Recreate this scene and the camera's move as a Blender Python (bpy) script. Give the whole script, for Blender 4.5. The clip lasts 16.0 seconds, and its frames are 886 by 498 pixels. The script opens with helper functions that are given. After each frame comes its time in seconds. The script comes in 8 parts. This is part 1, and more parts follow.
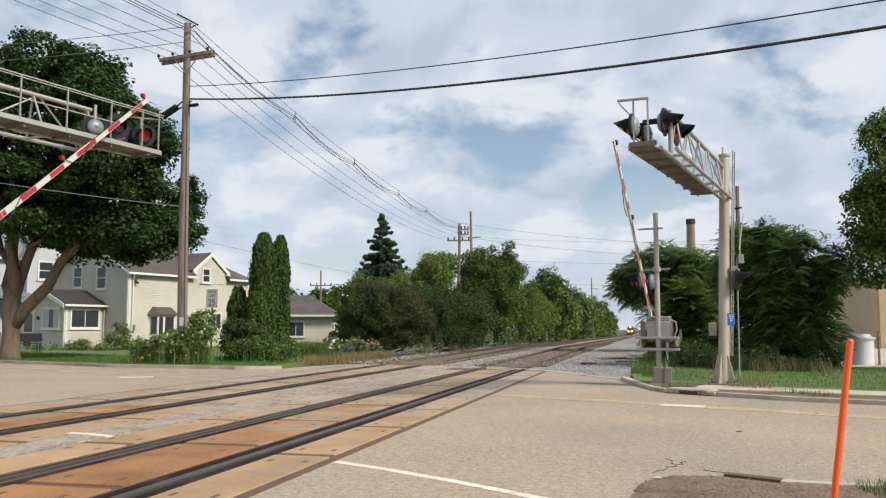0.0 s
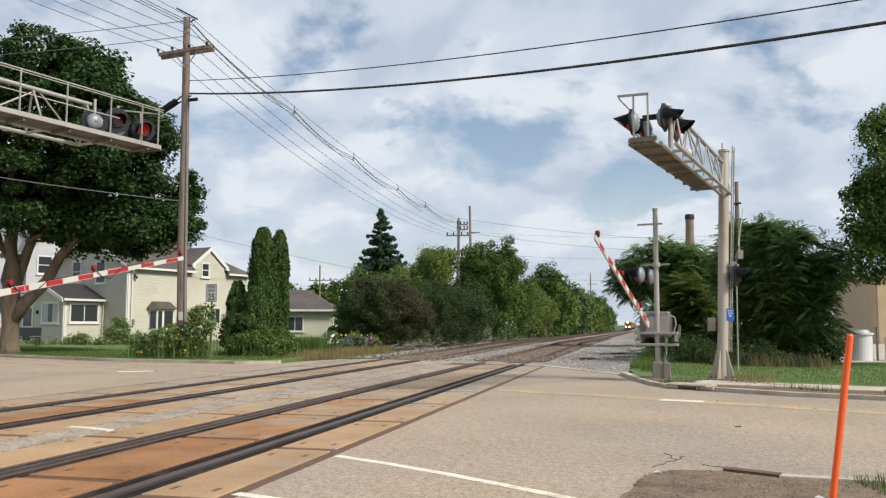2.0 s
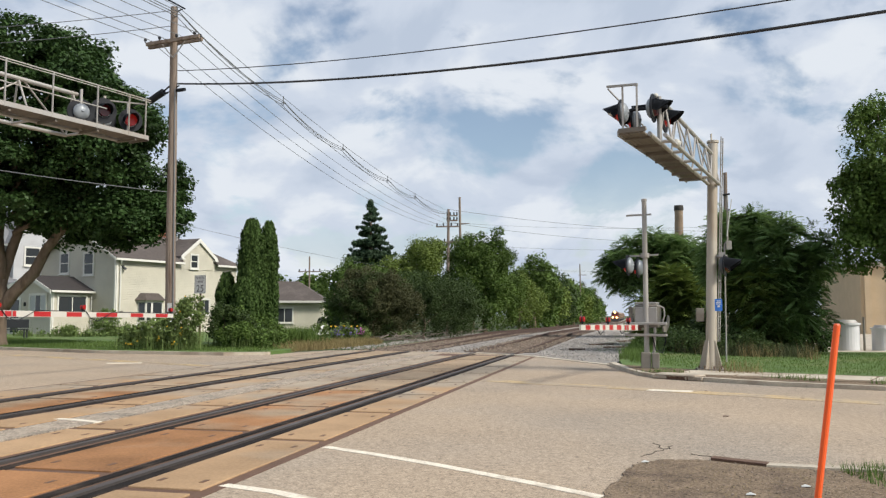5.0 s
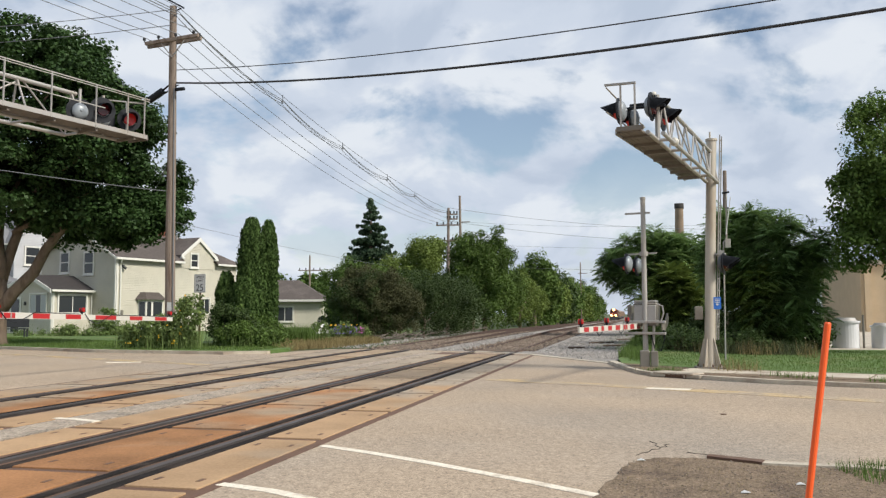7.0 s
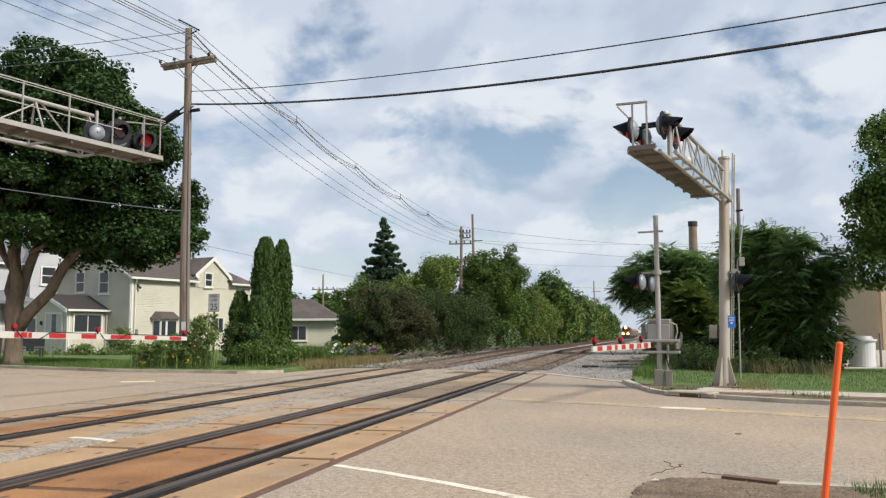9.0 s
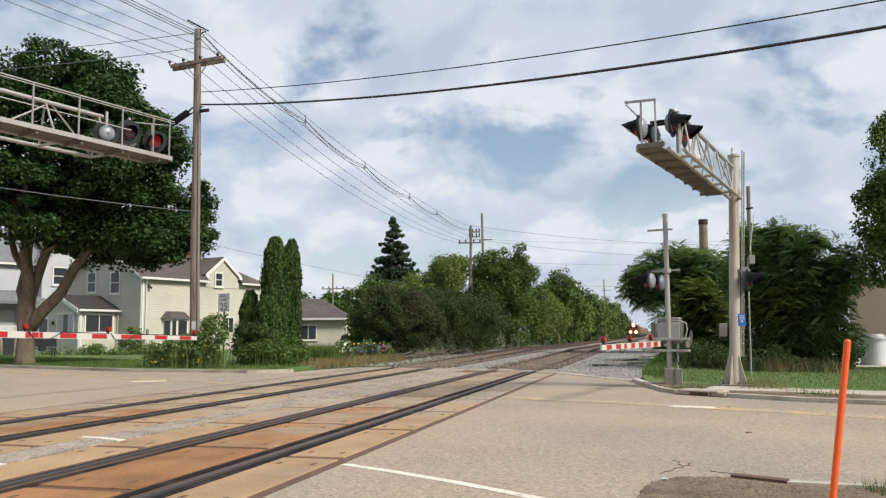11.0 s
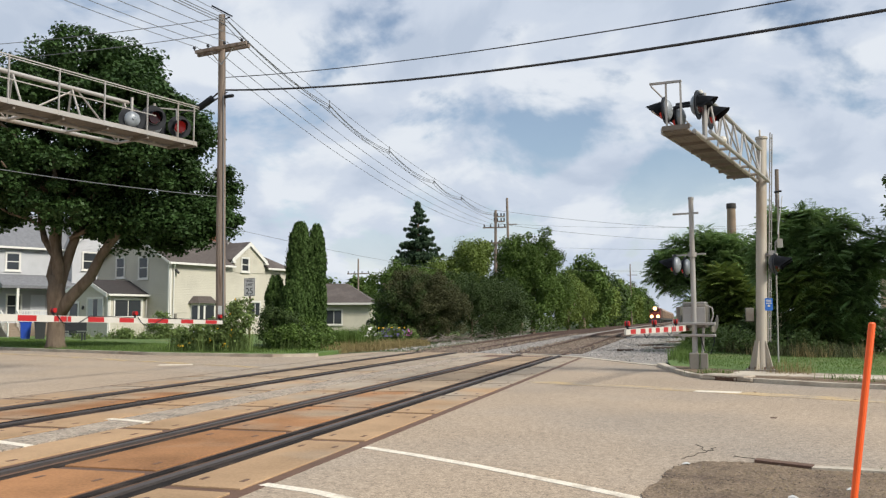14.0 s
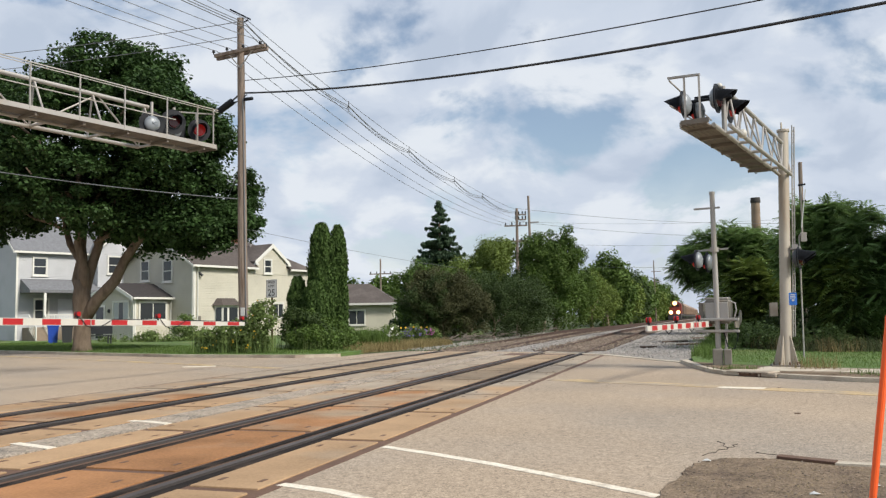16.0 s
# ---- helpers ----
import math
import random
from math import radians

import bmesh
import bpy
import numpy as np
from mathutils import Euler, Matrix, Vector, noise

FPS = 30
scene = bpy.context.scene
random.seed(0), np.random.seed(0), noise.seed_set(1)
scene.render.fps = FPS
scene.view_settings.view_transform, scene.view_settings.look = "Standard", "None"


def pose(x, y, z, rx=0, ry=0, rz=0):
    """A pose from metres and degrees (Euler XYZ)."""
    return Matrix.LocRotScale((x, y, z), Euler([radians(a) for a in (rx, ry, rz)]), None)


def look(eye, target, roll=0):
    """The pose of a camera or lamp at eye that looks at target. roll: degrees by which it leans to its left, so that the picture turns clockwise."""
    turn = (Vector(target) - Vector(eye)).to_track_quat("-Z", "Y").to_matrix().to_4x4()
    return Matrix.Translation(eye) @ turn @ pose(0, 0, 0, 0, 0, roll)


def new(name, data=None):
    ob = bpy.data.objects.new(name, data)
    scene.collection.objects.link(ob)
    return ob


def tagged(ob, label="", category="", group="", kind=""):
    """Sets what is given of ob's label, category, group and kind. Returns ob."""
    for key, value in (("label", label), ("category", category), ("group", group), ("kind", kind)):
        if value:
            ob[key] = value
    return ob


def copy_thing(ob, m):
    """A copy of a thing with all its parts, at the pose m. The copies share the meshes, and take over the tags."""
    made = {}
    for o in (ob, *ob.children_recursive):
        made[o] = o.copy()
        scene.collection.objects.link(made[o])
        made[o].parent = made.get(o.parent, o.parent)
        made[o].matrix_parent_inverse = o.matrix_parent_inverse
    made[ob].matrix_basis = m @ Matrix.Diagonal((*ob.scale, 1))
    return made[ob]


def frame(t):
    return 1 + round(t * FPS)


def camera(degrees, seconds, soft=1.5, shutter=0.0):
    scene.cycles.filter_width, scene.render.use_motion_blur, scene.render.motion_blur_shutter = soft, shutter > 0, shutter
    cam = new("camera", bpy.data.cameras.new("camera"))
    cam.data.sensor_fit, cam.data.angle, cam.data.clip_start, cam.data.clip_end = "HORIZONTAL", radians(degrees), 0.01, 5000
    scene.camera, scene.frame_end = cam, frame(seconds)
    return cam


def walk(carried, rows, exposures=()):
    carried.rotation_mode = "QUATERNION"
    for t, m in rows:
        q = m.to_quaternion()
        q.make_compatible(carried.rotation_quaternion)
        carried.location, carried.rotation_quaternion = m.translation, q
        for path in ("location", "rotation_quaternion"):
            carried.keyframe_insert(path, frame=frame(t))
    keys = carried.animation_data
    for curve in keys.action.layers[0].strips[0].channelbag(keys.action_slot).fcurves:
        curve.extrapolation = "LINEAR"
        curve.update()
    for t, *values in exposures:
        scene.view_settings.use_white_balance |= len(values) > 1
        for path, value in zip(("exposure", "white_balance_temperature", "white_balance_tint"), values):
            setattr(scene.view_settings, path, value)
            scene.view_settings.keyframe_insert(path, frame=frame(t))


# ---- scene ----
cam = camera(55.63, 16.0, soft=1.3)

# ---------------------------------------------------------------- camera
PATH = [
    (0.0, -0.000, -0.000, 1.300, 95.448, -0.011, 13.594),
    (0.5, -0.005, -0.001, 1.296, 95.374, -0.044, 13.561),
    (1.0, -0.004, -0.008, 1.299, 95.239, 0.008, 13.476),
    (1.5, -0.004, -0.001, 1.296, 95.166, -0.025, 13.466),
    (2.0, -0.011, -0.020, 1.298, 95.110, -0.107, 13.513),
    (2.5, -0.007, -0.005, 1.295, 95.047, -0.098, 13.515),
    (3.0, -0.010, -0.002, 1.296, 94.985, -0.084, 13.382),
    (3.5, -0.010, -0.007, 1.298, 94.866, -0.074, 13.216),
    (4.0, -0.011, 0.005, 1.293, 94.733, -0.088, 13.012),
    (6.5, 0.025, 0.001, 1.296, 94.342, 0.078, 12.754),
    (7.0, 0.038, 0.001, 1.297, 94.407, 0.118, 12.879),
    (7.5, 0.049, -0.010, 1.302, 94.889, 0.165, 13.165),
    (8.0, 0.049, -0.017, 1.306, 95.402, 0.172, 13.644),
    (8.5, 0.054, -0.025, 1.304, 95.602, 0.162, 13.837),
    (9.0, 0.051, -0.042, 1.304, 95.677, 0.203, 13.777),
    (11.5, 0.074, -0.021, 1.300, 95.549, 0.360, 14.653),
    (12.0, 0.075, 0.003, 1.296, 95.259, 0.389, 14.785),
    (12.5, 0.089, -0.006, 1.298, 94.985, 0.468, 14.896),
    (13.0, 0.097, 0.006, 1.298, 94.892, 0.391, 15.030),
    (13.5, 0.109, 0.017, 1.291, 94.791, 0.299, 15.533),
    (14.0, 0.107, 0.017, 1.290, 94.606, 0.296, 16.190),
    (14.5, 0.113, 0.025, 1.293, 94.444, 0.423, 16.707),
    (15.0, 0.131, 0.037, 1.287, 94.495, 0.713, 17.143),
    (15.5, 0.144, 0.043, 1.287, 94.554, 0.869, 17.444),
    (16.0, 0.163, 0.059, 1.282, 94.572, 1.007, 17.776),
]
walk(cam, [(r[0], pose(*r[1:])) for r in PATH])

# ---------------------------------------------------------------- world, sun, exposure
SUN_DIR = Vector((0.80, -0.22, 0.72)).normalized()
world = bpy.data.worlds.new("sky")
scene.world = world
world.use_nodes = True
wn, wl = world.node_tree.nodes, world.node_tree.links
wn.clear()
w_out = wn.new("ShaderNodeOutputWorld")
w_bg = wn.new("ShaderNodeBackground")
w_sky = wn.new("ShaderNodeTexSky")
w_sky.sky_type = "NISHITA"
w_sky.sun_disc = False
w_sky.sun_elevation = math.asin(SUN_DIR.z)
w_sky.sun_rotation = math.atan2(SUN_DIR.x, SUN_DIR.y)
w_sky.air_density, w_sky.dust_density, w_sky.ozone_density = 1.0, 1.0, 1.5
w_tc = wn.new("ShaderNodeTexCoord")
w_sep = wn.new("ShaderNodeSeparateXYZ")
wl.new(w_tc.outputs["Generated"], w_sep.inputs[0])


def wmath(op, a, b=None, clamp=False):
    n = wn.new("ShaderNodeMath")
    n.operation, n.use_clamp = op, clamp
    for i, v in enumerate((a, b)):
        if v is None:
            continue
        if isinstance(v, (int, float)):
            n.inputs[i].default_value = v
        else:
            wl.new(v, n.inputs[i])
    return n.outputs[0]


# clouds lie on a high flat layer: direction divided by its height
w_h = wmath("ADD", wmath("MAXIMUM", w_sep.outputs[2], 0.0), 0.46)
w_vec = wn.new("ShaderNodeCombineXYZ")
wl.new(wmath("DIVIDE", w_sep.outputs[0], w_h), w_vec.inputs[0])
wl.new(wmath("DIVIDE", w_sep.outputs[1], w_h), w_vec.inputs[1])


def wnoise(scale, detail, rough, shift, distortion=0.0):
    mp = wn.new("ShaderNodeMapping")
    mp.inputs["Location"].default_value = shift
    wl.new(w_vec.outputs[0], mp.inputs[0])
    n = wn.new("ShaderNodeTexNoise")
    n.inputs["Scale"].default_value = scale
    n.inputs["Detail"].default_value = detail
    n.inputs["Roughness"].default_value = rough
    n.inputs["Distortion"].default_value = distortion
    wl.new(mp.outputs[0], n.inputs["Vector"])
    return n.outputs["Fac"]


def wramp(fac, stops):
    r = wn.new("ShaderNodeValToRGB")
    r.color_ramp.interpolation = "EASE"
    while len(r.color_ramp.elements) < len(stops):
        r.color_ramp.elements.new(0.5)
    for e, (p, c) in zip(r.color_ramp.elements, stops):
        e.position, e.color = p, (*c, 1)
    wl.new(fac, r.inputs[0])
    return r.outputs[0]


w_cover = wramp(wnoise(3.3, 10, 0.55, (3.2, 1.4, 0), 0.25), [(0.40, (0.08, 0.08, 0.08)), (0.51, (1, 1, 1))])
w_shade = wramp(wnoise(4.4, 10, 0.52, (7.4, 2.2, 0), 0.3), [(0.36, (6.0, 6.9, 8.35)), (0.48, (7.25, 8.05, 9.35)), (0.60, (9.1, 9.65, 10.4))])
w_mix = wn.new("ShaderNodeMixRGB")
# haze and cloud close up towards the horizon
w_low = wmath("SUBTRACT", 1.0, wmath("MULTIPLY", wmath("MAXIMUM", w_sep.outputs[2], 0.0), 5.0), clamp=True)
wl.new(wmath("MAXIMUM", w_cover, w_low), w_mix.inputs[0])
w_blue = wn.new("ShaderNodeMixRGB")
w_blue.blend_type = "MULTIPLY"
w_blue.inputs[0].default_value = 1.0
w_blue.inputs[2].default_value = (1.7, 1.6, 1.5, 1)
wl.new(w_sky.outputs[0], w_blue.inputs[1])
wl.new(w_blue.outputs[0], w_mix.inputs[1])
wl.new(w_shade, w_mix.inputs[2])
wl.new(w_mix.outputs[0], w_bg.inputs[0])
w_bg.inputs[1].default_value = 0.085
wl.new(w_bg.outputs[0], w_out.inputs[0])

sun = new("sun", bpy.data.lights.new("sun", "SUN"))
sun.data.energy, sun.data.angle, sun.data.color = 4.5, radians(13.0), (1.0, 0.94, 0.85)
sun.matrix_world = look((0, 0, 60), Vector((0, 0, 60)) - SUN_DIR)
scene.view_settings.exposure = 0.0

# ---------------------------------------------------------------- materials


def mat(name, base, rough=0.7, metal=0.0, vary=0.15, scale=6.0, fine=60.0, bump=0.15, second=None, second_scale=0.7, second_lo=0.5, second_hi=0.65,
        rand=0.0, island=0.0, emit=0.0, emit_color=None, translucent=0.0, stretch=None, dist=0.01, pos=False, speck=0.0, speck_scale=55.0, gloss=0.5, reach=None):
    """A principled material with coarse and fine variation, an optional second colour in patches, and fine relief."""
    m = bpy.data.materials.new(name)
    m.use_nodes = True
    nt = m.node_tree
    n, l = nt.nodes, nt.links
    b = n["Principled BSDF"]
    b.inputs["Roughness"].default_value = rough
    b.inputs["Metallic"].default_value = metal
    tc = n.new("ShaderNodeTexCoord")
    vec = tc.outputs["Object"]
    b.inputs["Specular IOR Level"].default_value = gloss if not translucent else 0.18
    if pos:
        vec = n.new("ShaderNodeNewGeometry").outputs["Position"]
    if stretch:
        mp = n.new("ShaderNodeMapping")
        mp.inputs["Scale"].default_value = stretch
        l.new(vec, mp.inputs[0])
        vec = mp.outputs[0]

    def noise_tex(s, d=4):
        t = n.new("ShaderNodeTexNoise")
        t.inputs["Scale"].default_value, t.inputs["Detail"].default_value = s, d
        l.new(vec, t.inputs["Vector"])
        return t.outputs["Fac"]

    def arith(op, a, c):
        t = n.new("ShaderNodeMath")
        t.operation = op
        for i, v in enumerate((a, c)):
            if isinstance(v, (int, float)):
                t.inputs[i].default_value = v
            else:
                l.new(v, t.inputs[i])
        return t.outputs[0]

    col = n.new("ShaderNodeRGB")
    col.outputs[0].default_value = (*base, 1)
    color = col.outputs[0]
    if second:
        rp = n.new("ShaderNodeMapRange")
        rp.inputs["From Min"].default_value, rp.inputs["From Max"].default_value = second_lo, second_hi
        patch = noise_tex(second_scale, 6)
        if reach:
            # the stain thins out along y, from reach[0] to reach[1]
            sep = n.new("ShaderNodeSeparateXYZ")
            l.new(vec, sep.inputs[0])
            along = arith("DIVIDE", arith("SUBTRACT", sep.outputs[1], reach[0]), reach[1] - reach[0])
            cl = n.new("ShaderNodeClamp")
            l.new(along, cl.inputs[0])
            patch = arith("ADD", patch, arith("MULTIPLY", arith("SUBTRACT", cl.outputs[0], 0.5), 0.38))
        l.new(patch, rp.inputs[0])
        mx = n.new("ShaderNodeMixRGB")
        l.new(rp.outputs[0], mx.inputs[0])
        l.new(color, mx.inputs[1])
        mx.inputs[2].default_value = (*second, 1)
        color = mx.outputs[0]
    value = 1.0
    if vary:
        a = arith("MULTIPLY", arith("SUBTRACT", noise_tex(scale), 0.5), 2.4 * vary)
        c = arith("MULTIPLY", arith("SUBTRACT", noise_tex(fine, 2), 0.5), 1.6 * vary)
        value = arith("ADD", arith("ADD", a, c), 1.0)
    if speck:
        sp = n.new("ShaderNodeTexVoronoi")
        sp.inputs["Scale"].default_value = speck_scale
        l.new(vec, sp.inputs["Vector"])
        value = arith("ADD", value, arith("MULTIPLY", arith("SUBTRACT", sp.outputs["Color"], 0.5), speck))
        value = arith("ADD", value, arith("MULTIPLY", arith("SUBTRACT", noise_tex(14, 5), 0.5), speck))
    if rand:
        oi = n.new("ShaderNodeObjectInfo")
        value = arith("ADD", value, arith("MULTIPLY", arith("SUBTRACT", oi.outputs["Random"], 0.5), 2 * rand))
    if island:
        gi = n.new("ShaderNodeNewGeometry")
        value = arith("ADD", value, arith("MULTIPLY", arith("SUBTRACT", gi.outputs["Random Per Island"], 0.5), 2 * island))
    hs = n.new("ShaderNodeHueSaturation")
    l.new(color, hs.inputs["Color"])
    if not isinstance(value, float):
        l.new(value, hs.inputs["Value"])
    l.new(hs.outputs[0], b.inputs["Base Color"])
    if bump:
        bp = n.new("ShaderNodeBump")
        bp.inputs["Strength"].default_value, bp.inputs["Distance"].default_value = bump, dist
        l.new(noise_tex(fine, 3), bp.inputs["Height"])
        l.new(bp.outputs[0], b.inputs["Normal"])
    if emit:
        b.inputs["Emission Color"].default_value = (*(emit_color or base), 1)
        b.inputs["Emission Strength"].default_value = emit
    if translucent:
        tr = n.new("ShaderNodeBsdfTranslucent")
        l.new(hs.outputs[0], tr.inputs[0])
        ms = n.new("ShaderNodeMixShader")
        ms.inputs[0].default_value = translucent
        l.new(b.outputs[0], ms.inputs[1])
        l.new(tr.outputs[0], ms.inputs[2])
        l.new(ms.outputs[0], n["Material Output"].inputs[0])
    return m


def siding(name, base, board=0.11, rough=0.6):
    """Lapped horizontal boards: each one throws a fine line of relief."""
    m = mat(name, base, rough, vary=0.06, scale=1.5, fine=25, bump=0.0, second=tuple(c * 0.82 for c in base), second_scale=0.5, second_lo=0.5, second_hi=0.8)
    n, l = m.node_tree.nodes, m.node_tree.links
    tc = n.new("ShaderNodeTexCoord")
    w = n.new("ShaderNodeTexWave")
    w.bands_direction, w.wave_profile = "Z", "SAW"
    w.inputs["Scale"].default_value = 2 * math.pi / (20 * board)
    l.new(tc.outputs["Object"], w.inputs["Vector"])
    bp = n.new("ShaderNodeBump")
    bp.inputs["Strength"].default_value, bp.inputs["Distance"].default_value = 0.8, 0.02
    bp.invert = True
    l.new(w.outputs["Fac"], bp.inputs["Height"])
    l.new(bp.outputs[0], n["Principled BSDF"].inputs["Normal"])
    return m


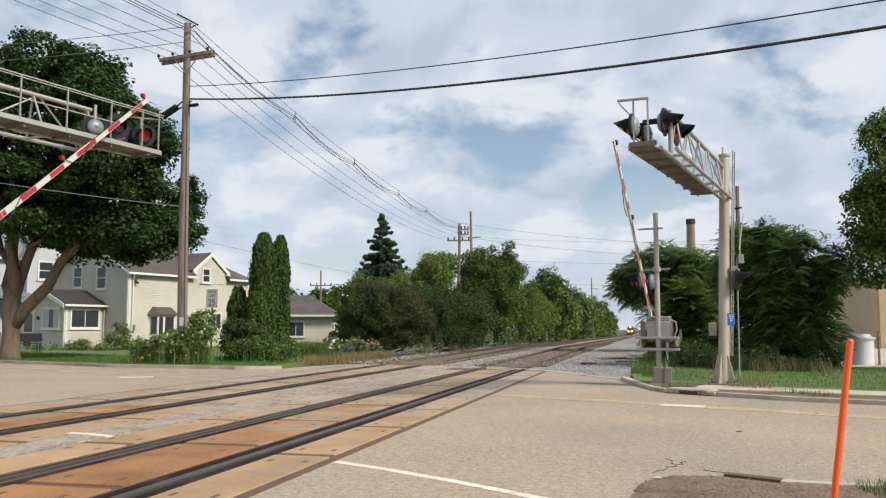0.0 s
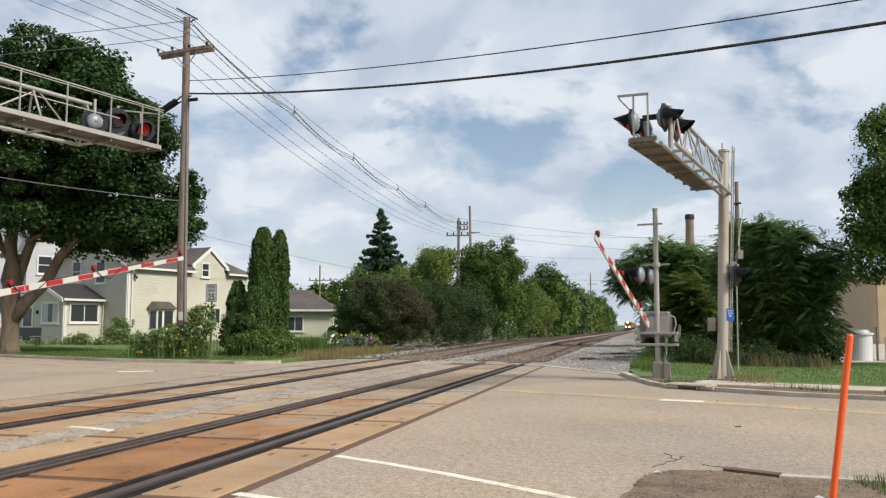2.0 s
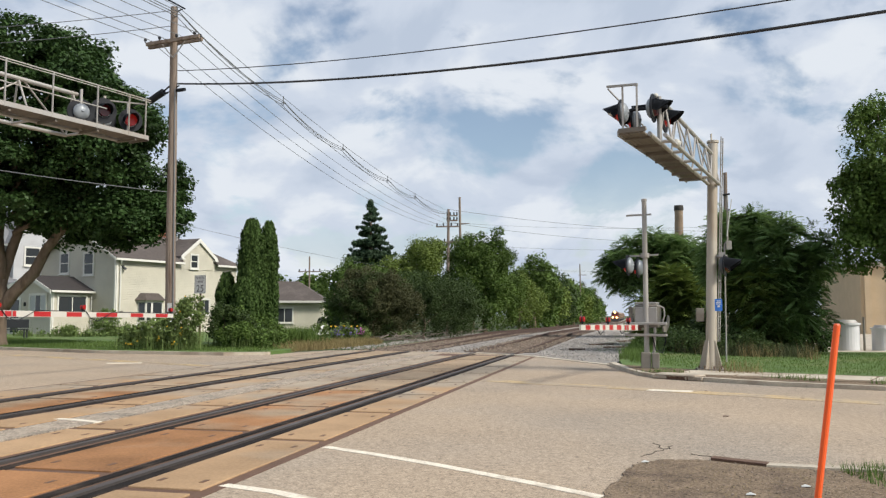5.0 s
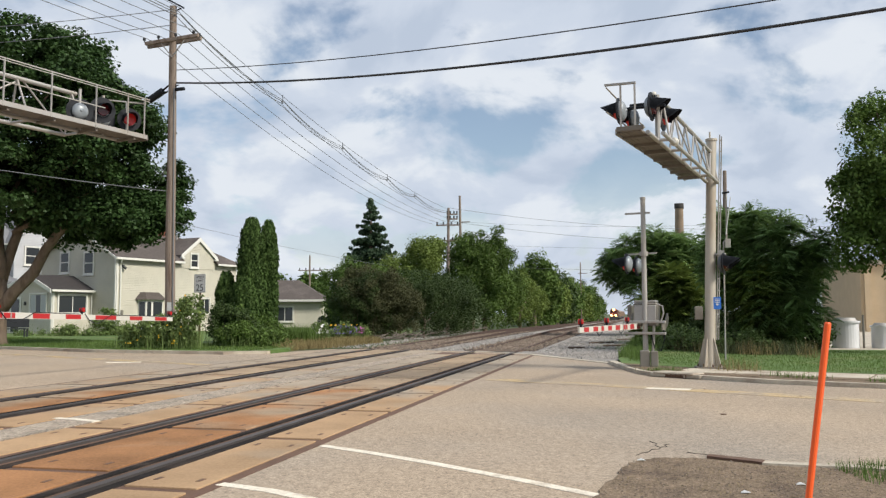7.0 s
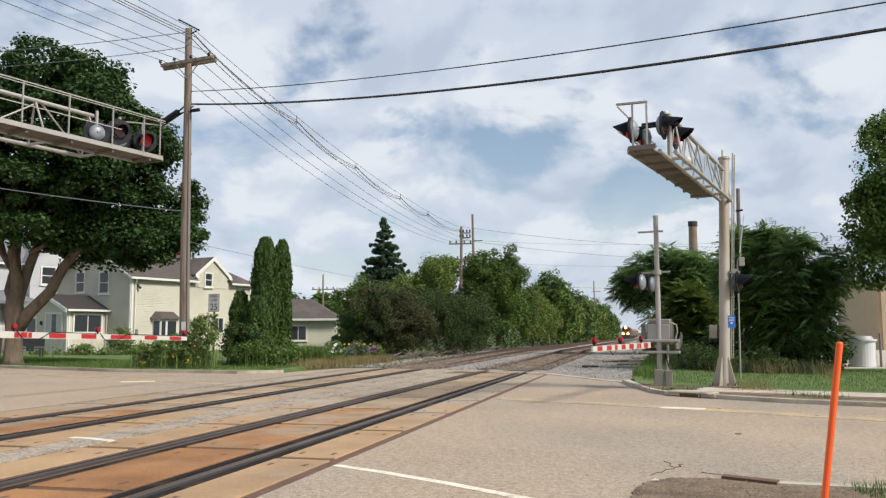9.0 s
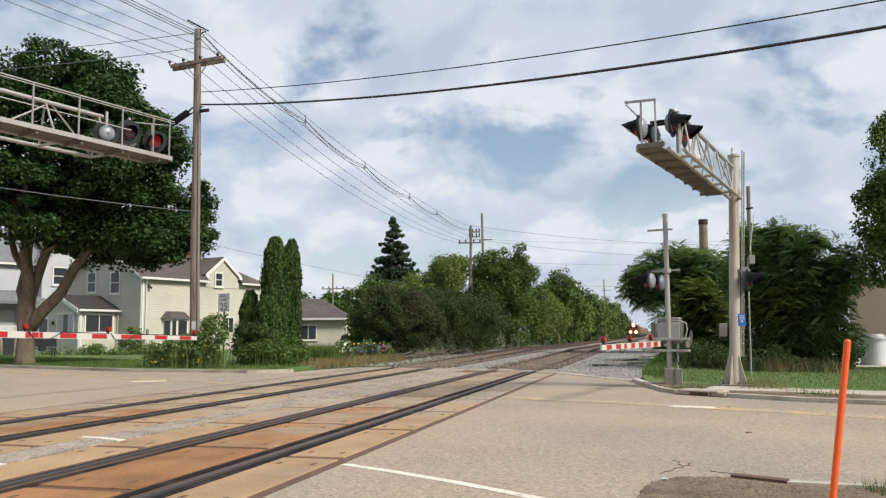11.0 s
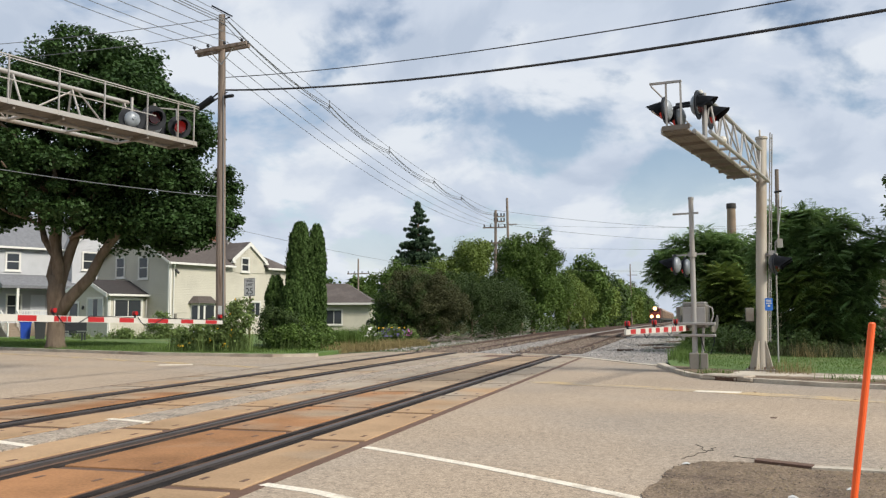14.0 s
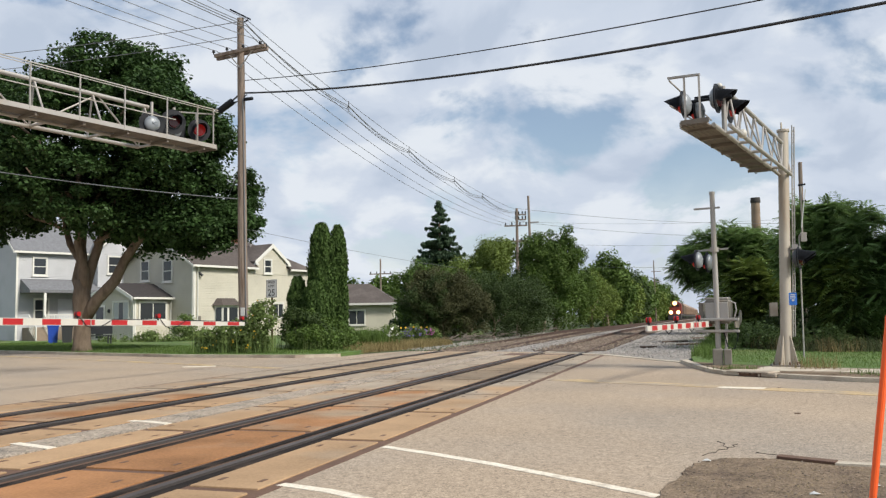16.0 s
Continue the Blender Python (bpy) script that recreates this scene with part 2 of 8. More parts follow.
M = dict(
    asphalt=mat("worn_asphalt", (0.365, 0.29, 0.213), 0.9, vary=0.13, scale=0.5, fine=90, bump=0.25, second=(0.292, 0.252, 0.207), second_scale=0.17, second_lo=0.44, second_hi=0.66, speck=0.80, speck_scale=75.0, gloss=0.2),
    infill=mat("coarse_gravelly_asphalt", (0.34, 0.285, 0.225), 0.9, vary=0.2, scale=3, fine=60, bump=0.6, second=(0.25, 0.215, 0.175), second_scale=2.0, speck=1.1, speck_scale=48.0, gloss=0.2),
    dirt=mat("gravelly_dirt", (0.205, 0.155, 0.108), 0.95, vary=0.35, scale=2.5, fine=40, bump=0.9, second=(0.15, 0.112, 0.082), second_scale=2.2, dist=0.03, speck=0.7, gloss=0.15),
    ground=mat("rough_grass_ground", (0.055, 0.085, 0.025), 0.95, vary=0.35, scale=0.6, fine=18, bump=0.7, second=(0.11, 0.095, 0.045), second_scale=0.25, dist=0.04),
    lawn=mat("mown_grass", (0.085, 0.145, 0.032), 0.95, vary=0.3, scale=1.2, fine=30, bump=0.8, second=(0.145, 0.17, 0.055), second_scale=0.5, dist=0.03),
    concrete=mat("old_concrete", (0.47, 0.415, 0.33), 0.9, vary=0.2, scale=1.5, fine=50, bump=0.3, second=(0.31, 0.255, 0.195), second_scale=1.1, second_lo=0.48, second_hi=0.66, speck=0.3),
    ballast=mat("ballast_bed", (0.27, 0.25, 0.225), 0.95, vary=0.3, scale=9, fine=26, bump=1.0, second=(0.235, 0.205, 0.18), second_scale=0.5, dist=0.04),
    stone=mat("ballast_stone", (0.32, 0.30, 0.275), 0.9, vary=0.15, scale=3, fine=30, bump=0.2, island=0.3),
    pebble=mat("dull_pebble", (0.215, 0.17, 0.13), 0.9, vary=0.2, scale=3, fine=30, bump=0.2, island=0.4),
    rusty_ballast=mat("rusty_ballast", (0.19, 0.14, 0.10), 0.95, vary=0.4, scale=8, fine=25, bump=1.0, second=(0.14, 0.092, 0.062), second_scale=0.9, dist=0.04, pos=True),
    panel=mat("tan_crossing_panel", (0.375, 0.25, 0.145), 0.85, vary=0.3, scale=1.4, fine=40, bump=0.25, second=(0.33, 0.275, 0.21), second_scale=0.5, second_lo=0.42, second_hi=0.62, rand=0.09, pos=True, gloss=0.15, reach=(7.0, 18.0)),
    panel_rust=mat("rust_stained_panel", (0.30, 0.152, 0.07), 0.85, vary=0.45, scale=1.3, fine=40, bump=0.25, second=(0.325, 0.245, 0.165), second_scale=0.7, second_lo=0.40, second_hi=0.60, rand=0.10, pos=True, gloss=0.15, reach=(6.5, 16.0)),
    rubber=mat("black_rubber", (0.024, 0.021, 0.020), 0.9, vary=0.4, scale=4, fine=60, bump=0.5, gloss=0.06, pos=True, second=(0.055, 0.043, 0.036), second_scale=1.2),
    edge=mat("rusty_edge_steel", (0.12, 0.065, 0.04), 0.8, vary=0.3, scale=5, fine=50, bump=0.3),
    rail_head=mat("polished_rail_head", (0.075, 0.066, 0.062), 0.55, 0.3, vary=0.3, scale=2, fine=40, bump=0.08),
    rail_rust=mat("rusty_rail", (0.065, 0.038, 0.027), 0.85, vary=0.3, scale=3, fine=60, bump=0.3, pos=True),
    tie=mat("creosoted_tie", (0.085, 0.06, 0.045), 0.9, vary=0.3, scale=5, fine=50, bump=0.4, rand=0.2),
    white_line=mat("white_road_paint", (0.70, 0.635, 0.52), 0.8, vary=0.14, scale=4, fine=40, bump=0.2, second=(0.45, 0.38, 0.29), second_scale=3.0, second_lo=0.56, second_hi=0.70, speck=0.35, pos=True),
    yellow_line=mat("faded_yellow_paint", (0.47, 0.345, 0.185), 0.85, vary=0.15, scale=3, fine=40, bump=0.2, second=(0.36, 0.29, 0.208), second_scale=1.2, second_lo=0.42, second_hi=0.58, speck=0.6),
    galv=mat("galvanised_steel", (0.37, 0.355, 0.33), 0.5, 0.2, vary=0.14, scale=2, fine=40, bump=0.06, second=(0.32, 0.29, 0.25), second_scale=1.0),
    mast=mat("stained_aluminium_mast", (0.42, 0.375, 0.305), 0.5, 0.2, vary=0.12, scale=1.5, fine=30, bump=0.06, second=(0.33, 0.27, 0.20), second_scale=0.9, stretch=(3, 3, 0.5)),
    plank=mat("weathered_walkway", (0.16, 0.14, 0.115), 0.8, vary=0.25, scale=3, fine=40, bump=0.3),
    black=mat("black_signal_paint", (0.011, 0.013, 0.017), 0.55, vary=0.2, scale=4, fine=40, bump=0.04, gloss=0.25),
    dome=mat("silver_signal_housing", (0.27, 0.295, 0.315), 0.42, 0.2, vary=0.08, scale=4, fine=40, bump=0.03),
    dome_dark=mat("dull_signal_housing", (0.075, 0.085, 0.095), 0.55, 0.1, vary=0.12, scale=4, fine=40, bump=0.03),
    lens=mat("red_lens", (0.30, 0.012, 0.014), 0.25, vary=0.1, scale=9, fine=60, bump=0.0, emit=0.09, emit_color=(1.0, 0.05, 0.03)),
    lens_off=mat("dark_red_lens", (0.09, 0.012, 0.014), 0.2, vary=0.1, scale=9, fine=60, bump=0.0),
    red=mat("red_retroreflective", (0.40, 0.018, 0.020), 0.45, vary=0.1, scale=4, fine=40, bump=0.02),
    white=mat("white_retroreflective", (0.54, 0.525, 0.465), 0.5, vary=0.08, scale=4, fine=40, bump=0.02),
    box=mat("grey_equipment_box", (0.20, 0.185, 0.155), 0.55, 0.1, vary=0.14, scale=3, fine=40, bump=0.05, second=(0.17, 0.145, 0.115), second_scale=2.5),
    blue=mat("blue_sign_face", (0.03, 0.16, 0.55), 0.45, vary=0.05, bump=0.0),
    pole=mat("weathered_pole_wood", (0.225, 0.18, 0.145), 0.9, vary=0.3, scale=3, fine=40, bump=0.6, stretch=(6, 6, 0.35), second=(0.14, 0.10, 0.075), second_scale=1.0),
    wire=mat("black_wire", (0.02, 0.02, 0.022), 0.6, vary=0.0, bump=0.0),
    wire_grey=mat("grey_wire", (0.16, 0.17, 0.18), 0.6, vary=0.0, bump=0.0),
    orange=mat("orange_plastic", (0.85, 0.115, 0.02), 0.45, vary=0.06, scale=3, fine=40, bump=0.03),
    iron=mat("rusty_iron", (0.13, 0.075, 0.05), 0.8, 0.2, vary=0.3, scale=8, fine=50, bump=0.3),
    cream=siding("cream_clapboard", (0.51, 0.485, 0.395)),
    white_siding=siding("white_clapboard", (0.43, 0.44, 0.45)),
    grey_siding=siding("pale_grey_clapboard", (0.56, 0.59, 0.61)),
    trim=mat("white_trim_paint", (0.66, 0.65, 0.60), 0.5, vary=0.05, bump=0.02),
    roof=mat("brown_asphalt_shingle", (0.082, 0.068, 0.060), 0.95, vary=0.3, scale=5, fine=14, bump=0.5, second=(0.108, 0.09, 0.08), second_scale=0.7, dist=0.02),
    roof_dark=mat("dark_asphalt_shingle", (0.035, 0.03, 0.029), 0.95, vary=0.3, scale=5, fine=14, bump=0.5, dist=0.02),
    roof_grey=mat("grey_asphalt_shingle", (0.16, 0.165, 0.175), 0.95, vary=0.3, scale=5, fine=14, bump=0.5, dist=0.02),
    glass=mat("dark_window_glass", (0.035, 0.04, 0.045), 0.06, vary=0.0, bump=0.0),
    curtain=mat("pale_curtain", (0.42, 0.43, 0.44), 0.8, vary=0.2, scale=6, fine=30, bump=0.2, stretch=(9, 9, 0.4)),
    brick=mat("red_brick", (0.27, 0.10, 0.065), 0.9, vary=0.25, scale=8, fine=30, bump=0.4),
    chimney=mat("sooty_tan_brick", (0.30, 0.225, 0.155), 0.9, vary=0.2, scale=1.0, fine=6, bump=0.3, second=(0.2, 0.145, 0.1), second_scale=0.25),
    soot=mat("soot_black", (0.05, 0.045, 0.04), 0.9, vary=0.2, bump=0.1),
    tanwall=mat("tan_brick_wall", (0.52, 0.40, 0.26), 0.9, vary=0.12, scale=1.2, fine=14, bump=0.2),
    tank=mat("white_tank_paint", (0.62, 0.63, 0.64), 0.45, vary=0.08, scale=2, fine=30, bump=0.03),
    bin_blue=mat("blue_bin_plastic", (0.015, 0.06, 0.36), 0.45, vary=0.08, bump=0.02),
    bin_black=mat("black_bin_plastic", (0.03, 0.032, 0.035), 0.5, vary=0.1, bump=0.02),
    step=mat("wooden_step", (0.24, 0.19, 0.14), 0.8, vary=0.2, scale=6, fine=40, bump=0.3),
    bark=mat("grey_brown_bark", (0.19, 0.142, 0.10), 0.95, vary=0.35, scale=4, fine=26, bump=1.0, stretch=(3, 3, 0.7), dist=0.03, second=(0.12, 0.088, 0.06), second_scale=1.5),
    maple=mat("maple_leaf", (0.042, 0.082, 0.024), 0.5, vary=0.25, scale=0.35, fine=2, bump=0.0, island=0.22, translucent=0.22),
    leaf=mat("tree_leaf", (0.085, 0.138, 0.030), 0.6, vary=0.3, scale=0.3, fine=2, bump=0.0, island=0.22, translucent=0.25),
    leaf_light=mat("light_tree_leaf", (0.135, 0.185, 0.042), 0.6, vary=0.25, scale=0.3, fine=2, bump=0.0, island=0.22, translucent=0.28),
    leaf_dark=mat("dark_shrub_leaf", (0.048, 0.076, 0.023), 0.6, vary=0.35, scale=0.35, fine=2, bump=0.0, island=0.2, translucent=0.2),
    leaf_brown=mat("dull_shrub_leaf", (0.076, 0.080, 0.036), 0.7, vary=0.3, scale=0.4, fine=2, bump=0.0, island=0.2, translucent=0.2),
    locust=mat("locust_leaf", (0.15, 0.235, 0.08), 0.55, vary=0.3, scale=0.5, fine=2, bump=0.0, island=0.22, translucent=0.42),
    cedar=mat("cedar_foliage", (0.056, 0.098, 0.024), 0.75, vary=0.35, scale=2.5, fine=8, bump=0.0, island=0.22, translucent=0.1),
    spruce=mat("spruce_needle", (0.05, 0.085, 0.045), 0.75, vary=0.3, scale=0.8, fine=5, bump=0.0, island=0.35, translucent=0.1),
    garden=mat("garden_plant_leaf", (0.155, 0.215, 0.07), 0.6, vary=0.3, scale=1.2, fine=4, bump=0.0, island=0.4, translucent=0.28),
    straw=mat("dry_grass_blade", (0.235, 0.185, 0.085), 0.8, vary=0.25, scale=0.8, fine=4, bump=0.0, island=0.35, translucent=0.2),
    blade=mat("grass_blade", (0.105, 0.165, 0.04), 0.65, vary=0.3, scale=0.8, fine=4, bump=0.0, island=0.35, translucent=0.25),
    weed=mat("dull_weed", (0.085, 0.098, 0.045), 0.75, vary=0.35, scale=0.8, fine=4, bump=0.0, island=0.35, translucent=0.2),
    petal_yellow=mat("yellow_petal", (0.72, 0.46, 0.02), 0.6, vary=0.1, bump=0.0, island=0.15),
    petal_white=mat("white_petal", (0.78, 0.77, 0.74), 0.6, vary=0.05, bump=0.0),
    petal_pink=mat("pink_petal", (0.48, 0.13, 0.36), 0.6, vary=0.1, bump=0.0, island=0.2),
    petal_blue=mat("lavender_flower", (0.16, 0.13, 0.30), 0.6, vary=0.1, bump=0.0, island=0.2),
    debris=mat("grey_dead_wood", (0.2, 0.165, 0.14), 0.9, vary=0.2, bump=0.2, island=0.3),
    loco_red=mat("faded_loco_red", (0.20, 0.04, 0.03), 0.5, vary=0.15, scale=2, bump=0.04),
    loco_grey=mat("loco_dark_grey", (0.06, 0.055, 0.055), 0.6, vary=0.2, scale=2, bump=0.05),
    loco_white=mat("loco_white_roof", (0.6, 0.58, 0.55), 0.5, vary=0.1, bump=0.02),
    headlight=mat("lit_headlight", (1.0, 0.7, 0.4), 0.3, vary=0.0, bump=0.0, emit=5.0, emit_color=(1.0, 0.62, 0.22)),
    car_tan=mat("tan_freight_paint", (0.3, 0.22, 0.16), 0.7, vary=0.2, scale=1, bump=0.05, rand=0.35),
    sign_white=mat("sign_sheeting", (0.62, 0.62, 0.59), 0.45, vary=0.06, bump=0.0),
    ink=mat("black_sign_ink", (0.02, 0.02, 0.02), 0.5, vary=0.0, bump=0.0),
)

# ---------------------------------------------------------------- builders
Z = Vector((0, 0, 1))
UP = (0, 0, 1)


def part(name, bm, material, parent=None, label="", smooth=False):
    """Links a bmesh as one mesh object, under a thing or a part when one is given."""
    me = bpy.data.meshes.new(name)
    bm.to_mesh(me)
    bm.free()
    me.materials.append(material)
    if smooth:
        me.polygons.foreach_set("use_smooth", [True] * len(me.polygons))
    ob = new(name, me)
    if parent:
        ob.parent = parent
    if label:
        tagged(ob, label)
    return ob


def share(ob, name, m, parent):
    """Another object on the same mesh."""
    o = new(name, ob.data)
    o.parent = parent
    o.matrix_basis = m
    return o


def thing(name, label, category, m=None, group="", kind=""):
    ob = new(name)
    ob.empty_display_size = 0.2
    if m is not None:
        ob.matrix_world = m
    return tagged(ob, label, category, group, kind)


def box(bm, c, s, m=None, bevel=0.0):
    """A box round c of size s, turned by m about c."""
    mm = Matrix.Translation(c) @ (m.to_4x4() if m else Matrix.Identity(4)) @ Matrix.Diagonal((*s, 1))
    vs = bmesh.ops.create_cube(bm, size=1.0, matrix=mm)["verts"]
    if bevel:
        es = list({e for v in vs for e in v.link_edges})
        bmesh.ops.bevel(bm, geom=es, offset=bevel, segments=1, affect="EDGES")
    return bm


def tube(bm, p, q, r, r2=None, seg=10, caps=True):
    """A round bar from p to q."""
    p, q = Vector(p), Vector(q)
    d = q - p
    m = Matrix.Translation((p + q) / 2) @ d.to_track_quat("Z", "Y").to_matrix().to_4x4()
    bmesh.ops.create_cone(bm, cap_ends=caps, segments=seg, radius1=r, radius2=r if r2 is None else r2, depth=d.length, matrix=m)
    return bm


def bar(bm, p, q, w, h=None):
    """A square bar from p to q."""
    p, q = Vector(p), Vector(q)
    d = q - p
    m = Matrix.Translation((p + q) / 2) @ d.to_track_quat("Z", "Y").to_matrix().to_4x4() @ Matrix.Diagonal((w, h or w, d.length, 1))
    bmesh.ops.create_cube(bm, size=1.0, matrix=m)
    return bm


def ball(bm, c, r, sx=1, sy=1, sz=1, m=None, sub=2):
    mm = Matrix.Translation(c) @ (m.to_4x4() if m else Matrix.Identity(4)) @ Matrix.Diagonal((r * sx, r * sy, r * sz, 1))
    bmesh.ops.create_icosphere(bm, subdivisions=sub, radius=1.0, matrix=mm)
    return bm


def slab(bm, pts, z0, z1):
    """An upright prism on a plan outline."""
    lo = [bm.verts.new((x, y, z0)) for x, y in pts]
    hi = [bm.verts.new((x, y, z1)) for x, y in pts]
    n = len(pts)
    bm.faces.new(hi)
    bm.faces.new(lo[::-1])
    for i in range(n):
        j = (i + 1) % n
        bm.faces.new((lo[i], lo[j], hi[j], hi[i]))
    bmesh.ops.recalc_face_normals(bm, faces=bm.faces)
    return bm


def extrude(bm, pts, depth, m):
    """A flat outline in x, z, pushed along y by depth, under the matrix m."""
    a = [bm.verts.new(m @ Vector((x, 0, z))) for x, z in pts]
    b = [bm.verts.new(m @ Vector((x, depth, z))) for x, z in pts]
    n = len(pts)
    bm.faces.new(a)
    bm.faces.new(b[::-1])
    for i in range(n):
        j = (i + 1) % n
        bm.faces.new((a[j], a[i], b[i], b[j]))
    bmesh.ops.recalc_face_normals(bm, faces=bm.faces)
    return bm


def polytube(bm, pts, radii, seg=6):
    """A bent, tapering tube along points."""
    rings = []
    pts = [Vector(p) for p in pts]
    for i, p in enumerate(pts):
        d = (pts[min(i + 1, len(pts) - 1)] - pts[max(i - 1, 0)]).normalized()
        side = d.cross(Z if abs(d.z) < 0.95 else Vector((1, 0, 0))).normalized()
        up = side.cross(d)
        r = radii[i] if isinstance(radii, (list, tuple)) else radii
        rings.append([bm.verts.new(p + r * (math.cos(a) * side + math.sin(a) * up)) for a in (2 * math.pi * k / seg for k in range(seg))])
    for a, b in zip(rings, rings[1:]):
        for k in range(seg):
            bm.faces.new((a[k], a[(k + 1) % seg], b[(k + 1) % seg], b[k]))
    bm.faces.new(rings[0][::-1])
    bm.faces.new(rings[-1])
    return bm


def fall(y):
    """How far the land lies below the crossing, far along the line."""
    return -0.0052 * max(0.0, y - 55.0) if y < 420 else -0.0052 * 365


def leaves_mesh(name, centers, radii, per, size, material, rng, parent, flat=0.6, label="", droop=0.0, long=1.35):
    """A crown of small folded leaves: clumps of blades round the given centres, open between them."""
    centers, radii = np.asarray(centers, float), np.asarray(radii, float)
    n = len(centers) * per
    c = np.repeat(centers, per, 0)
    r = np.repeat(radii, per, 0)
    d = rng.normal(size=(n, 3))
    d /= np.linalg.norm(d, axis=1)[:, None]
    rad = rng.uniform(0.25, 1.0, (n, 1)) ** 0.6
    if r.ndim == 1:
        r = r[:, None]
    pos = c + d * rad * r
    nor = d * 0.7 + rng.normal(size=(n, 3)) * 0.55 + np.array([0, 0, flat])
    nor /= np.linalg.norm(nor, axis=1)[:, None]
    t = np.cross(nor, rng.normal(size=(n, 3)))
    t[:, 2] -= droop
    t /= np.linalg.norm(t, axis=1)[:, None]
    b = np.cross(nor, t)
    s = size * rng.uniform(0.6, 1.3, (n, 1))
    v = np.stack([pos - t * s * long * 0.5, pos + b * s * 0.5 + nor * s * 0.12, pos + t * s * long * 0.5, pos - b * s * 0.5 + nor * s * 0.12], 1).reshape(-1, 3)
    me = bpy.data.meshes.new(name)
    me.vertices.add(4 * n)
    me.vertices.foreach_set("co", v.ravel())
    me.loops.add(4 * n)
    me.loops.foreach_set("vertex_index", np.arange(4 * n, dtype=np.int32))
    me.polygons.add(n)
    me.polygons.foreach_set("loop_start", np.arange(0, 4 * n, 4, dtype=np.int32))
    me.update()
    me.validate()
    me.materials.append(material)
    ob = new(name, me)
    ob.parent = parent
    if label:
        tagged(ob, label)
    return ob


def fronds_mesh(name, centers, radii, per, length, material, rng, parent, pairs=6, droop=0.30, leaflet=0.34):
    """A crown of feathery compound leaves: rows of paired leaflets on arching stalks that spread from each clump's centre."""
    centers, radii = np.asarray(centers, float), np.asarray(radii, float)
    n = len(centers) * per
    c, r = np.repeat(centers, per, 0), np.repeat(radii, per, 0)[:, None]
    d = rng.normal(size=(n, 3))
    d[:, 2] = d[:, 2] * 0.6 + 0.3
    d /= np.linalg.norm(d, axis=1)[:, None]
    root = c + d * r * rng.uniform(0.1, 0.9, (n, 1))
    side = np.cross(d, np.array([0, 0, 1.0]))
    side /= np.linalg.norm(side, axis=1)[:, None] + 1e-6
    side = side + rng.normal(size=(n, 3)) * 0.2
    ln = length * rng.uniform(0.65, 1.25, (n, 1))
    down = np.array([0, 0, -1.0])
    quads = []
    for k in range(pairs):
        t = (k + 1.0) / pairs
        at = root + d * ln * t + down * droop * ln * t * t
        fwd = d + down * 2 * droop * t
        w = leaflet * ln * (1.0 - 0.45 * abs(t - 0.45))
        for sgn in (-1, 1):
            tip = at + side * sgn * w + fwd * w * 0.45 + down * w * 0.25
            mid = (at + tip) / 2
            half = np.cross(tip - at, np.array([0.1, 0.2, 1.0]))
            half *= 0.27 * w / (np.linalg.norm(half, axis=1)[:, None] + 1e-6)
            quads.append(np.stack([at, mid + half, tip, mid - half], 1))
    v = np.concatenate(quads).reshape(-1, 3)
    q = len(v) // 4
    me = bpy.data.meshes.new(name)
    me.vertices.add(4 * q)
    me.vertices.foreach_set("co", v.ravel())
    me.loops.add(4 * q)
    me.loops.foreach_set("vertex_index", np.arange(4 * q, dtype=np.int32))
    me.polygons.add(q)
    me.polygons.foreach_set("loop_start", np.arange(0, 4 * q, 4, dtype=np.int32))
    me.update()
    me.validate()
    me.materials.append(material)
    ob = new(name, me)
    ob.parent = parent
    return ob


def blades_mesh(name, pts, height, width, material, rng, lean=0.35, parent=None):
    """Upright grass blades rooted at pts."""
    pts = np.asarray(pts, float)
    n = len(pts)
    a = rng.uniform(0, 2 * np.pi, n)
    h = height * rng.uniform(0.45, 1.2, n)
    dx, dy = np.cos(a), np.sin(a)
    tip = pts + np.stack([dx * h * lean * rng.uniform(0, 1.4, n), dy * h * lean * rng.uniform(0, 1.4, n), h], 1)
    side = np.stack([-dy, dx, np.zeros(n)], 1) * width * 0.5
    v = np.stack([pts - side, pts + side, tip], 1).reshape(-1, 3)
    me = bpy.data.meshes.new(name)
    me.vertices.add(3 * n)
    me.vertices.foreach_set("co", v.ravel())
    me.loops.add(3 * n)
    me.loops.foreach_set("vertex_index", np.arange(3 * n, dtype=np.int32))
    me.polygons.add(n)
    me.polygons.foreach_set("loop_start", np.arange(0, 3 * n, 3, dtype=np.int32))
    me.update()
    me.materials.append(material)
    ob = new(name, me)
    if parent:
        ob.parent = parent
    return ob


def scatter(rng, poly, n):
    """n random places inside a plan outline."""
    p = np.asarray(poly, float)
    lo, hi = p.min(0), p.max(0)
    out = []
    while len(out) < n:
        q = rng.uniform(lo, hi, (4 * n, 2))
        inside = np.zeros(len(q), bool)
        for (x0, y0), (x1, y1) in zip(p, np.roll(p, -1, 0)):
            hit = (y0 > q[:, 1]) != (y1 > q[:, 1])
            xs = (x1 - x0) * (q[:, 1] - y0) / (y1 - y0 if y1 != y0 else 1e-9) + x0
            inside ^= hit & (q[:, 0] < xs)
        out.extend(q[inside])
    return np.array(out[:n])

# ---------------------------------------------------------------- ground, road, verges
rng = np.random.default_rng(7)
RAILS = (-3.92, -5.40, -7.85, -9.33)


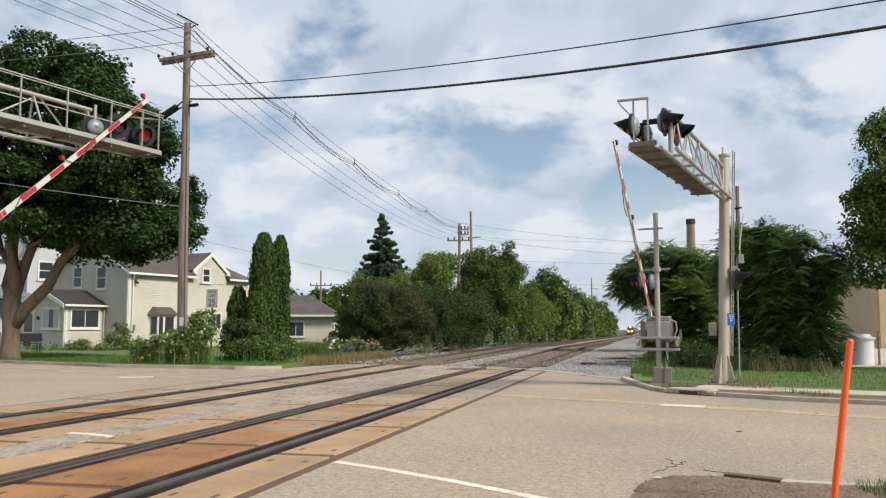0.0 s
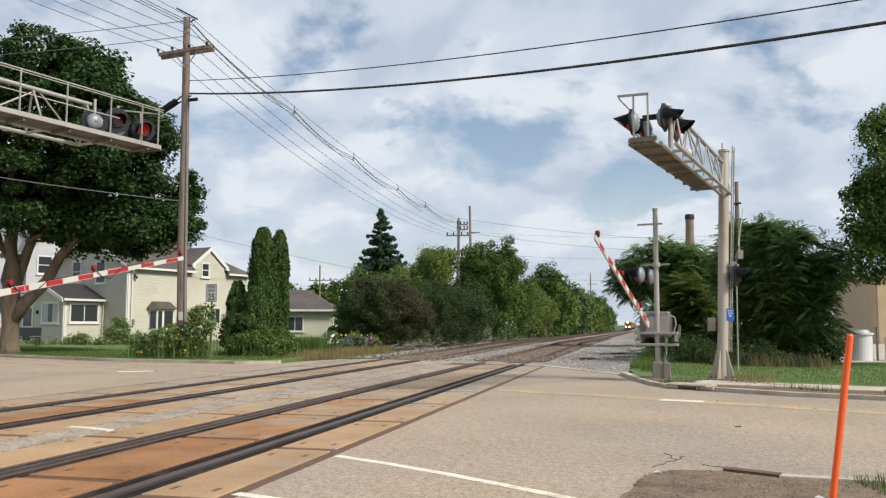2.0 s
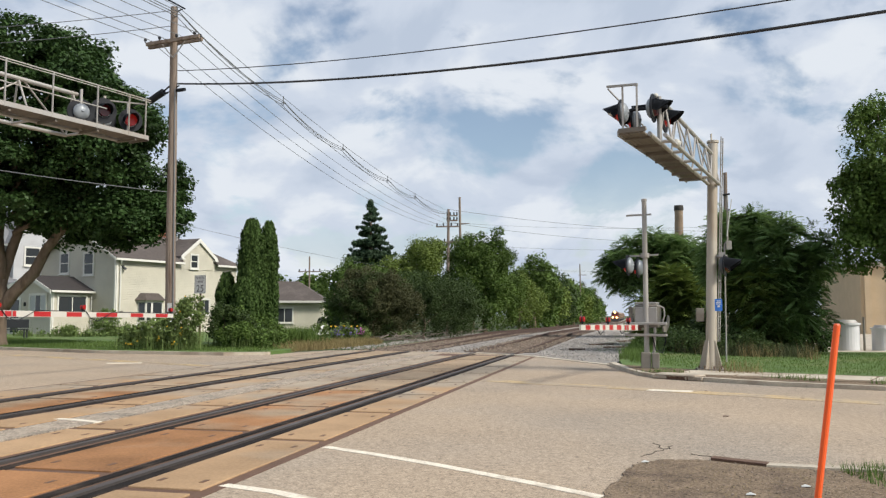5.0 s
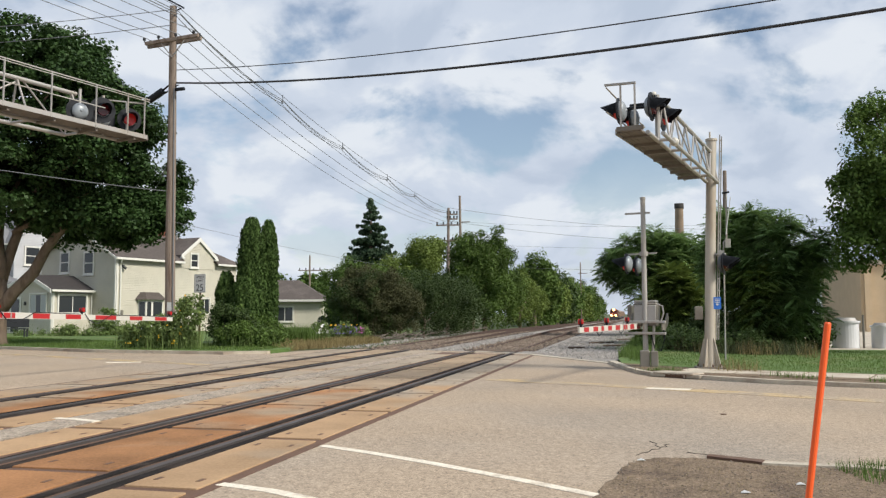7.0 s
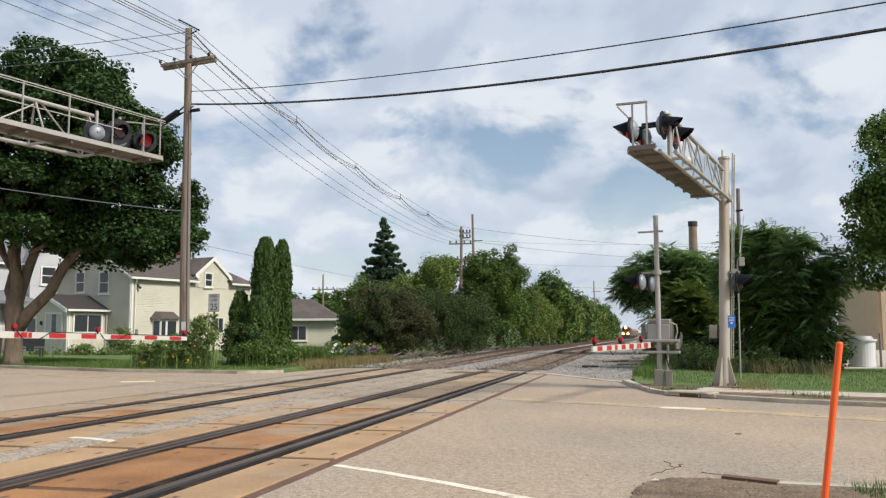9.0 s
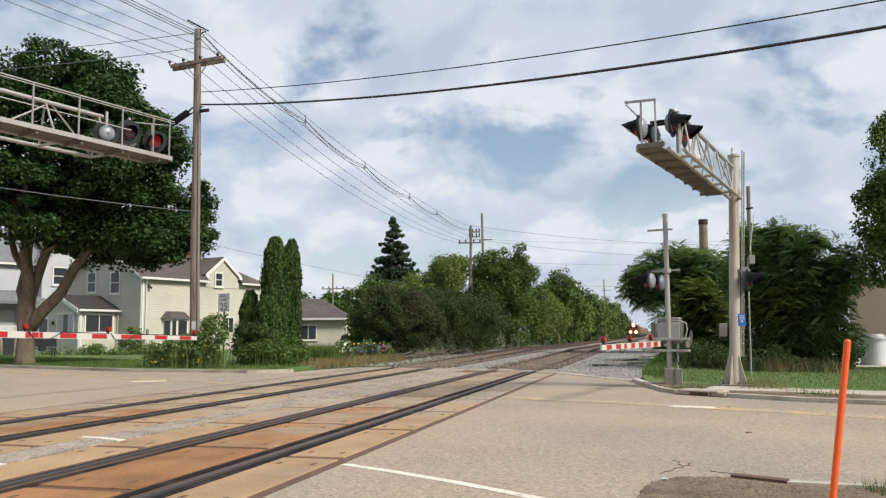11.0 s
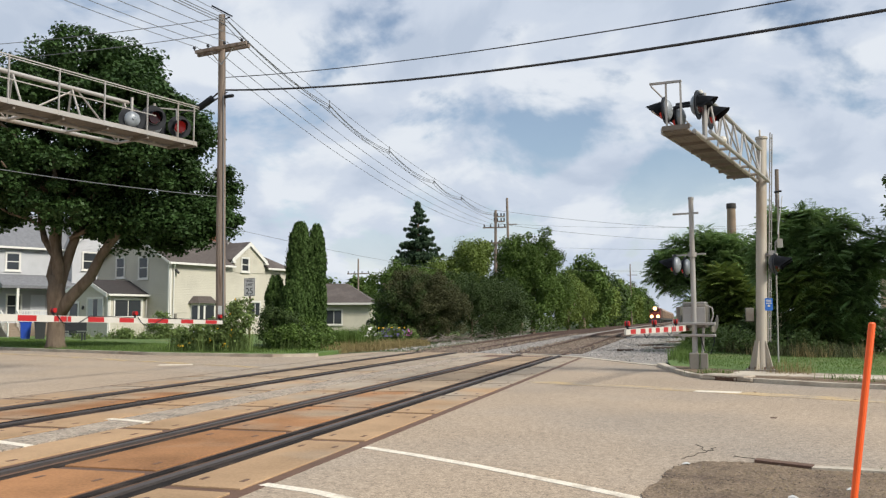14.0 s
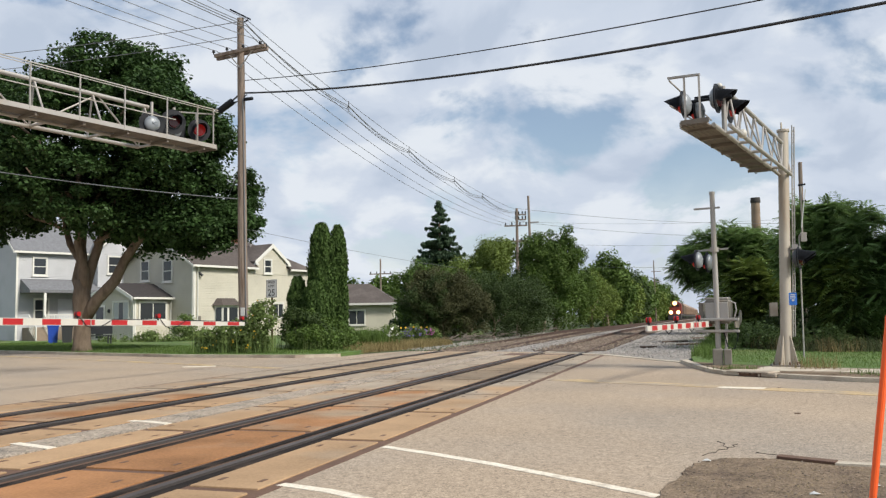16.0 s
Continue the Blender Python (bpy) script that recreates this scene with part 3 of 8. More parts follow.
def build_ground():
    xs = [-700, -300, -150, -80, -50, -30, -20, -12, -6, 0, 4, 8, 14, 20, 30, 50, 80, 150, 300, 700]
    ys = [-300, -100, -40, -10, 10, 25, 40, 55, 80, 110, 150, 200, 250, 300, 360, 420, 600, 900, 1500, 3000]
    bm = bmesh.new()
    vs = [[bm.verts.new((x, y, -0.07 + fall(y))) for x in xs] for y in ys]
    for j in range(len(ys) - 1):
        for i in range(len(xs) - 1):
            bm.faces.new((vs[j][i], vs[j][i + 1], vs[j + 1][i + 1], vs[j + 1][i]))
    tagged(part("ground", bm, M["ground"]), "rough green and dry grass ground reaching the horizon", "ground", kind="structure")


FAR_EDGE = [(-70, 44.5), (-27.3, 28.8), (-18.0, 25.5), (-12.9, 24.9), (-11.7, 25.6), (-11.6, 27.4), (-11.0, 29.5), (-9.9, 29.9), (-5.6, 28.7), (-3.2, 26.5),
            (-1.4, 23.4), (-0.67, 22.3), (-0.28, 20.14), (0.10, 18.55), (0.45, 17.9), (1.10, 17.42), (1.72, 16.95), (2.5, 16.43), (3.97, 15.9), (12, 12.9), (60, -6)]


def build_road():
    bm = bmesh.new()
    slab(bm, FAR_EDGE[::-1] + [(-70, -30), (60, -30)], -0.3, 0.0)
    tagged(part("road", bm, M["asphalt"]), "worn pale tan asphalt road surface across the tracks", "road", kind="structure")


def line_mark(name, pts, w, material, label):
    """A painted line of width w along plan points."""
    bm = bmesh.new()
    for (x0, y0), (x1, y1) in zip(pts, pts[1:]):
        d = Vector((x1 - x0, y1 - y0)).normalized()
        nx, ny = -d.y * w / 2, d.x * w / 2
        slab(bm, [(x0 + nx, y0 + ny), (x0 - nx, y0 - ny), (x1 - nx, y1 - ny), (x1 + nx, y1 + ny)], -0.01, 0.0205 if -8 < x0 < -6 else 0.0065 if name == "lane_mark" else 0.0045)
    return tagged(part(name, bm, material), label, "road marking", kind="structure")


def build_markings():
    line_mark("stop_line", [(-3.0, 7.93), (-2.4, 7.62), (-1.74, 7.23), (-0.85, 6.63), (0.3, 5.8)], 0.11, M["white_line"], "worn white painted stop line on the asphalt")
    line_mark("stop_line", [(-3.09, 6.0), (-2.62, 5.86), (-2.24, 5.67), (-1.2, 4.9)], 0.11, M["white_line"], "worn white painted line on the asphalt near the tracks")
    line_mark("lane_mark", [(-7.0, 9.2), (-6.75, 9.18), (-6.3, 9.03)], 0.11, M["white_line"], "short white mark between the two tracks")
    line_mark("lane_mark", [(-6.95, 7.28), (-6.28, 7.08)], 0.11, M["white_line"], "short white mark between the two tracks")
    for off in (-0.14, 0.14):
        line_mark("centre_line", [(-2.9, 16.6 + off), (-0.41, 15.55 + off), (3.36, 13.7 + off), (12, 9.8 + off), (30, 2 + off)], 0.25, M["yellow_line"], "faded yellow double centre line on the road")
    for off in (-0.14, 0.14):
        line_mark("centre_line", [(-45, 34.6 + off), (-17.86, 22.9 + off), (-10.7, 19.8 + off)], 0.20, M["yellow_line"], "faded yellow centre line beyond the crossing")
    line_mark("lane_mark", [(0.19, 15.1), (0.92, 14.95)], 0.32, M["white_line"], "worn white painted bar on the road")
    line_mark("lane_mark", [(-13.9, 20.2), (-13.1, 20.6)], 0.3, M["white_line"], "worn white painted bar on the road")


def build_crossing():
    base = thing("crossing_surface", "tan and rust-stained crossing panels with black flangeway filler between rails", "level crossing", kind="structure")
    bm = bmesh.new()
    slab(bm, [(-3.03, -4), (-3.03, 26.2), (-6.2, 27.8), (-10.6, 29.3), (-10.6, -4)], -0.2, 0.004)
    part("crossing_bed", bm, M["edge"], base)
    strips = [(-3.14, -3.74, M["panel"], 8.2), (-4.22, -5.14, M["panel_rust"], 8.7), (-5.66, -6.26, M["panel"], 8.5), (-6.95, -7.58, M["panel"], 8.35),
              (-8.12, -9.06, M["panel_rust"], 8.9), (-9.60, -10.42, M["panel"], 8.6)]
    step = 2.53
    for xr, xl, m, y0 in strips:
        w = xr - xl
        bm = bmesh.new()
        box(bm, (0, 0, 0), (w, step - 0.15, 0.06), bevel=0.004)
        one = None
        k0 = int((y0 + 4) / step)
        for k in range(-k0, 9):
            yc = y0 + step * (k + 0.5)
            lim = 26.4 + (-3.1 - (xr + xl) / 2) * 0.42
            if yc + step / 2 > lim + 0.6:
                continue
            mm = Matrix.Translation(((xr + xl) / 2, yc, -0.012))
            if one is None:
                one = part("crossing_panel", bm, m, base)
                one.matrix_basis = mm
                hb = bmesh.new()
                for sx in (-0.3, 0.3):
                    for sy in (-0.36, 0.33):
                        box(hb, (sx * w, sy * step, 0), (0.04, 0.11, 0.004))
                hole = part("bolt_recess", hb, M["edge"], one)
                hole.matrix_basis = Matrix.Translation((0, 0, 0.0305))
            else:
                o = share(one, "crossing_panel", mm, base)
                share(hole, "bolt_recess", Matrix.Translation((0, 0, 0.0305)), o)
    # gravel strip between the two tracks
    bm = bmesh.new()
    slab(bm, [(-6.33, -4), (-6.33, 27.6), (-6.88, 27.9), (-6.88, -4)], -0.05, 0.016)
    part("gravel_infill", bm, M["infill"], base)
    # flangeway filler on both sides of each rail
    for x in RAILS:
        inner = 1 if x in (RAILS[1], RAILS[3]) else -1
        bm = bmesh.new()
        end = 26.6 + (-3.1 - x) * 0.42
        box(bm, (x - inner * 0.10, (end - 4) / 2, -0.01), (0.11, end + 4, 0.05), bevel=0.015)
        part("rubber_filler", bm, M["rubber"], base)
        bm = bmesh.new()
        box(bm, (x + inner * 0.20, (end - 4) / 2, -0.012), (0.13, end + 4, 0.05), bevel=0.02)
        box(bm, (x + inner * 0.16, (end - 4) / 2, -0.006), (0.02, end + 4, 0.05))
        part("rubber_filler", bm, M["rubber"], base)


def build_rails():
    for k, x in enumerate(RAILS):
        rail = thing("rail", "steel rail, polished on top and rusty at the sides", "rail", group="running rails")
        ys = [-4, 10, 26.5, 55, 80, 120, 180, 260, 340, 420, 700]
        for name, w, z0, z1, m in (("rail_head", 0.072, -0.02, 0.028, M["rail_head"]), ("rail_web", 0.03, -0.12, -0.02, M["rail_rust"]), ("rail_foot", 0.14, -0.15, -0.12, M["rail_rust"])):
            for lo, hi in ((-4, 27.5 + (-3.1 - x) * 0.4), (27.5 + (-3.1 - x) * 0.4, 700)):
                if lo > 0 and name == "rail_head":
                    m = M["rail_rust"]
                cut = [lo] + [y for y in ys if lo < y < hi] + [hi]
                bm = bmesh.new()
                rings = []
                lift = 0.17 if lo > 0 else 0.0
                for y in cut:
                    zz = fall(y) + (lift if y > 30 else 0.0)
                    rings.append([bm.verts.new((x + sx * w / 2, y, z + zz)) for sx, z in ((-1, z0), (1, z0), (1, z1), (-1, z1))])
                for a, b in zip(rings, rings[1:]):
                    for i in range(4):
                        bm.faces.new((a[i], a[(i + 1) % 4], b[(i + 1) % 4], b[i]))
                bm.faces.new(rings[0][::-1])
                bm.faces.new(rings[-1])
                bmesh.ops.recalc_face_normals(bm, faces=bm.faces)
                part(name, bm, m, rail)


def strip(name, left, right, ys, z, material, label, category, crown=0.0):
    """A long bed along the line, from x = left to x = right, following the fall of the land."""
    bm = bmesh.new()
    n = 7
    rows = []
    for y in ys:
        row = []
        for i in range(n):
            u = i / (n - 1)
            e = 0.18 if i in (0, n - 1) else 0.0
            row.append(bm.verts.new((left(y) * (1 - u) + right(y) * u, y, z + fall(y) - e)))
        rows.append(row)
    for a, b in zip(rows, rows[1:]):
        for i in range(n - 1):
            bm.faces.new((a[i], a[i + 1], b[i + 1], b[i]))
    return tagged(part(name, bm, material), label, category, kind="structure")


def build_ballast():
    ys = [27.3, 30, 34, 40, 47, 55, 65, 80, 100, 130, 170, 220, 280, 340, 420, 700]
    strip("ballast", lambda y: -11.1, lambda y: -0.75 + 0.012 * min(y, 80) + (0.0 if y > 29 else -2.3), ys, -0.012, M["ballast"], "grey crushed stone ballast bed beside the tracks", "ballast")
    for a, b in ((RAILS[1], RAILS[0]), (RAILS[3], RAILS[2])):
        strip("track_bed", lambda y: a - 0.55, lambda y: b + 0.5, [28.6] + ys[1:], 0.012, M["rusty_ballast"], "rust-brown stained ballast between the rails", "ballast")
    for (a, b) in ((RAILS[1], RAILS[0]), (RAILS[3], RAILS[2])):
        track = thing("track_ties", "dark creosoted wooden ties under the rails", "railway ties", kind="structure")
        bm = bmesh.new()
        box(bm, (0, 0, 0), (2.5, 0.22, 0.14), bevel=0.015)
        one = part("tie", bm, M["tie"], track)
        y0 = 29.2 + (-3.1 - b) * 0.3
        for k in range(110):
            y = y0 + 0.55 * k
            mm = Matrix.Translation(((a + b) / 2 + rng.uniform(-0.04, 0.04), y, -0.0555 + fall(y)))
            if k == 0:
                one.matrix_basis = mm
            else:
                share(one, "tie", mm, track)
    bm = bmesh.new()
    slab(bm, [(-3.3, 27.2), (-1.55, 24.0), (-0.95, 22.9), (-0.5, 23.6), (-0.05, 27), (0.1, 31), (-3.0, 31)], -0.2, 0.006)
    tagged(part("ballast", bm, M["ballast"]), "grey crushed stone shoulder at the road edge", "ballast", kind="structure")
    bm = bmesh.new()
    for (x0, y0), (x1, y1) in (((-5.6, 28.75), (-3.2, 26.55)), ((-3.2, 26.55), (-1.4, 23.45)), ((-1.4, 23.45), (-0.67, 22.35))):
        d = Vector((x1 - x0, y1 - y0)).normalized() * 0.24
        slab(bm, [(x0, y0), (x1, y1), (x1 - d.y, y1 + d.x), (x0 - d.y, y0 + d.x)], -0.15, 0.014)
    tagged(part("apron", bm, M["concrete"]), "pale worn concrete header between road and ballast", "apron", kind="structure")
    # loose stones
    poly = [(-3.2, 27.2), (-1.3, 24.0), (-0.5, 24.5), (0.15, 40), (0.2, 70), (-2.9, 70)]
    q = scatter(rng, poly, 5200)
    q2 = scatter(rng, [(-6.9, 29), (-6.2, 28.6), (-6.2, 75), (-6.9, 75)], 1500)
    q3 = scatter(rng, [(-11.4, 30.5), (-10.2, 30), (-10.2, 70), (-11.4, 70)], 1300)
    q = np.concatenate([q, q2, q3])
    base_v = np.array([(1, 0, 0), (-1, 0, 0), (0, 1, 0), (0, -1, 0), (0, 0, 1), (0, 0, -1)], float)
    base_f = [(0, 2, 4), (2, 1, 4), (1, 3, 4), (3, 0, 4), (2, 0, 5), (1, 2, 5), (3, 1, 5), (0, 3, 5)]
    vs, fs = [], []
    for x, y in q:
        s = 0.030 * rng.uniform(0.5, 1.4)
        o = len(vs)
        vv = base_v * s * rng.uniform(0.6, 1.3, (6, 1)) + rng.normal(size=(6, 3)) * s * 0.2
        vs.extend((vv + (x, y, 0.01 + fall(y))).tolist())
        fs.extend([(i + o, j + o, k + o) for i, j, k in base_f])
    me = bpy.data.meshes.new("ballast_stones")
    me.from_pydata(vs, [], fs)
    me.materials.append(M["stone"])
    inner = np.concatenate([scatter(rng, [(x0, 29.5), (x1, 29.0), (x1, 62), (x0, 62)], 2600) for x0, x1 in ((-6.0, -3.35), (-9.95, -7.3))])
    vs, fs = [], []
    for x, y in inner:
        s = 0.034 * rng.uniform(0.5, 1.4)
        o = len(vs)
        vs.extend((base_v * s * rng.uniform(0.6, 1.3, (6, 1)) + (x, y, 0.024 + fall(y))).tolist())
        fs.extend([(i + o, j + o, k + o) for i, j, k in base_f])
    mt = bpy.data.meshes.new("track_stones")
    mt.from_pydata(vs, [], fs)
    mt.materials.append(M["pebble"])
    tagged(new("track_stones", mt), "rust-stained crushed stones between the rails", "stones", kind="stuff")
    tagged(new("ballast_stones", me), "loose grey crushed stones beside the rails", "stones", kind="stuff")


def build_verges():
    # lawn in front of the houses, with a kerb
    edge = FAR_EDGE[:5]
    bm = bmesh.new()
    slab(bm, [(-70, 44.8), *[(x, y + 0.17) for x, y in edge[1:4]], (-11.95, 25.7), (-11.8, 27.6), (-13.5, 33), (-16, 60), (-26, 90), (-110, 90)], -0.2, 0.10)
    tagged(part("lawn", bm, M["lawn"]), "green mown lawn in front of the houses", "lawn", kind="structure")
    bm = bmesh.new()
    for (x0, y0), (x1, y1) in zip(edge, edge[1:]):
        slab(bm, [(x0, y0), (x1, y1), (x1 + 0.03, y1 + 0.16), (x0 + 0.03, y0 + 0.16)], -0.1, 0.10)
    tagged(part("kerb", bm, M["concrete"]), "weathered low concrete kerb along the lawn", "kerb", kind="structure")
    # far right: kerb, walk, lawn
    curve = [(-0.67, 22.3), (-0.28, 20.14), (0.10, 18.55), (0.45, 17.9), (1.10, 17.42), (1.72, 16.95), (2.5, 16.43), (3.97, 15.9), (12, 12.9), (40, 2.0)]
    inner = [(-0.5, 22.4), (-0.13, 20.22), (0.25, 18.62), (0.55, 18.03), (1.18, 17.56), (1.80, 17.1), (2.57, 16.6), (4.03, 16.07), (12.06, 13.07), (40.05, 2.2)]
    bm = bmesh.new()
    for i in range(len(curve) - 1):
        slab(bm, [curve[i], curve[i + 1], inner[i + 1], inner[i]], -0.1, 0.078)
    tagged(part("kerb", bm, M["concrete"]), "stained low concrete kerb beside the signal mast", "kerb", kind="structure")
    walk_far = [(40.4, 4.8), (12.5, 15.6), (4.6, 18.5), (2.9, 19.1), (1.2, 19.9), (-0.3, 21.3)]
    bm = bmesh.new()
    slab(bm, inner[1:] + walk_far, -0.1, 0.075)
    walk_ob = tagged(part("sidewalk", bm, M["dirt"]), "cracked and stained concrete sidewalk with dirt in joints", "sidewalk", kind="structure")
    for k in range(14):
        p = Vector((1.55, 18.75, 0)) + Vector((0.935, -0.355, 0)) * (1.24 * k)
        bm = bmesh.new()
        box(bm, (p.x, p.y, 0.06), (1.2, 1.15, 0.05), Matrix.Rotation(math.atan2(-0.355, 0.935) + rng.uniform(-0.01, 0.01), 3, "Z"), 0.012)
        part("paving_slab", bm, M["concrete"], walk_ob)
    bm = bmesh.new()
    slab(bm, [(1.3, 17.9), (2.3, 17.2), (4.4, 16.6), (8, 15.2), (8.2, 15.7), (4.5, 17.3), (2.2, 18.4)], 0.0, 0.081)
    tagged(part("dirt_patch", bm, M["dirt"]), "bare brown dirt strip along the sidewalk", "dirt", kind="structure")
    bm = bmesh.new()
    slab(bm, [(-0.3, 21.3), (1.2, 19.95), (2.9, 19.15), (4.6, 18.55), (12.5, 15.65), (40.4, 4.85), (60, 20), (60, 40), (12, 36), (2.6, 36), (0.4, 38), (0.0, 27), (-0.45, 24)], -0.1, 0.06)
    tagged(part("lawn", bm, M["lawn"]), "mown grass verge around the signal mast", "lawn", kind="structure")
    bm = bmesh.new()
    slab(bm, [(6.2, 30.6), (60, 34.2), (60, 75), (9, 75)], -0.1, 0.064)
    tagged(part("yard", bm, M["concrete"]), "pale concrete yard in front of the works", "yard", kind="structure")
    bm = bmesh.new()
    rag = [(-0.20, 20.3), (0.0, 19.6), (0.22, 18.9), (0.42, 18.5), (0.72, 18.35), (1.0, 18.6), (0.95, 19.1), (0.6, 19.6), (0.1, 20.5)]
    slab(bm, [(x + rng.uniform(-0.06, 0.06), y + rng.uniform(-0.06, 0.06)) for x, y in rag], -0.05, 0.088)
    tagged(part("dirt_patch", bm, M["dirt"]), "bare dirt with weeds at the gate post", "dirt", kind="structure")
    # dirt beside the camera, with an iron plate and a bit of kerb
    bm = bmesh.new()
    core = [(-0.35, 5.6), (-0.17, 6.75), (-0.02, 7.55), (0.2, 7.85), (0.62, 7.93), (1.06, 7.70), (1.85, 7.72)]
    ragged = []
    for (x0, y0), (x1, y1) in zip(core, core[1:]):
        for k in range(9):
            u = k / 9
            ragged.append((x0 + (x1 - x0) * u + rng.uniform(-0.035, 0.035), y0 + (y1 - y0) * u + rng.uniform(-0.035, 0.035)))
    slab(bm, ragged + [(6, 6.2), (9, 2), (2, 2), (0.4, 3.5)], -0.1, 0.012)
    tagged(part("dirt", bm, M["dirt"]), "gravelly brown dirt with worn edge beside the asphalt", "dirt", kind="structure")
    bm = bmesh.new()
    slab(bm, [(0.63, 7.90), (0.66, 8.02), (1.10, 7.80), (1.06, 7.68)], -0.02, 0.035)
    tagged(part("iron_plate", bm, M["iron"]), "rusty iron drain plate at the road edge", "drain plate")
    bm = bmesh.new()
    slab(bm, [(1.06, 7.66), (1.10, 7.78), (1.9, 7.75), (6, 6.3), (5.9, 6.15), (1.88, 7.6)], -0.02, 0.03)
    tagged(part("kerb_fragment", bm, M["concrete"]), "broken concrete edge beside the dirt", "kerb", kind="structure")
    # storm drain by the right kerb
    drain = thing("storm_drain", "rusty iron storm drain inlet in the kerb", "storm drain")
    a = math.atan2(-0.47, 0.63)
    turn = Matrix.Rotation(a, 3, "Z")
    bm = bmesh.new()
    box(bm, (0.86, 17.78, 0.088), (0.95, 0.42, 0.05), turn, 0.02)
    part("hood", bm, M["concrete"], drain)
    for s in (-1, 1):
        bm = bmesh.new()
        box(bm, (0.80 + s * 0.63 * 0.50, 17.64 - s * 0.47 * 0.50, 0.045), (0.40, 0.10, 0.085), turn, 0.02)
        part("wing", bm, M["concrete"], drain)
    bm = bmesh.new()
    box(bm, (0.80, 17.62, 0.040), (0.52, 0.05, 0.075), turn)
    part("throat", bm, M["edge"], drain)
    bm = bmesh.new()
    for k in range(5):
        box(bm, (0.80 + (k - 2) * 0.0945, 17.585 - (k - 2) * 0.0705, 0.045), (0.022, 0.02, 0.07), turn)
    box(bm, (0.79, 17.59, 0.082), (0.54, 0.03, 0.018), turn)
    part("grate", bm, M["iron"], drain)


def build_road_wear():
    r = random.Random(3)
    for pts in ([(0.02, 8.0), (0.07, 8.14), (0.13, 8.2), (0.16, 8.36), (0.24, 8.43), (0.25, 8.53), (0.31, 8.57), (0.29, 8.68), (0.34, 8.76)], [(0.25, 8.5), (0.20, 8.62), (0.22, 8.75), (0.15, 8.9)], [(0.48, 8.28), (0.57, 8.2), (0.63, 8.19), (0.76, 8.05), (0.92, 8.0), (1.1, 7.87)]):
        bm = bmesh.new()
        for (x0, y0), (x1, y1) in zip(pts, pts[1:]):
            d = Vector((x1 - x0, y1 - y0)).normalized()
            w = r.uniform(0.0012, 0.0022)
            slab(bm, [(x0 - d.y * w, y0 + d.x * w), (x0 + d.y * w, y0 - d.x * w), (x1 + d.y * w, y1 - d.x * w), (x1 - d.y * w, y1 + d.x * w)], -0.02, 0.0045)
        tagged(part("crack", bm, M["rubber"]), "thin dark crack in the worn asphalt", "crack", kind="structure")
    q = scatter(rng, [(-0.25, 6.2), (-0.1, 7.6), (0.6, 7.9), (1.8, 7.6), (2.6, 7.2), (2.0, 5.5), (0.2, 5.0)], 700)
    bm = bmesh.new()
    for x, y in q:
        k = rng.uniform(0.004, 0.011)
        ball(bm, (x, y, 0.012 + 0.3 * k), k, 1, rng.uniform(0.7, 1.2), 0.6, None, 1)
    straws = scatter(rng, [(-0.2, 6.0), (0.0, 7.4), (0.6, 7.8), (1.9, 7.5), (3.0, 6.9), (2.2, 5.0), (0.2, 4.6)], 1500)
    tagged(blades_mesh("straw_litter", np.c_[straws, np.full(len(straws), 0.016)], 0.012, 0.004, M["straw"], rng, 7.0), "dry straw and grass clippings strewn on the dirt", "litter", kind="stuff")
    for x, y in ((0.06, 7.66), (1.22, 6.84), (0.78, 6.45)):
        sc = bmesh.new()
        v = [sc.verts.new((x + dx, y + dy, 0.016 + dz)) for dx, dy, dz in ((-0.035, -0.02, 0), (0.03, -0.025, 0.006), (0.04, 0.02, 0), (0.0, 0.03, 0.014), (-0.03, 0.018, 0.002))]
        sc.faces.new(v)
        bmesh.ops.solidify(sc, geom=sc.faces[:], thickness=0.002)
        tagged(part("paper_scrap", sc, M["sign_white"]), "crumpled pale paper scrap lying on the dirt", "litter", group="paper scraps")
    tagged(part("pebbles", bm, M["pebble"]), "small grey pebbles strewn on the dirt", "pebbles", kind="stuff")
    for k in range(3):
        bm = bmesh.new()
        x, y = r.uniform(-2.4, 3.2), r.uniform(9.5, 16)
        a = r.uniform(0, 3)
        slab(bm, [(x + math.cos(a + b) * r.uniform(0.02, 0.05), y + math.sin(a + b) * r.uniform(0.03, 0.08)) for b in (0, 1.2, 2.4, 3.7, 5)], -0.02, 0.006)
        tagged(part("tar_spot", bm, M["edge"]), "small dark tar spot on asphalt", "road patch", kind="structure")
    for x0, y0, x1, y1 in ((-1.9, 36.5, -0.9, 37.2), (-1.2, 33.5, -0.4, 33.9), (-2.4, 31.5, -1.8, 31.2), (-0.9, 41.5, 0.1, 42)):
        bm = bmesh.new()
        tube(bm, (x0, y0, 0.03), (x1, y1, 0.06), 0.05, 0.025, seg=6)
        tagged(part("dead_branch", bm, M["tie"]), "dark dead branch lying on the ballast", "branch", group="dead branches")


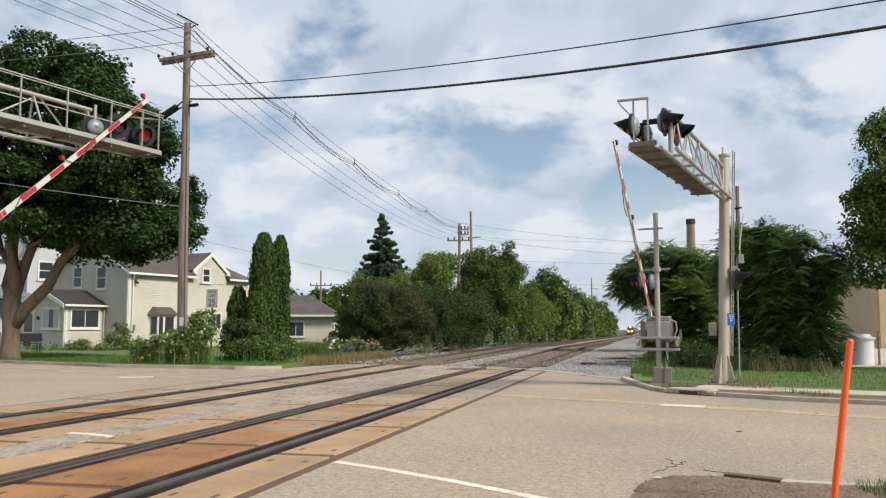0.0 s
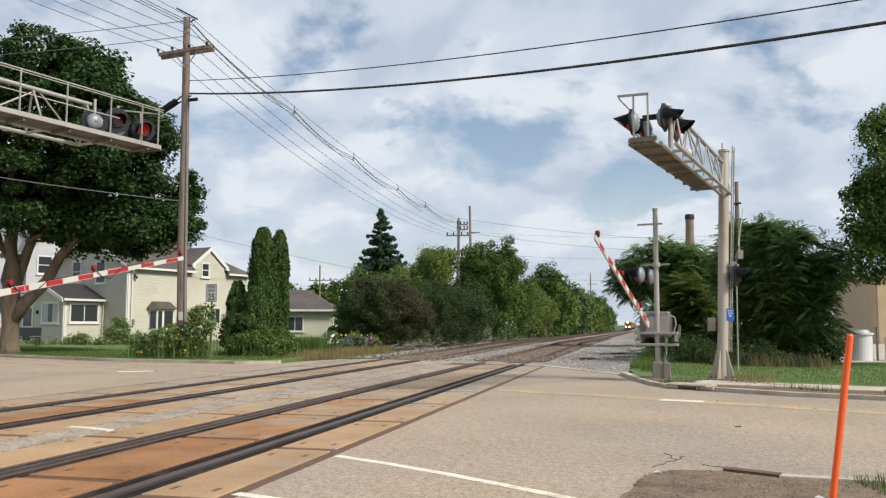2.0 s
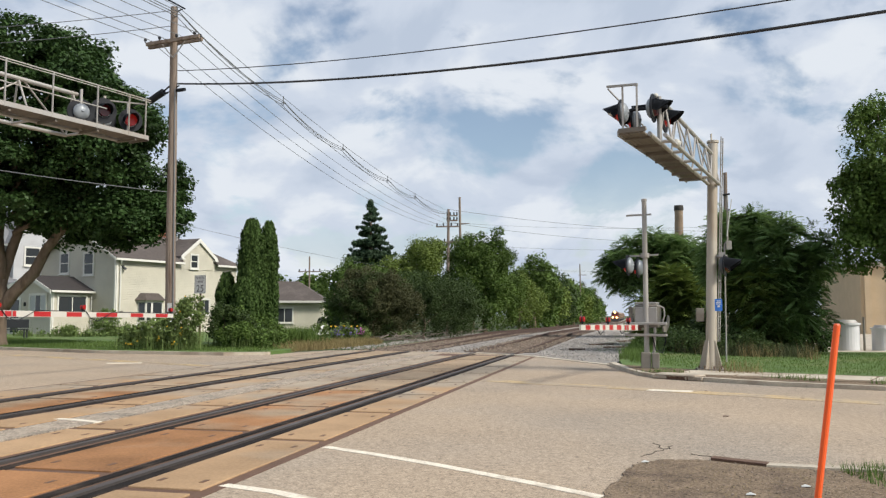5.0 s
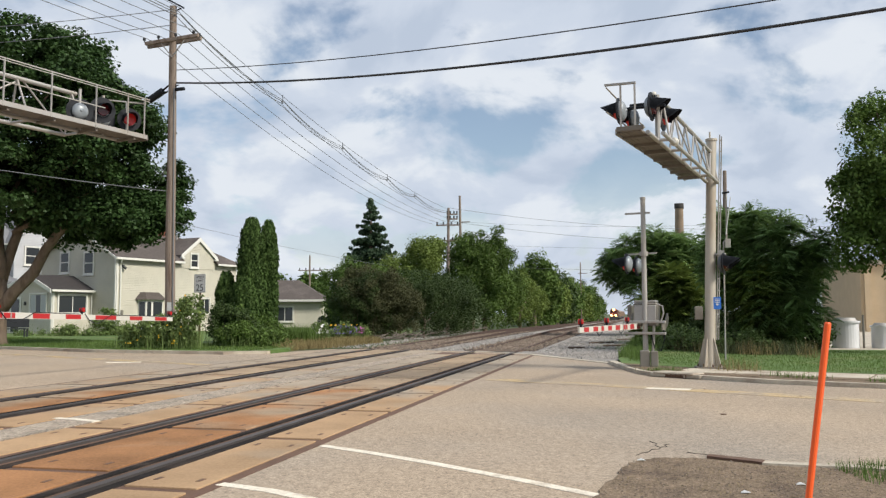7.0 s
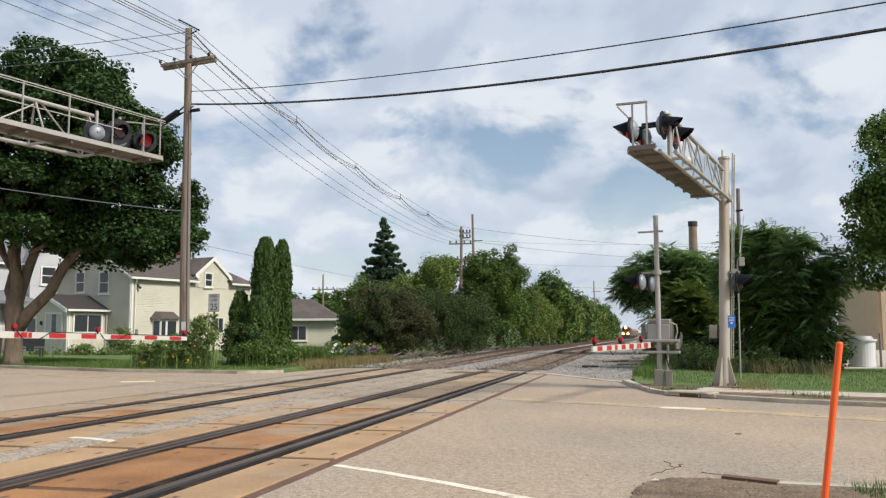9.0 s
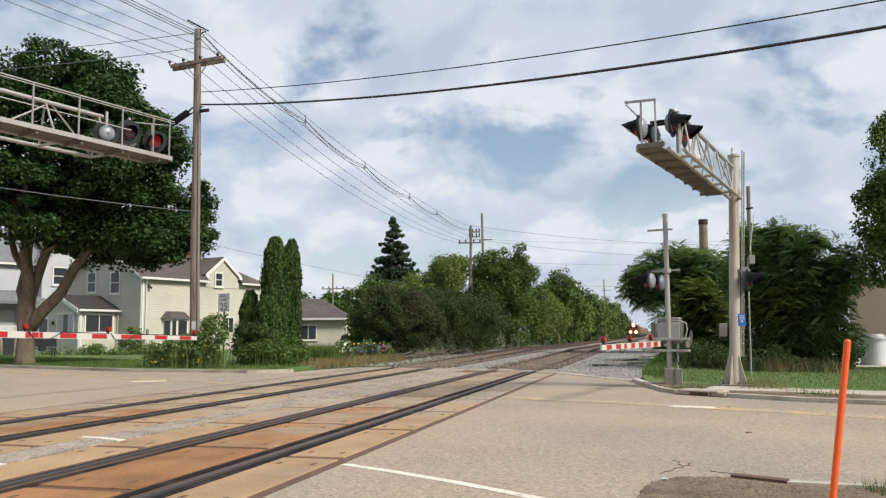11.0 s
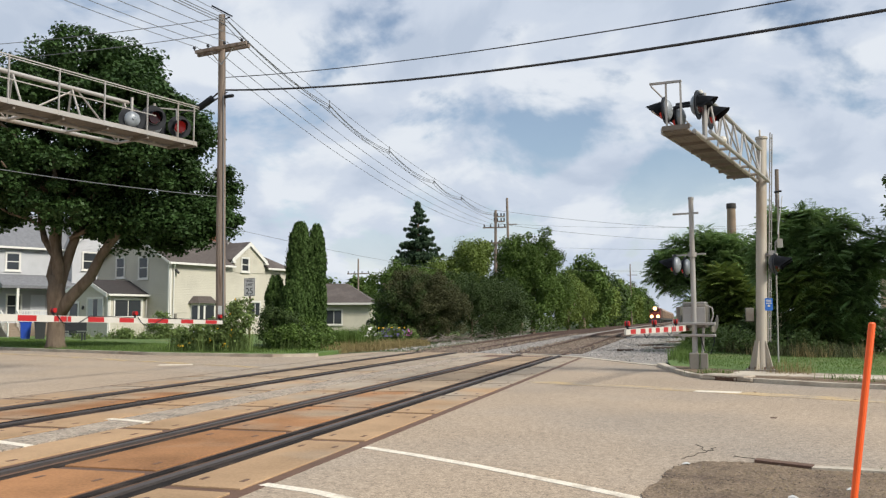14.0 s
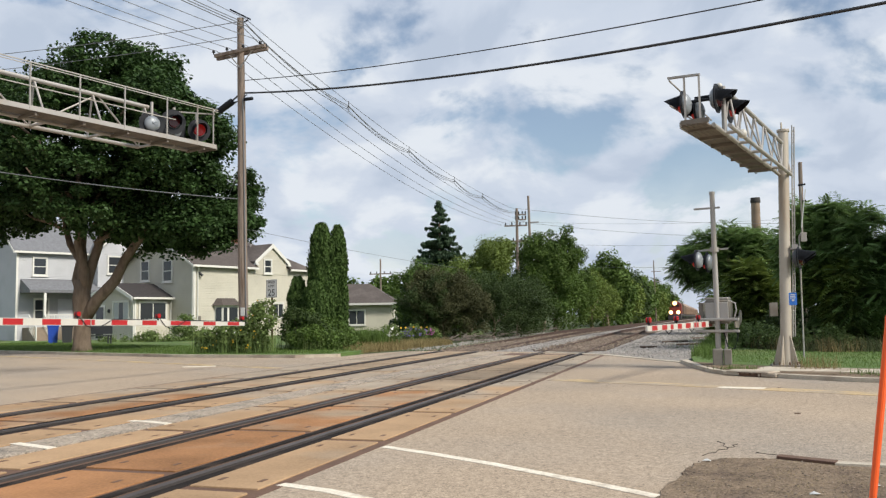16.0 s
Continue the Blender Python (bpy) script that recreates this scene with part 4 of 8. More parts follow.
def build_grass():
    lawn_r = scatter(rng, [(-0.2, 22.6), (1.2, 20.6), (2.9, 19.6), (4.6, 18.9), (9, 17.2), (9, 30), (0.2, 30)], 26000)
    tagged(blades_mesh("grass", np.c_[lawn_r, np.full(len(lawn_r), 0.06)], 0.045, 0.011, M["blade"], rng), "short green grass blades", "grass", kind="stuff")
    lawn_l = scatter(rng, [(-40, 34.4), (-27.3, 29.1), (-18, 25.8), (-12.2, 25.6), (-12.2, 28.5), (-20, 32), (-40, 42)], 30000)
    tagged(blades_mesh("grass", np.c_[lawn_l, np.full(len(lawn_l), 0.10)], 0.10, 0.018, M["blade"], rng), "short green lawn grass", "grass", kind="stuff")
    seam = np.array([(0.2 + t * 7 + rng.normal() * 0.12, 18.6 - t * 3.3 + 0.45 * math.sin(9 * t) + rng.normal() * 0.12) for t in rng.uniform(0, 1, 1500) if noise.noise((t * 9, 0, 3)) > 0.05])
    tagged(blades_mesh("weeds", np.c_[seam, np.full(len(seam), 0.08)], 0.12, 0.012, M["blade"], rng, 0.7), "small weeds in the sidewalk joints", "weeds", kind="stuff")
    foot_w = np.array([(2.15 + rng.normal() * 0.25, 18.9 + rng.normal() * 0.2) for _ in range(170)])
    tagged(blades_mesh("weeds", np.c_[foot_w, np.full(len(foot_w), 0.06)], 0.34, 0.010, M["straw"], rng, 0.4), "tall dry weed stalks by the mast", "weeds", kind="stuff")
    corner = scatter(rng, [(1.58, 7.72), (2.1, 7.85), (5, 6.8), (5, 5.5), (1.75, 7.0)], 4500)
    tagged(blades_mesh("grass", np.c_[corner, np.full(len(corner), 0.01)], 0.09, 0.008, M["blade"], rng), "tuft of green grass on the dirt", "grass", kind="stuff")
    dry = scatter(rng, [(-12.0, 27.8), (-11.2, 30.4), (-10.9, 36), (-12.5, 40), (-15.5, 34), (-14.2, 29.5)], 9000)
    tagged(blades_mesh("dry_grass", np.c_[dry, np.full(len(dry), 0.0)], 0.30, 0.014, M["straw"], rng, 0.5), "tall dry yellow grass beside the track", "grass", kind="stuff")
    edge = scatter(rng, [(-0.5, 24.5), (0.4, 22), (0.8, 30), (1.0, 45), (0.1, 45)], 5000)
    tagged(blades_mesh("grass", np.c_[edge, np.full(len(edge), 0.02)], 0.30, 0.018, M["blade"], rng, 0.5), "ragged grass along the ballast", "grass", kind="stuff")
    tall = scatter(rng, [(1.0, 30), (2.2, 27), (4.6, 25.8), (5.4, 27.5), (4, 31), (1.2, 36)], 16000)
    tall = np.array([p for p in tall if noise.noise((p[0] * 1.6, p[1] * 1.6, 0)) > rng.uniform(-0.25, 0.5)])
    tagged(blades_mesh("tall_weeds", np.c_[tall, np.full(len(tall), 0.05)], 0.40, 0.02, M["weed"], rng, 0.6), "tall dull green weeds in front of the trees", "weeds", kind="stuff")
    dry2 = scatter(rng, [(0.6, 33), (1.4, 28), (4.8, 24.8), (5.2, 26), (2, 31)], 4500)
    dry2 = np.array([p for p in dry2 if noise.noise((p[0] * 1.3, p[1] * 1.3, 5)) > rng.uniform(0.0, 0.6)])
    tagged(blades_mesh("dry_grass", np.c_[dry2, np.full(len(dry2), 0.05)], 0.5, 0.012, M["straw"], rng, 0.4), "dry grass stalks among the weeds", "grass", kind="stuff")


build_ground()
build_road()
build_markings()
build_crossing()
build_rails()
build_ballast()
build_verges()
build_road_wear()
build_grass()

# ---------------------------------------------------------------- crossing signals
ROAD_V = Vector((0.25, 0.968, 0)).normalized()     # across the road
ROAD_U = Vector((0.968, -0.25, 0)).normalized()    # along the road, towards the camera's side


def flasher(parent, at, facing, visor=0.34, back="dome", glow=True, radius=0.27):
    """A round flashing light unit: black target disc, deep hood, red lens, silver housing behind."""
    f = Vector(facing).normalized()
    q = f.to_track_quat("Y", "Z").to_matrix().to_4x4()
    m = Matrix.Translation(at) @ q
    bm = bmesh.new()
    tube(bm, m @ Vector((0, -0.02, 0)), m @ Vector((0, 0.0, 0)), radius, seg=32)
    disc = part("target_disc", bm, M["black"], parent)
    bm = bmesh.new()
    tube(bm, m @ Vector((0, 0.0, 0)), m @ Vector((0, 0.065, 0)), 0.15, 0.14, seg=20)
    part("lens", bm, M["lens"] if glow else M["lens_off"], disc, "red lens" if glow else "dark red lens")
    bm = bmesh.new()
    n = 14
    rows = []
    for d in (0.0, 0.25, 0.5, 0.75, 1.0):
        row = []
        for i in range(n + 1):
            a = math.pi * (-0.10 + 1.20 * i / n)
            reach = visor * d * (0.35 + 0.65 * max(0.0, math.sin(a)) ** 0.8)
            rr = 0.175 - 0.02 * d
            row.append(bm.verts.new(m @ Vector((rr * math.cos(a), reach, rr * math.sin(a) - 0.05 * d))))
        rows.append(row)
    for a, b in zip(rows, rows[1:]):
        for i in range(n):
            bm.faces.new((a[i], a[i + 1], b[i + 1], b[i]))
    bmesh.ops.solidify(bm, geom=bm.faces[:], thickness=0.006)
    part("hood", bm, M["black"], disc, smooth=True)
    bm = bmesh.new()
    ball(bm, m @ Vector((0, -0.045, 0)), 0.185, 1, 0.50, 1, q.to_3x3(), 3)
    tube(bm, m @ Vector((0, -0.145, 0)), m @ Vector((0, -0.10, 0)), 0.03, seg=10)
    part("housing", bm, M[back], disc, "silver domed housing" if back == "dome" else "dull grey housing", smooth=True)
    return disc


def build_cantilever(name, foot, z_floor, length, outer, walk_side, label, mast_r=0.14, mast_top=5.75, lean=(0, 0), spread=(0.34, 0.30, 0.93), deck=0.62, reach=0.87, slim=0.9):
    """Mast with an arm of welded tubes over the road: two lower chords, one upper, web bars, walkway and end railing.
    outer: direction of the arm; walk_side: direction from the truss to the walkway."""
    th = thing(name, label, "signal cantilever")
    foot, o, w = Vector(foot), Vector(outer).normalized(), Vector(walk_side).normalized()
    top = foot + Vector((lean[0], lean[1], mast_top))
    bm = bmesh.new()
    tube(bm, foot + Z * 0.05, top, mast_r, mast_r * 0.94, seg=24)
    part("mast", bm, M["mast"], th, smooth=False)
    bm = bmesh.new()
    tube(bm, top, top + Z * 0.05, mast_r * 1.12, seg=24)
    tube(bm, top + Vector((-0.03, 0, 0.05)), top + Vector((-0.03, 0, 0.22)), 0.02, seg=8)
    part("mast_cap", bm, M["mast"], th)
    bm = bmesh.new()
    box(bm, foot + Z * 0.09, (0.62, 0.62, 0.04), bevel=0.006)
    box(bm, foot + Z * 0.03, (0.7, 0.7, 0.08), bevel=0.01)
    part("base_plate", bm, M["plank"], th)
    for k in range(4):
        a = math.pi / 4 + k * math.pi / 2 + 0.25
        d = Vector((math.cos(a), math.sin(a), 0))
        bm = bmesh.new()
        mm = Matrix.Translation(foot + Z * 0.11) @ Matrix.Rotation(a, 4, "Z")
        extrude(bm, [(mast_r - 0.02, 0), (mast_r + 0.16, 0), (mast_r + 0.14, 0.06), (mast_r, 0.62), (mast_r - 0.02, 0.62)], 0.02, mm)
        part("gusset", bm, M["mast"], th)
    for k in range(8):
        a = k * math.pi / 4 + 0.2
        bm = bmesh.new()
        tube(bm, foot + Vector((0.26 * math.cos(a), 0.26 * math.sin(a), 0.1)), foot + Vector((0.26 * math.cos(a), 0.26 * math.sin(a), 0.17)), 0.02, seg=6)
        part("anchor_bolt", bm, M["iron"], th)
    # truss
    base = foot + Vector((lean[0], lean[1], 0)) * (z_floor / mast_top)
    c1 = base + Z * z_floor - w * spread[0]          # lower chord, side away from the walkway
    c2 = base + Z * z_floor + w * spread[1]          # lower chord under the walkway
    ct = base + Z * (z_floor + spread[2])            # upper chord
    for p, r, nm, ln in ((c1, 0.05, "lower_chord", length * reach), (c2, 0.05, "lower_chord", length), (ct, 0.055, "upper_chord", length * 0.87)):
        bm = bmesh.new()
        tube(bm, p - o * 0.05, p + o * ln, r * slim, seg=12)
        part(nm, bm, M["galv"], th, smooth=False)
    n = 5
    for i in range(n + 1):
        s = length * 0.87 * i / n
        bm = bmesh.new()
        tube(bm, c1 + o * s, c2 + o * s, 0.032, seg=8)
        part("cross_bar", bm, M["galv"], th)
        for c in (c1, c2):
            bm = bmesh.new()
            tube(bm, c + o * s, ct + o * max(0.0, s - 0.12), (0.026 if i else 0.045) * slim, seg=8)
            part("web_post", bm, M["galv"], th)
        if i < n:
            s2 = length * 0.87 * (i + 1) / n
            bm = bmesh.new()
            a, b = (c1, ct) if i % 2 else (ct, c1)
            tube(bm, a + o * s, b + o * s2, 0.022 * slim, seg=8)
            part("web_diagonal", bm, M["galv"], th)
    # walkway of planks on brackets
    k = 5
    for j in range(k):
        bm = bmesh.new()
        p = c2 + w * (0.08 + deck / 5.4 * j) + Z * 0.05
        mm = Matrix(((o.x, w.x, 0), (o.y, w.y, 0), (0, 0, 1)))
        box(bm, p + o * (length / 2 + 0.15), (length + 0.2, deck / 6.4, 0.03), mm)
        part("walkway_plank", bm, M["plank"], th)
    m_edge = Matrix(((o.x, w.x, 0), (o.y, w.y, 0), (0, 0, 1)))
    for j in range(1, 8):
        s = 0.3 + (length - 0.4) * j / 7
        bm = bmesh.new()
        box(bm, c2 + w * deck * 0.47 + o * s - Z * 0.03, (0.05, deck, 0.06), m_edge)
        part("walkway_bracket", bm, M["plank"], th)
    bm = bmesh.new()
    box(bm, c2 + w * (deck + 0.02) + o * (length / 2 + 0.15) + Z * 0.06, (length + 0.2, 0.02, 0.10), m_edge)
    part("toe_board", bm, M["galv"], th)
    bm = bmesh.new()
    box(bm, c2 + w * deck * 0.5 + o * (length + 0.27) + Z * 0.03, (0.04, deck, 0.08), m_edge)
    part("end_beam", bm, M["plank"], th)
    return th, c1, c2, ct, o, w


def build_right_cantilever():
    th, c1, c2, ct, o, w = build_cantilever("signal_cantilever", (1.63, 19.75, 0.0), 4.30, 5.55, (-0.255, -0.967, 0.022), (-0.967, 0.255, 0),
                                            "grey tubular steel signal cantilever with walkway and flashing lights", lean=(0.20, 0.42), mast_top=5.28, mast_r=0.12, spread=(0.14, 0.08, 0.72), deck=0.47, reach=0.965, slim=0.78)
    tip = c2 + o * 5.60 + w * 0.23
    # end railing
    for a in (-0.03, 0.22):
        bm = bmesh.new()
        bar(bm, tip + w * a, tip + w * a + Z * 0.87, 0.035)
        part("railing_post", bm, M["galv"], th)
    bm = bmesh.new()
    bar(bm, tip - w * 0.05 + Z * 0.88, tip + w * 0.50 + Z * 0.90, 0.05, 0.035)
    part("handrail", bm, M["galv"], th)
    for z in (0.42, 0.86):
        bm = bmesh.new()
        bar(bm, tip + w * 0.48 + Z * z, tip + w * 0.30 - o * (2.2 if z < 0.6 else 2.0) + Z * (z - (0.08 if z < 0.6 else 0.3)), 0.02)
        part("handrail", bm, M["galv"], th)
    for s in (0.75, 1.5, 2.4, 3.4):
        bm = bmesh.new()
        bar(bm, tip + w * 0.25 - o * s, tip + w * 0.25 - o * s + Z * 0.5, 0.02)
        part("railing_post", bm, M["galv"], th)
    # lamp carriers
    hang = c2 + o * 4.8
    bm = bmesh.new()
    tube(bm, hang, hang + Z * 0.84, 0.045)
    part("lamp_stem", bm, M["galv"], th)
    for z, y in ((0.70, 0.0), (0.58, 0.25)):
        bm = bmesh.new()
        tube(bm, hang + Z * z + w * 0.5 + o * y, hang + Z * z - w * 0.2 + o * y, 0.028)
        part("lamp_arm", bm, M["black"], th)
    bm = bmesh.new()
    ball(bm, hang + Z * 0.86 + w * 0.06, 0.055)
    part("junction_ball", bm, M["white"], th, "white round cap", smooth=True)
    bm = bmesh.new()
    ball(bm, c1 + o * 4.45 + Z * 0.03, 0.085)
    part("junction_ball", bm, M["white"], th, "white round cap", smooth=True)
    flasher(th, hang + w * 0.58 + Z * 0.50 + o * 0.45, -ROAD_U, radius=0.24)
    flasher(th, hang + w * 0.46 + Z * 0.44 + o * 0.05, -ROAD_U, radius=0.24)
    flasher(th, hang + w * 0.06 + Z * 0.60 + o * 0.15, ROAD_U, glow=False, radius=0.26)
    flasher(th, hang - w * 0.04 + Z * 0.50 - o * 0.30, ROAD_U, radius=0.26)
    # ladder and low lamps on the mast
    foot = Vector((1.63, 19.75, 0.0))
    lad = foot + Vector((0.165, 0.06, 0))
    for dx in (0.0, 0.06):
        bm = bmesh.new()
        bar(bm, lad + Vector((dx, 0.2 * (dx > 0), 0.7)), lad + Vector((dx + 0.24, 0.5 + 0.2 * (dx > 0), 5.45)), 0.022)
        part("ladder_rail", bm, M["galv"], th)
    for k in range(17):
        t = 0.06 + k / 18
        a = lad + Vector((0.24 * t, 0.55 * t, 0.7 + 4.9 * t))
        bm = bmesh.new()
        bar(bm, a, a + Vector((0.06, 0.2, 0)), 0.014)
        part("ladder_rung", bm, M["galv"], th)
    bm = bmesh.new()
    tube(bm, foot + Vector((0.1, 0.2, 2.62)), foot + Vector((0.42, 0.1, 2.62)), 0.03)
    box(bm, foot + Vector((0.3, 0.12, 2.66)), (0.12, 0.1, 0.1))
    part("lamp_arm", bm, M["galv"], th)
    flasher(th, foot + Vector((0.36, 0.0, 2.42)), ROAD_U, visor=0.36, back="dome_dark", glow=False, radius=0.23)
    flasher(th, foot + Vector((0.42, 0.45, 2.40)), ROAD_U, visor=0.36, back="dome_dark", glow=False, radius=0.23)
    bm = bmesh.new()
    box(bm, foot + Vector((0.185, -0.13, 1.52)), (0.16, 0.012, 0.27))
    sign = part("notice_plate", bm, M["blue"], th, "small blue notice plate")
    for k, (z, wd) in enumerate(((0.09, 0.11), (0.055, 0.1), (0.02, 0.11), (-0.03, 0.05))):
        bm = bmesh.new()
        box(bm, foot + Vector((0.185, -0.138, 1.52 + z)), (wd, 0.004, 0.016 if k < 3 else 0.04))
        part("print_bar", bm, M["sign_white"], sign)
    bm = bmesh.new()
    box(bm, foot + Vector((-0.2, 0.1, 1.3)), (0.17, 0.14, 0.3), bevel=0.01)
    part("junction_box", bm, M["box"], th)


def build_left_cantilever():
    o = Vector((0.25, 0.968, 0))
    w = Vector((0.968, -0.25, 0))
    tip_edge = Vector((-11.32, 17.85, 0))
    length = 8.0
    foot = tip_edge - w * 0.94 - o * (length + 0.27)
    th, c1, c2, ct, o, w = build_cantilever("signal_cantilever", (foot.x, foot.y, 0.03), 5.45, length, o, w,
                                            "grey tubular steel signal cantilever with flashing lights over the far lane", mast_top=6.9)
    tip = c2 + o * (length + 0.2)
    for s in (0.05, 0.55, 1.45, 2.6, 3.7, 4.8, 5.9, 7.0):
        bm = bmesh.new()
        bar(bm, tip + w * 0.64 - o * s, tip + w * 0.64 - o * s + Z * 0.98, 0.026)
        part("railing_post", bm, M["galv"], th)
    for z, t in ((0.98, 0.022), (0.93, 0.016), (0.5, 0.02)):
        bm = bmesh.new()
        bar(bm, tip + w * 0.64 + o * (0.1 if z > 0.6 else -1.2) + Z * z, tip + w * 0.64 - o * 7.4 + Z * z, t)
        part("handrail", bm, M["galv"], th)
    bm = bmesh.new()
    bar(bm, tip + w * 0.64 + Z * 0.86, tip - w * 0.1 - o * 0.6 + Z * 0.92, 0.03)
    part("handrail", bm, M["galv"], th)
    for s in (0.1, 0.80, 1.45):
        bm = bmesh.new()
        tube(bm, tip - o * s + w * 0.1, tip - o * s + w * 0.1 + Z * 0.95, 0.035)
        part("lamp_stem", bm, M["galv"], th)
    flasher(th, tip - o * 0.06 + w * 0.15 + Z * 0.52, Vector((0.72, -0.69, 0.0)), visor=0.40, radius=0.28)
    flasher(th, tip - o * 0.87 + w * 0.17 + Z * 0.58, Vector((0.80, -0.60, 0)), visor=0.34, glow=False, radius=0.30)
    flasher(th, tip - o * 0.52 - w * 0.25 + Z * 0.48, Vector((-0.80, 0.60, 0)), radius=0.30)
    flasher(th, tip - o * 1.45 + w * 0.10 + Z * 0.43, Vector((-0.80, 0.60, 0)), radius=0.30)


def gate_arm(th, length, reds, lights, thick=(0.125, 0.035)):
    """A white arm along +x of its own space with red sheeting panels on it, its pivot at the origin."""
    arm = new("gate_arm")
    arm.parent = th
    tagged(arm, "red and white striped gate arm")

    def depth(x):
        return thick[0] * (1.12 - 0.34 * x / length)

    cuts = [0.0, length * 0.36, length]
    for a, b in zip(cuts, cuts[1:]):
        bm = bmesh.new()
        v = [bm.verts.new((x, y, z)) for x in (a, b) for y, z in ((-thick[1] / 2, -depth(x) / 2), (thick[1] / 2, -depth(x) / 2), (thick[1] / 2, depth(x) / 2), (-thick[1] / 2, depth(x) / 2))]
        for f in ((0, 1, 2, 3), (7, 6, 5, 4), (0, 4, 5, 1), (1, 5, 6, 2), (2, 6, 7, 3), (3, 7, 4, 0)):
            bm.faces.new([v[i] for i in f])
        bmesh.ops.recalc_face_normals(bm, faces=bm.faces)
        part("arm_tube", bm, M["white"], arm, "white arm tube")
    for a, b in reds:
        bm = bmesh.new()
        box(bm, ((a + b) / 2, 0, 0), (b - a, thick[1] + 0.006, depth((a + b) / 2) * 0.84))
        part("red_panel", bm, M["red"], arm, "red sheeting panel")
    for a in (length * 0.36, length * 0.36 + 0.2):
        bm = bmesh.new()
        box(bm, (a, 0, 0), (0.03, thick[1] + 0.02, depth(a) + 0.01), bevel=0.003)
        part("splice_band", bm, M["galv"], arm)
    for px in lights:
        z = depth(px) / 2
        bm = bmesh.new()
        tube(bm, (px, 0, z - 0.01), (px, 0, z + 0.045), 0.02, seg=10)
        box(bm, (px, 0, z + 0.045), (0.07, 0.07, 0.02))
        lt = part("arm_light", bm, M["black"], arm, "red arm light")
        bm = bmesh.new()
        tube(bm, (px, -0.04, z + 0.1), (px, 0.04, z + 0.1), 0.048, seg=14)
        part("lens", bm, M["lens"], lt)
        bm = bmesh.new()
        tube(bm, (px, -0.012, z + 0.1), (px, 0.012, z + 0.1), 0.054, seg=14)
        part("lens_ring", bm, M["black"], lt)
    for a, b in zip(lights[:-1], lights[1:]):
        bm = bmesh.new()
        lo, hi = min(a, b), max(a, b)
        q = hi - 0.3 * (hi - lo)
        polytube(bm, [(lo + 0.05, -0.03, depth(lo) / 2 + 0.02), (lo + 0.2, -0.04, -0.07), (lo + 0.45, -0.04, -0.14), (lo + 0.75, -0.04, -0.02), (lo + 0.95, -0.03, depth(lo) / 2 + 0.008),
                      (q, -0.01, depth(q) / 2 + 0.008), (hi, -0.01, depth(hi) / 2 + 0.008)] if hi == lights[0] or hi - lo < 3 else
                 [(lo, -0.01, depth(lo) / 2 + 0.008), (q, -0.01, depth(q) / 2 + 0.008), (hi, -0.01, depth(hi) / 2 + 0.008)], 0.009, 5)
        part("cable", bm, M["black"], arm)
    return arm


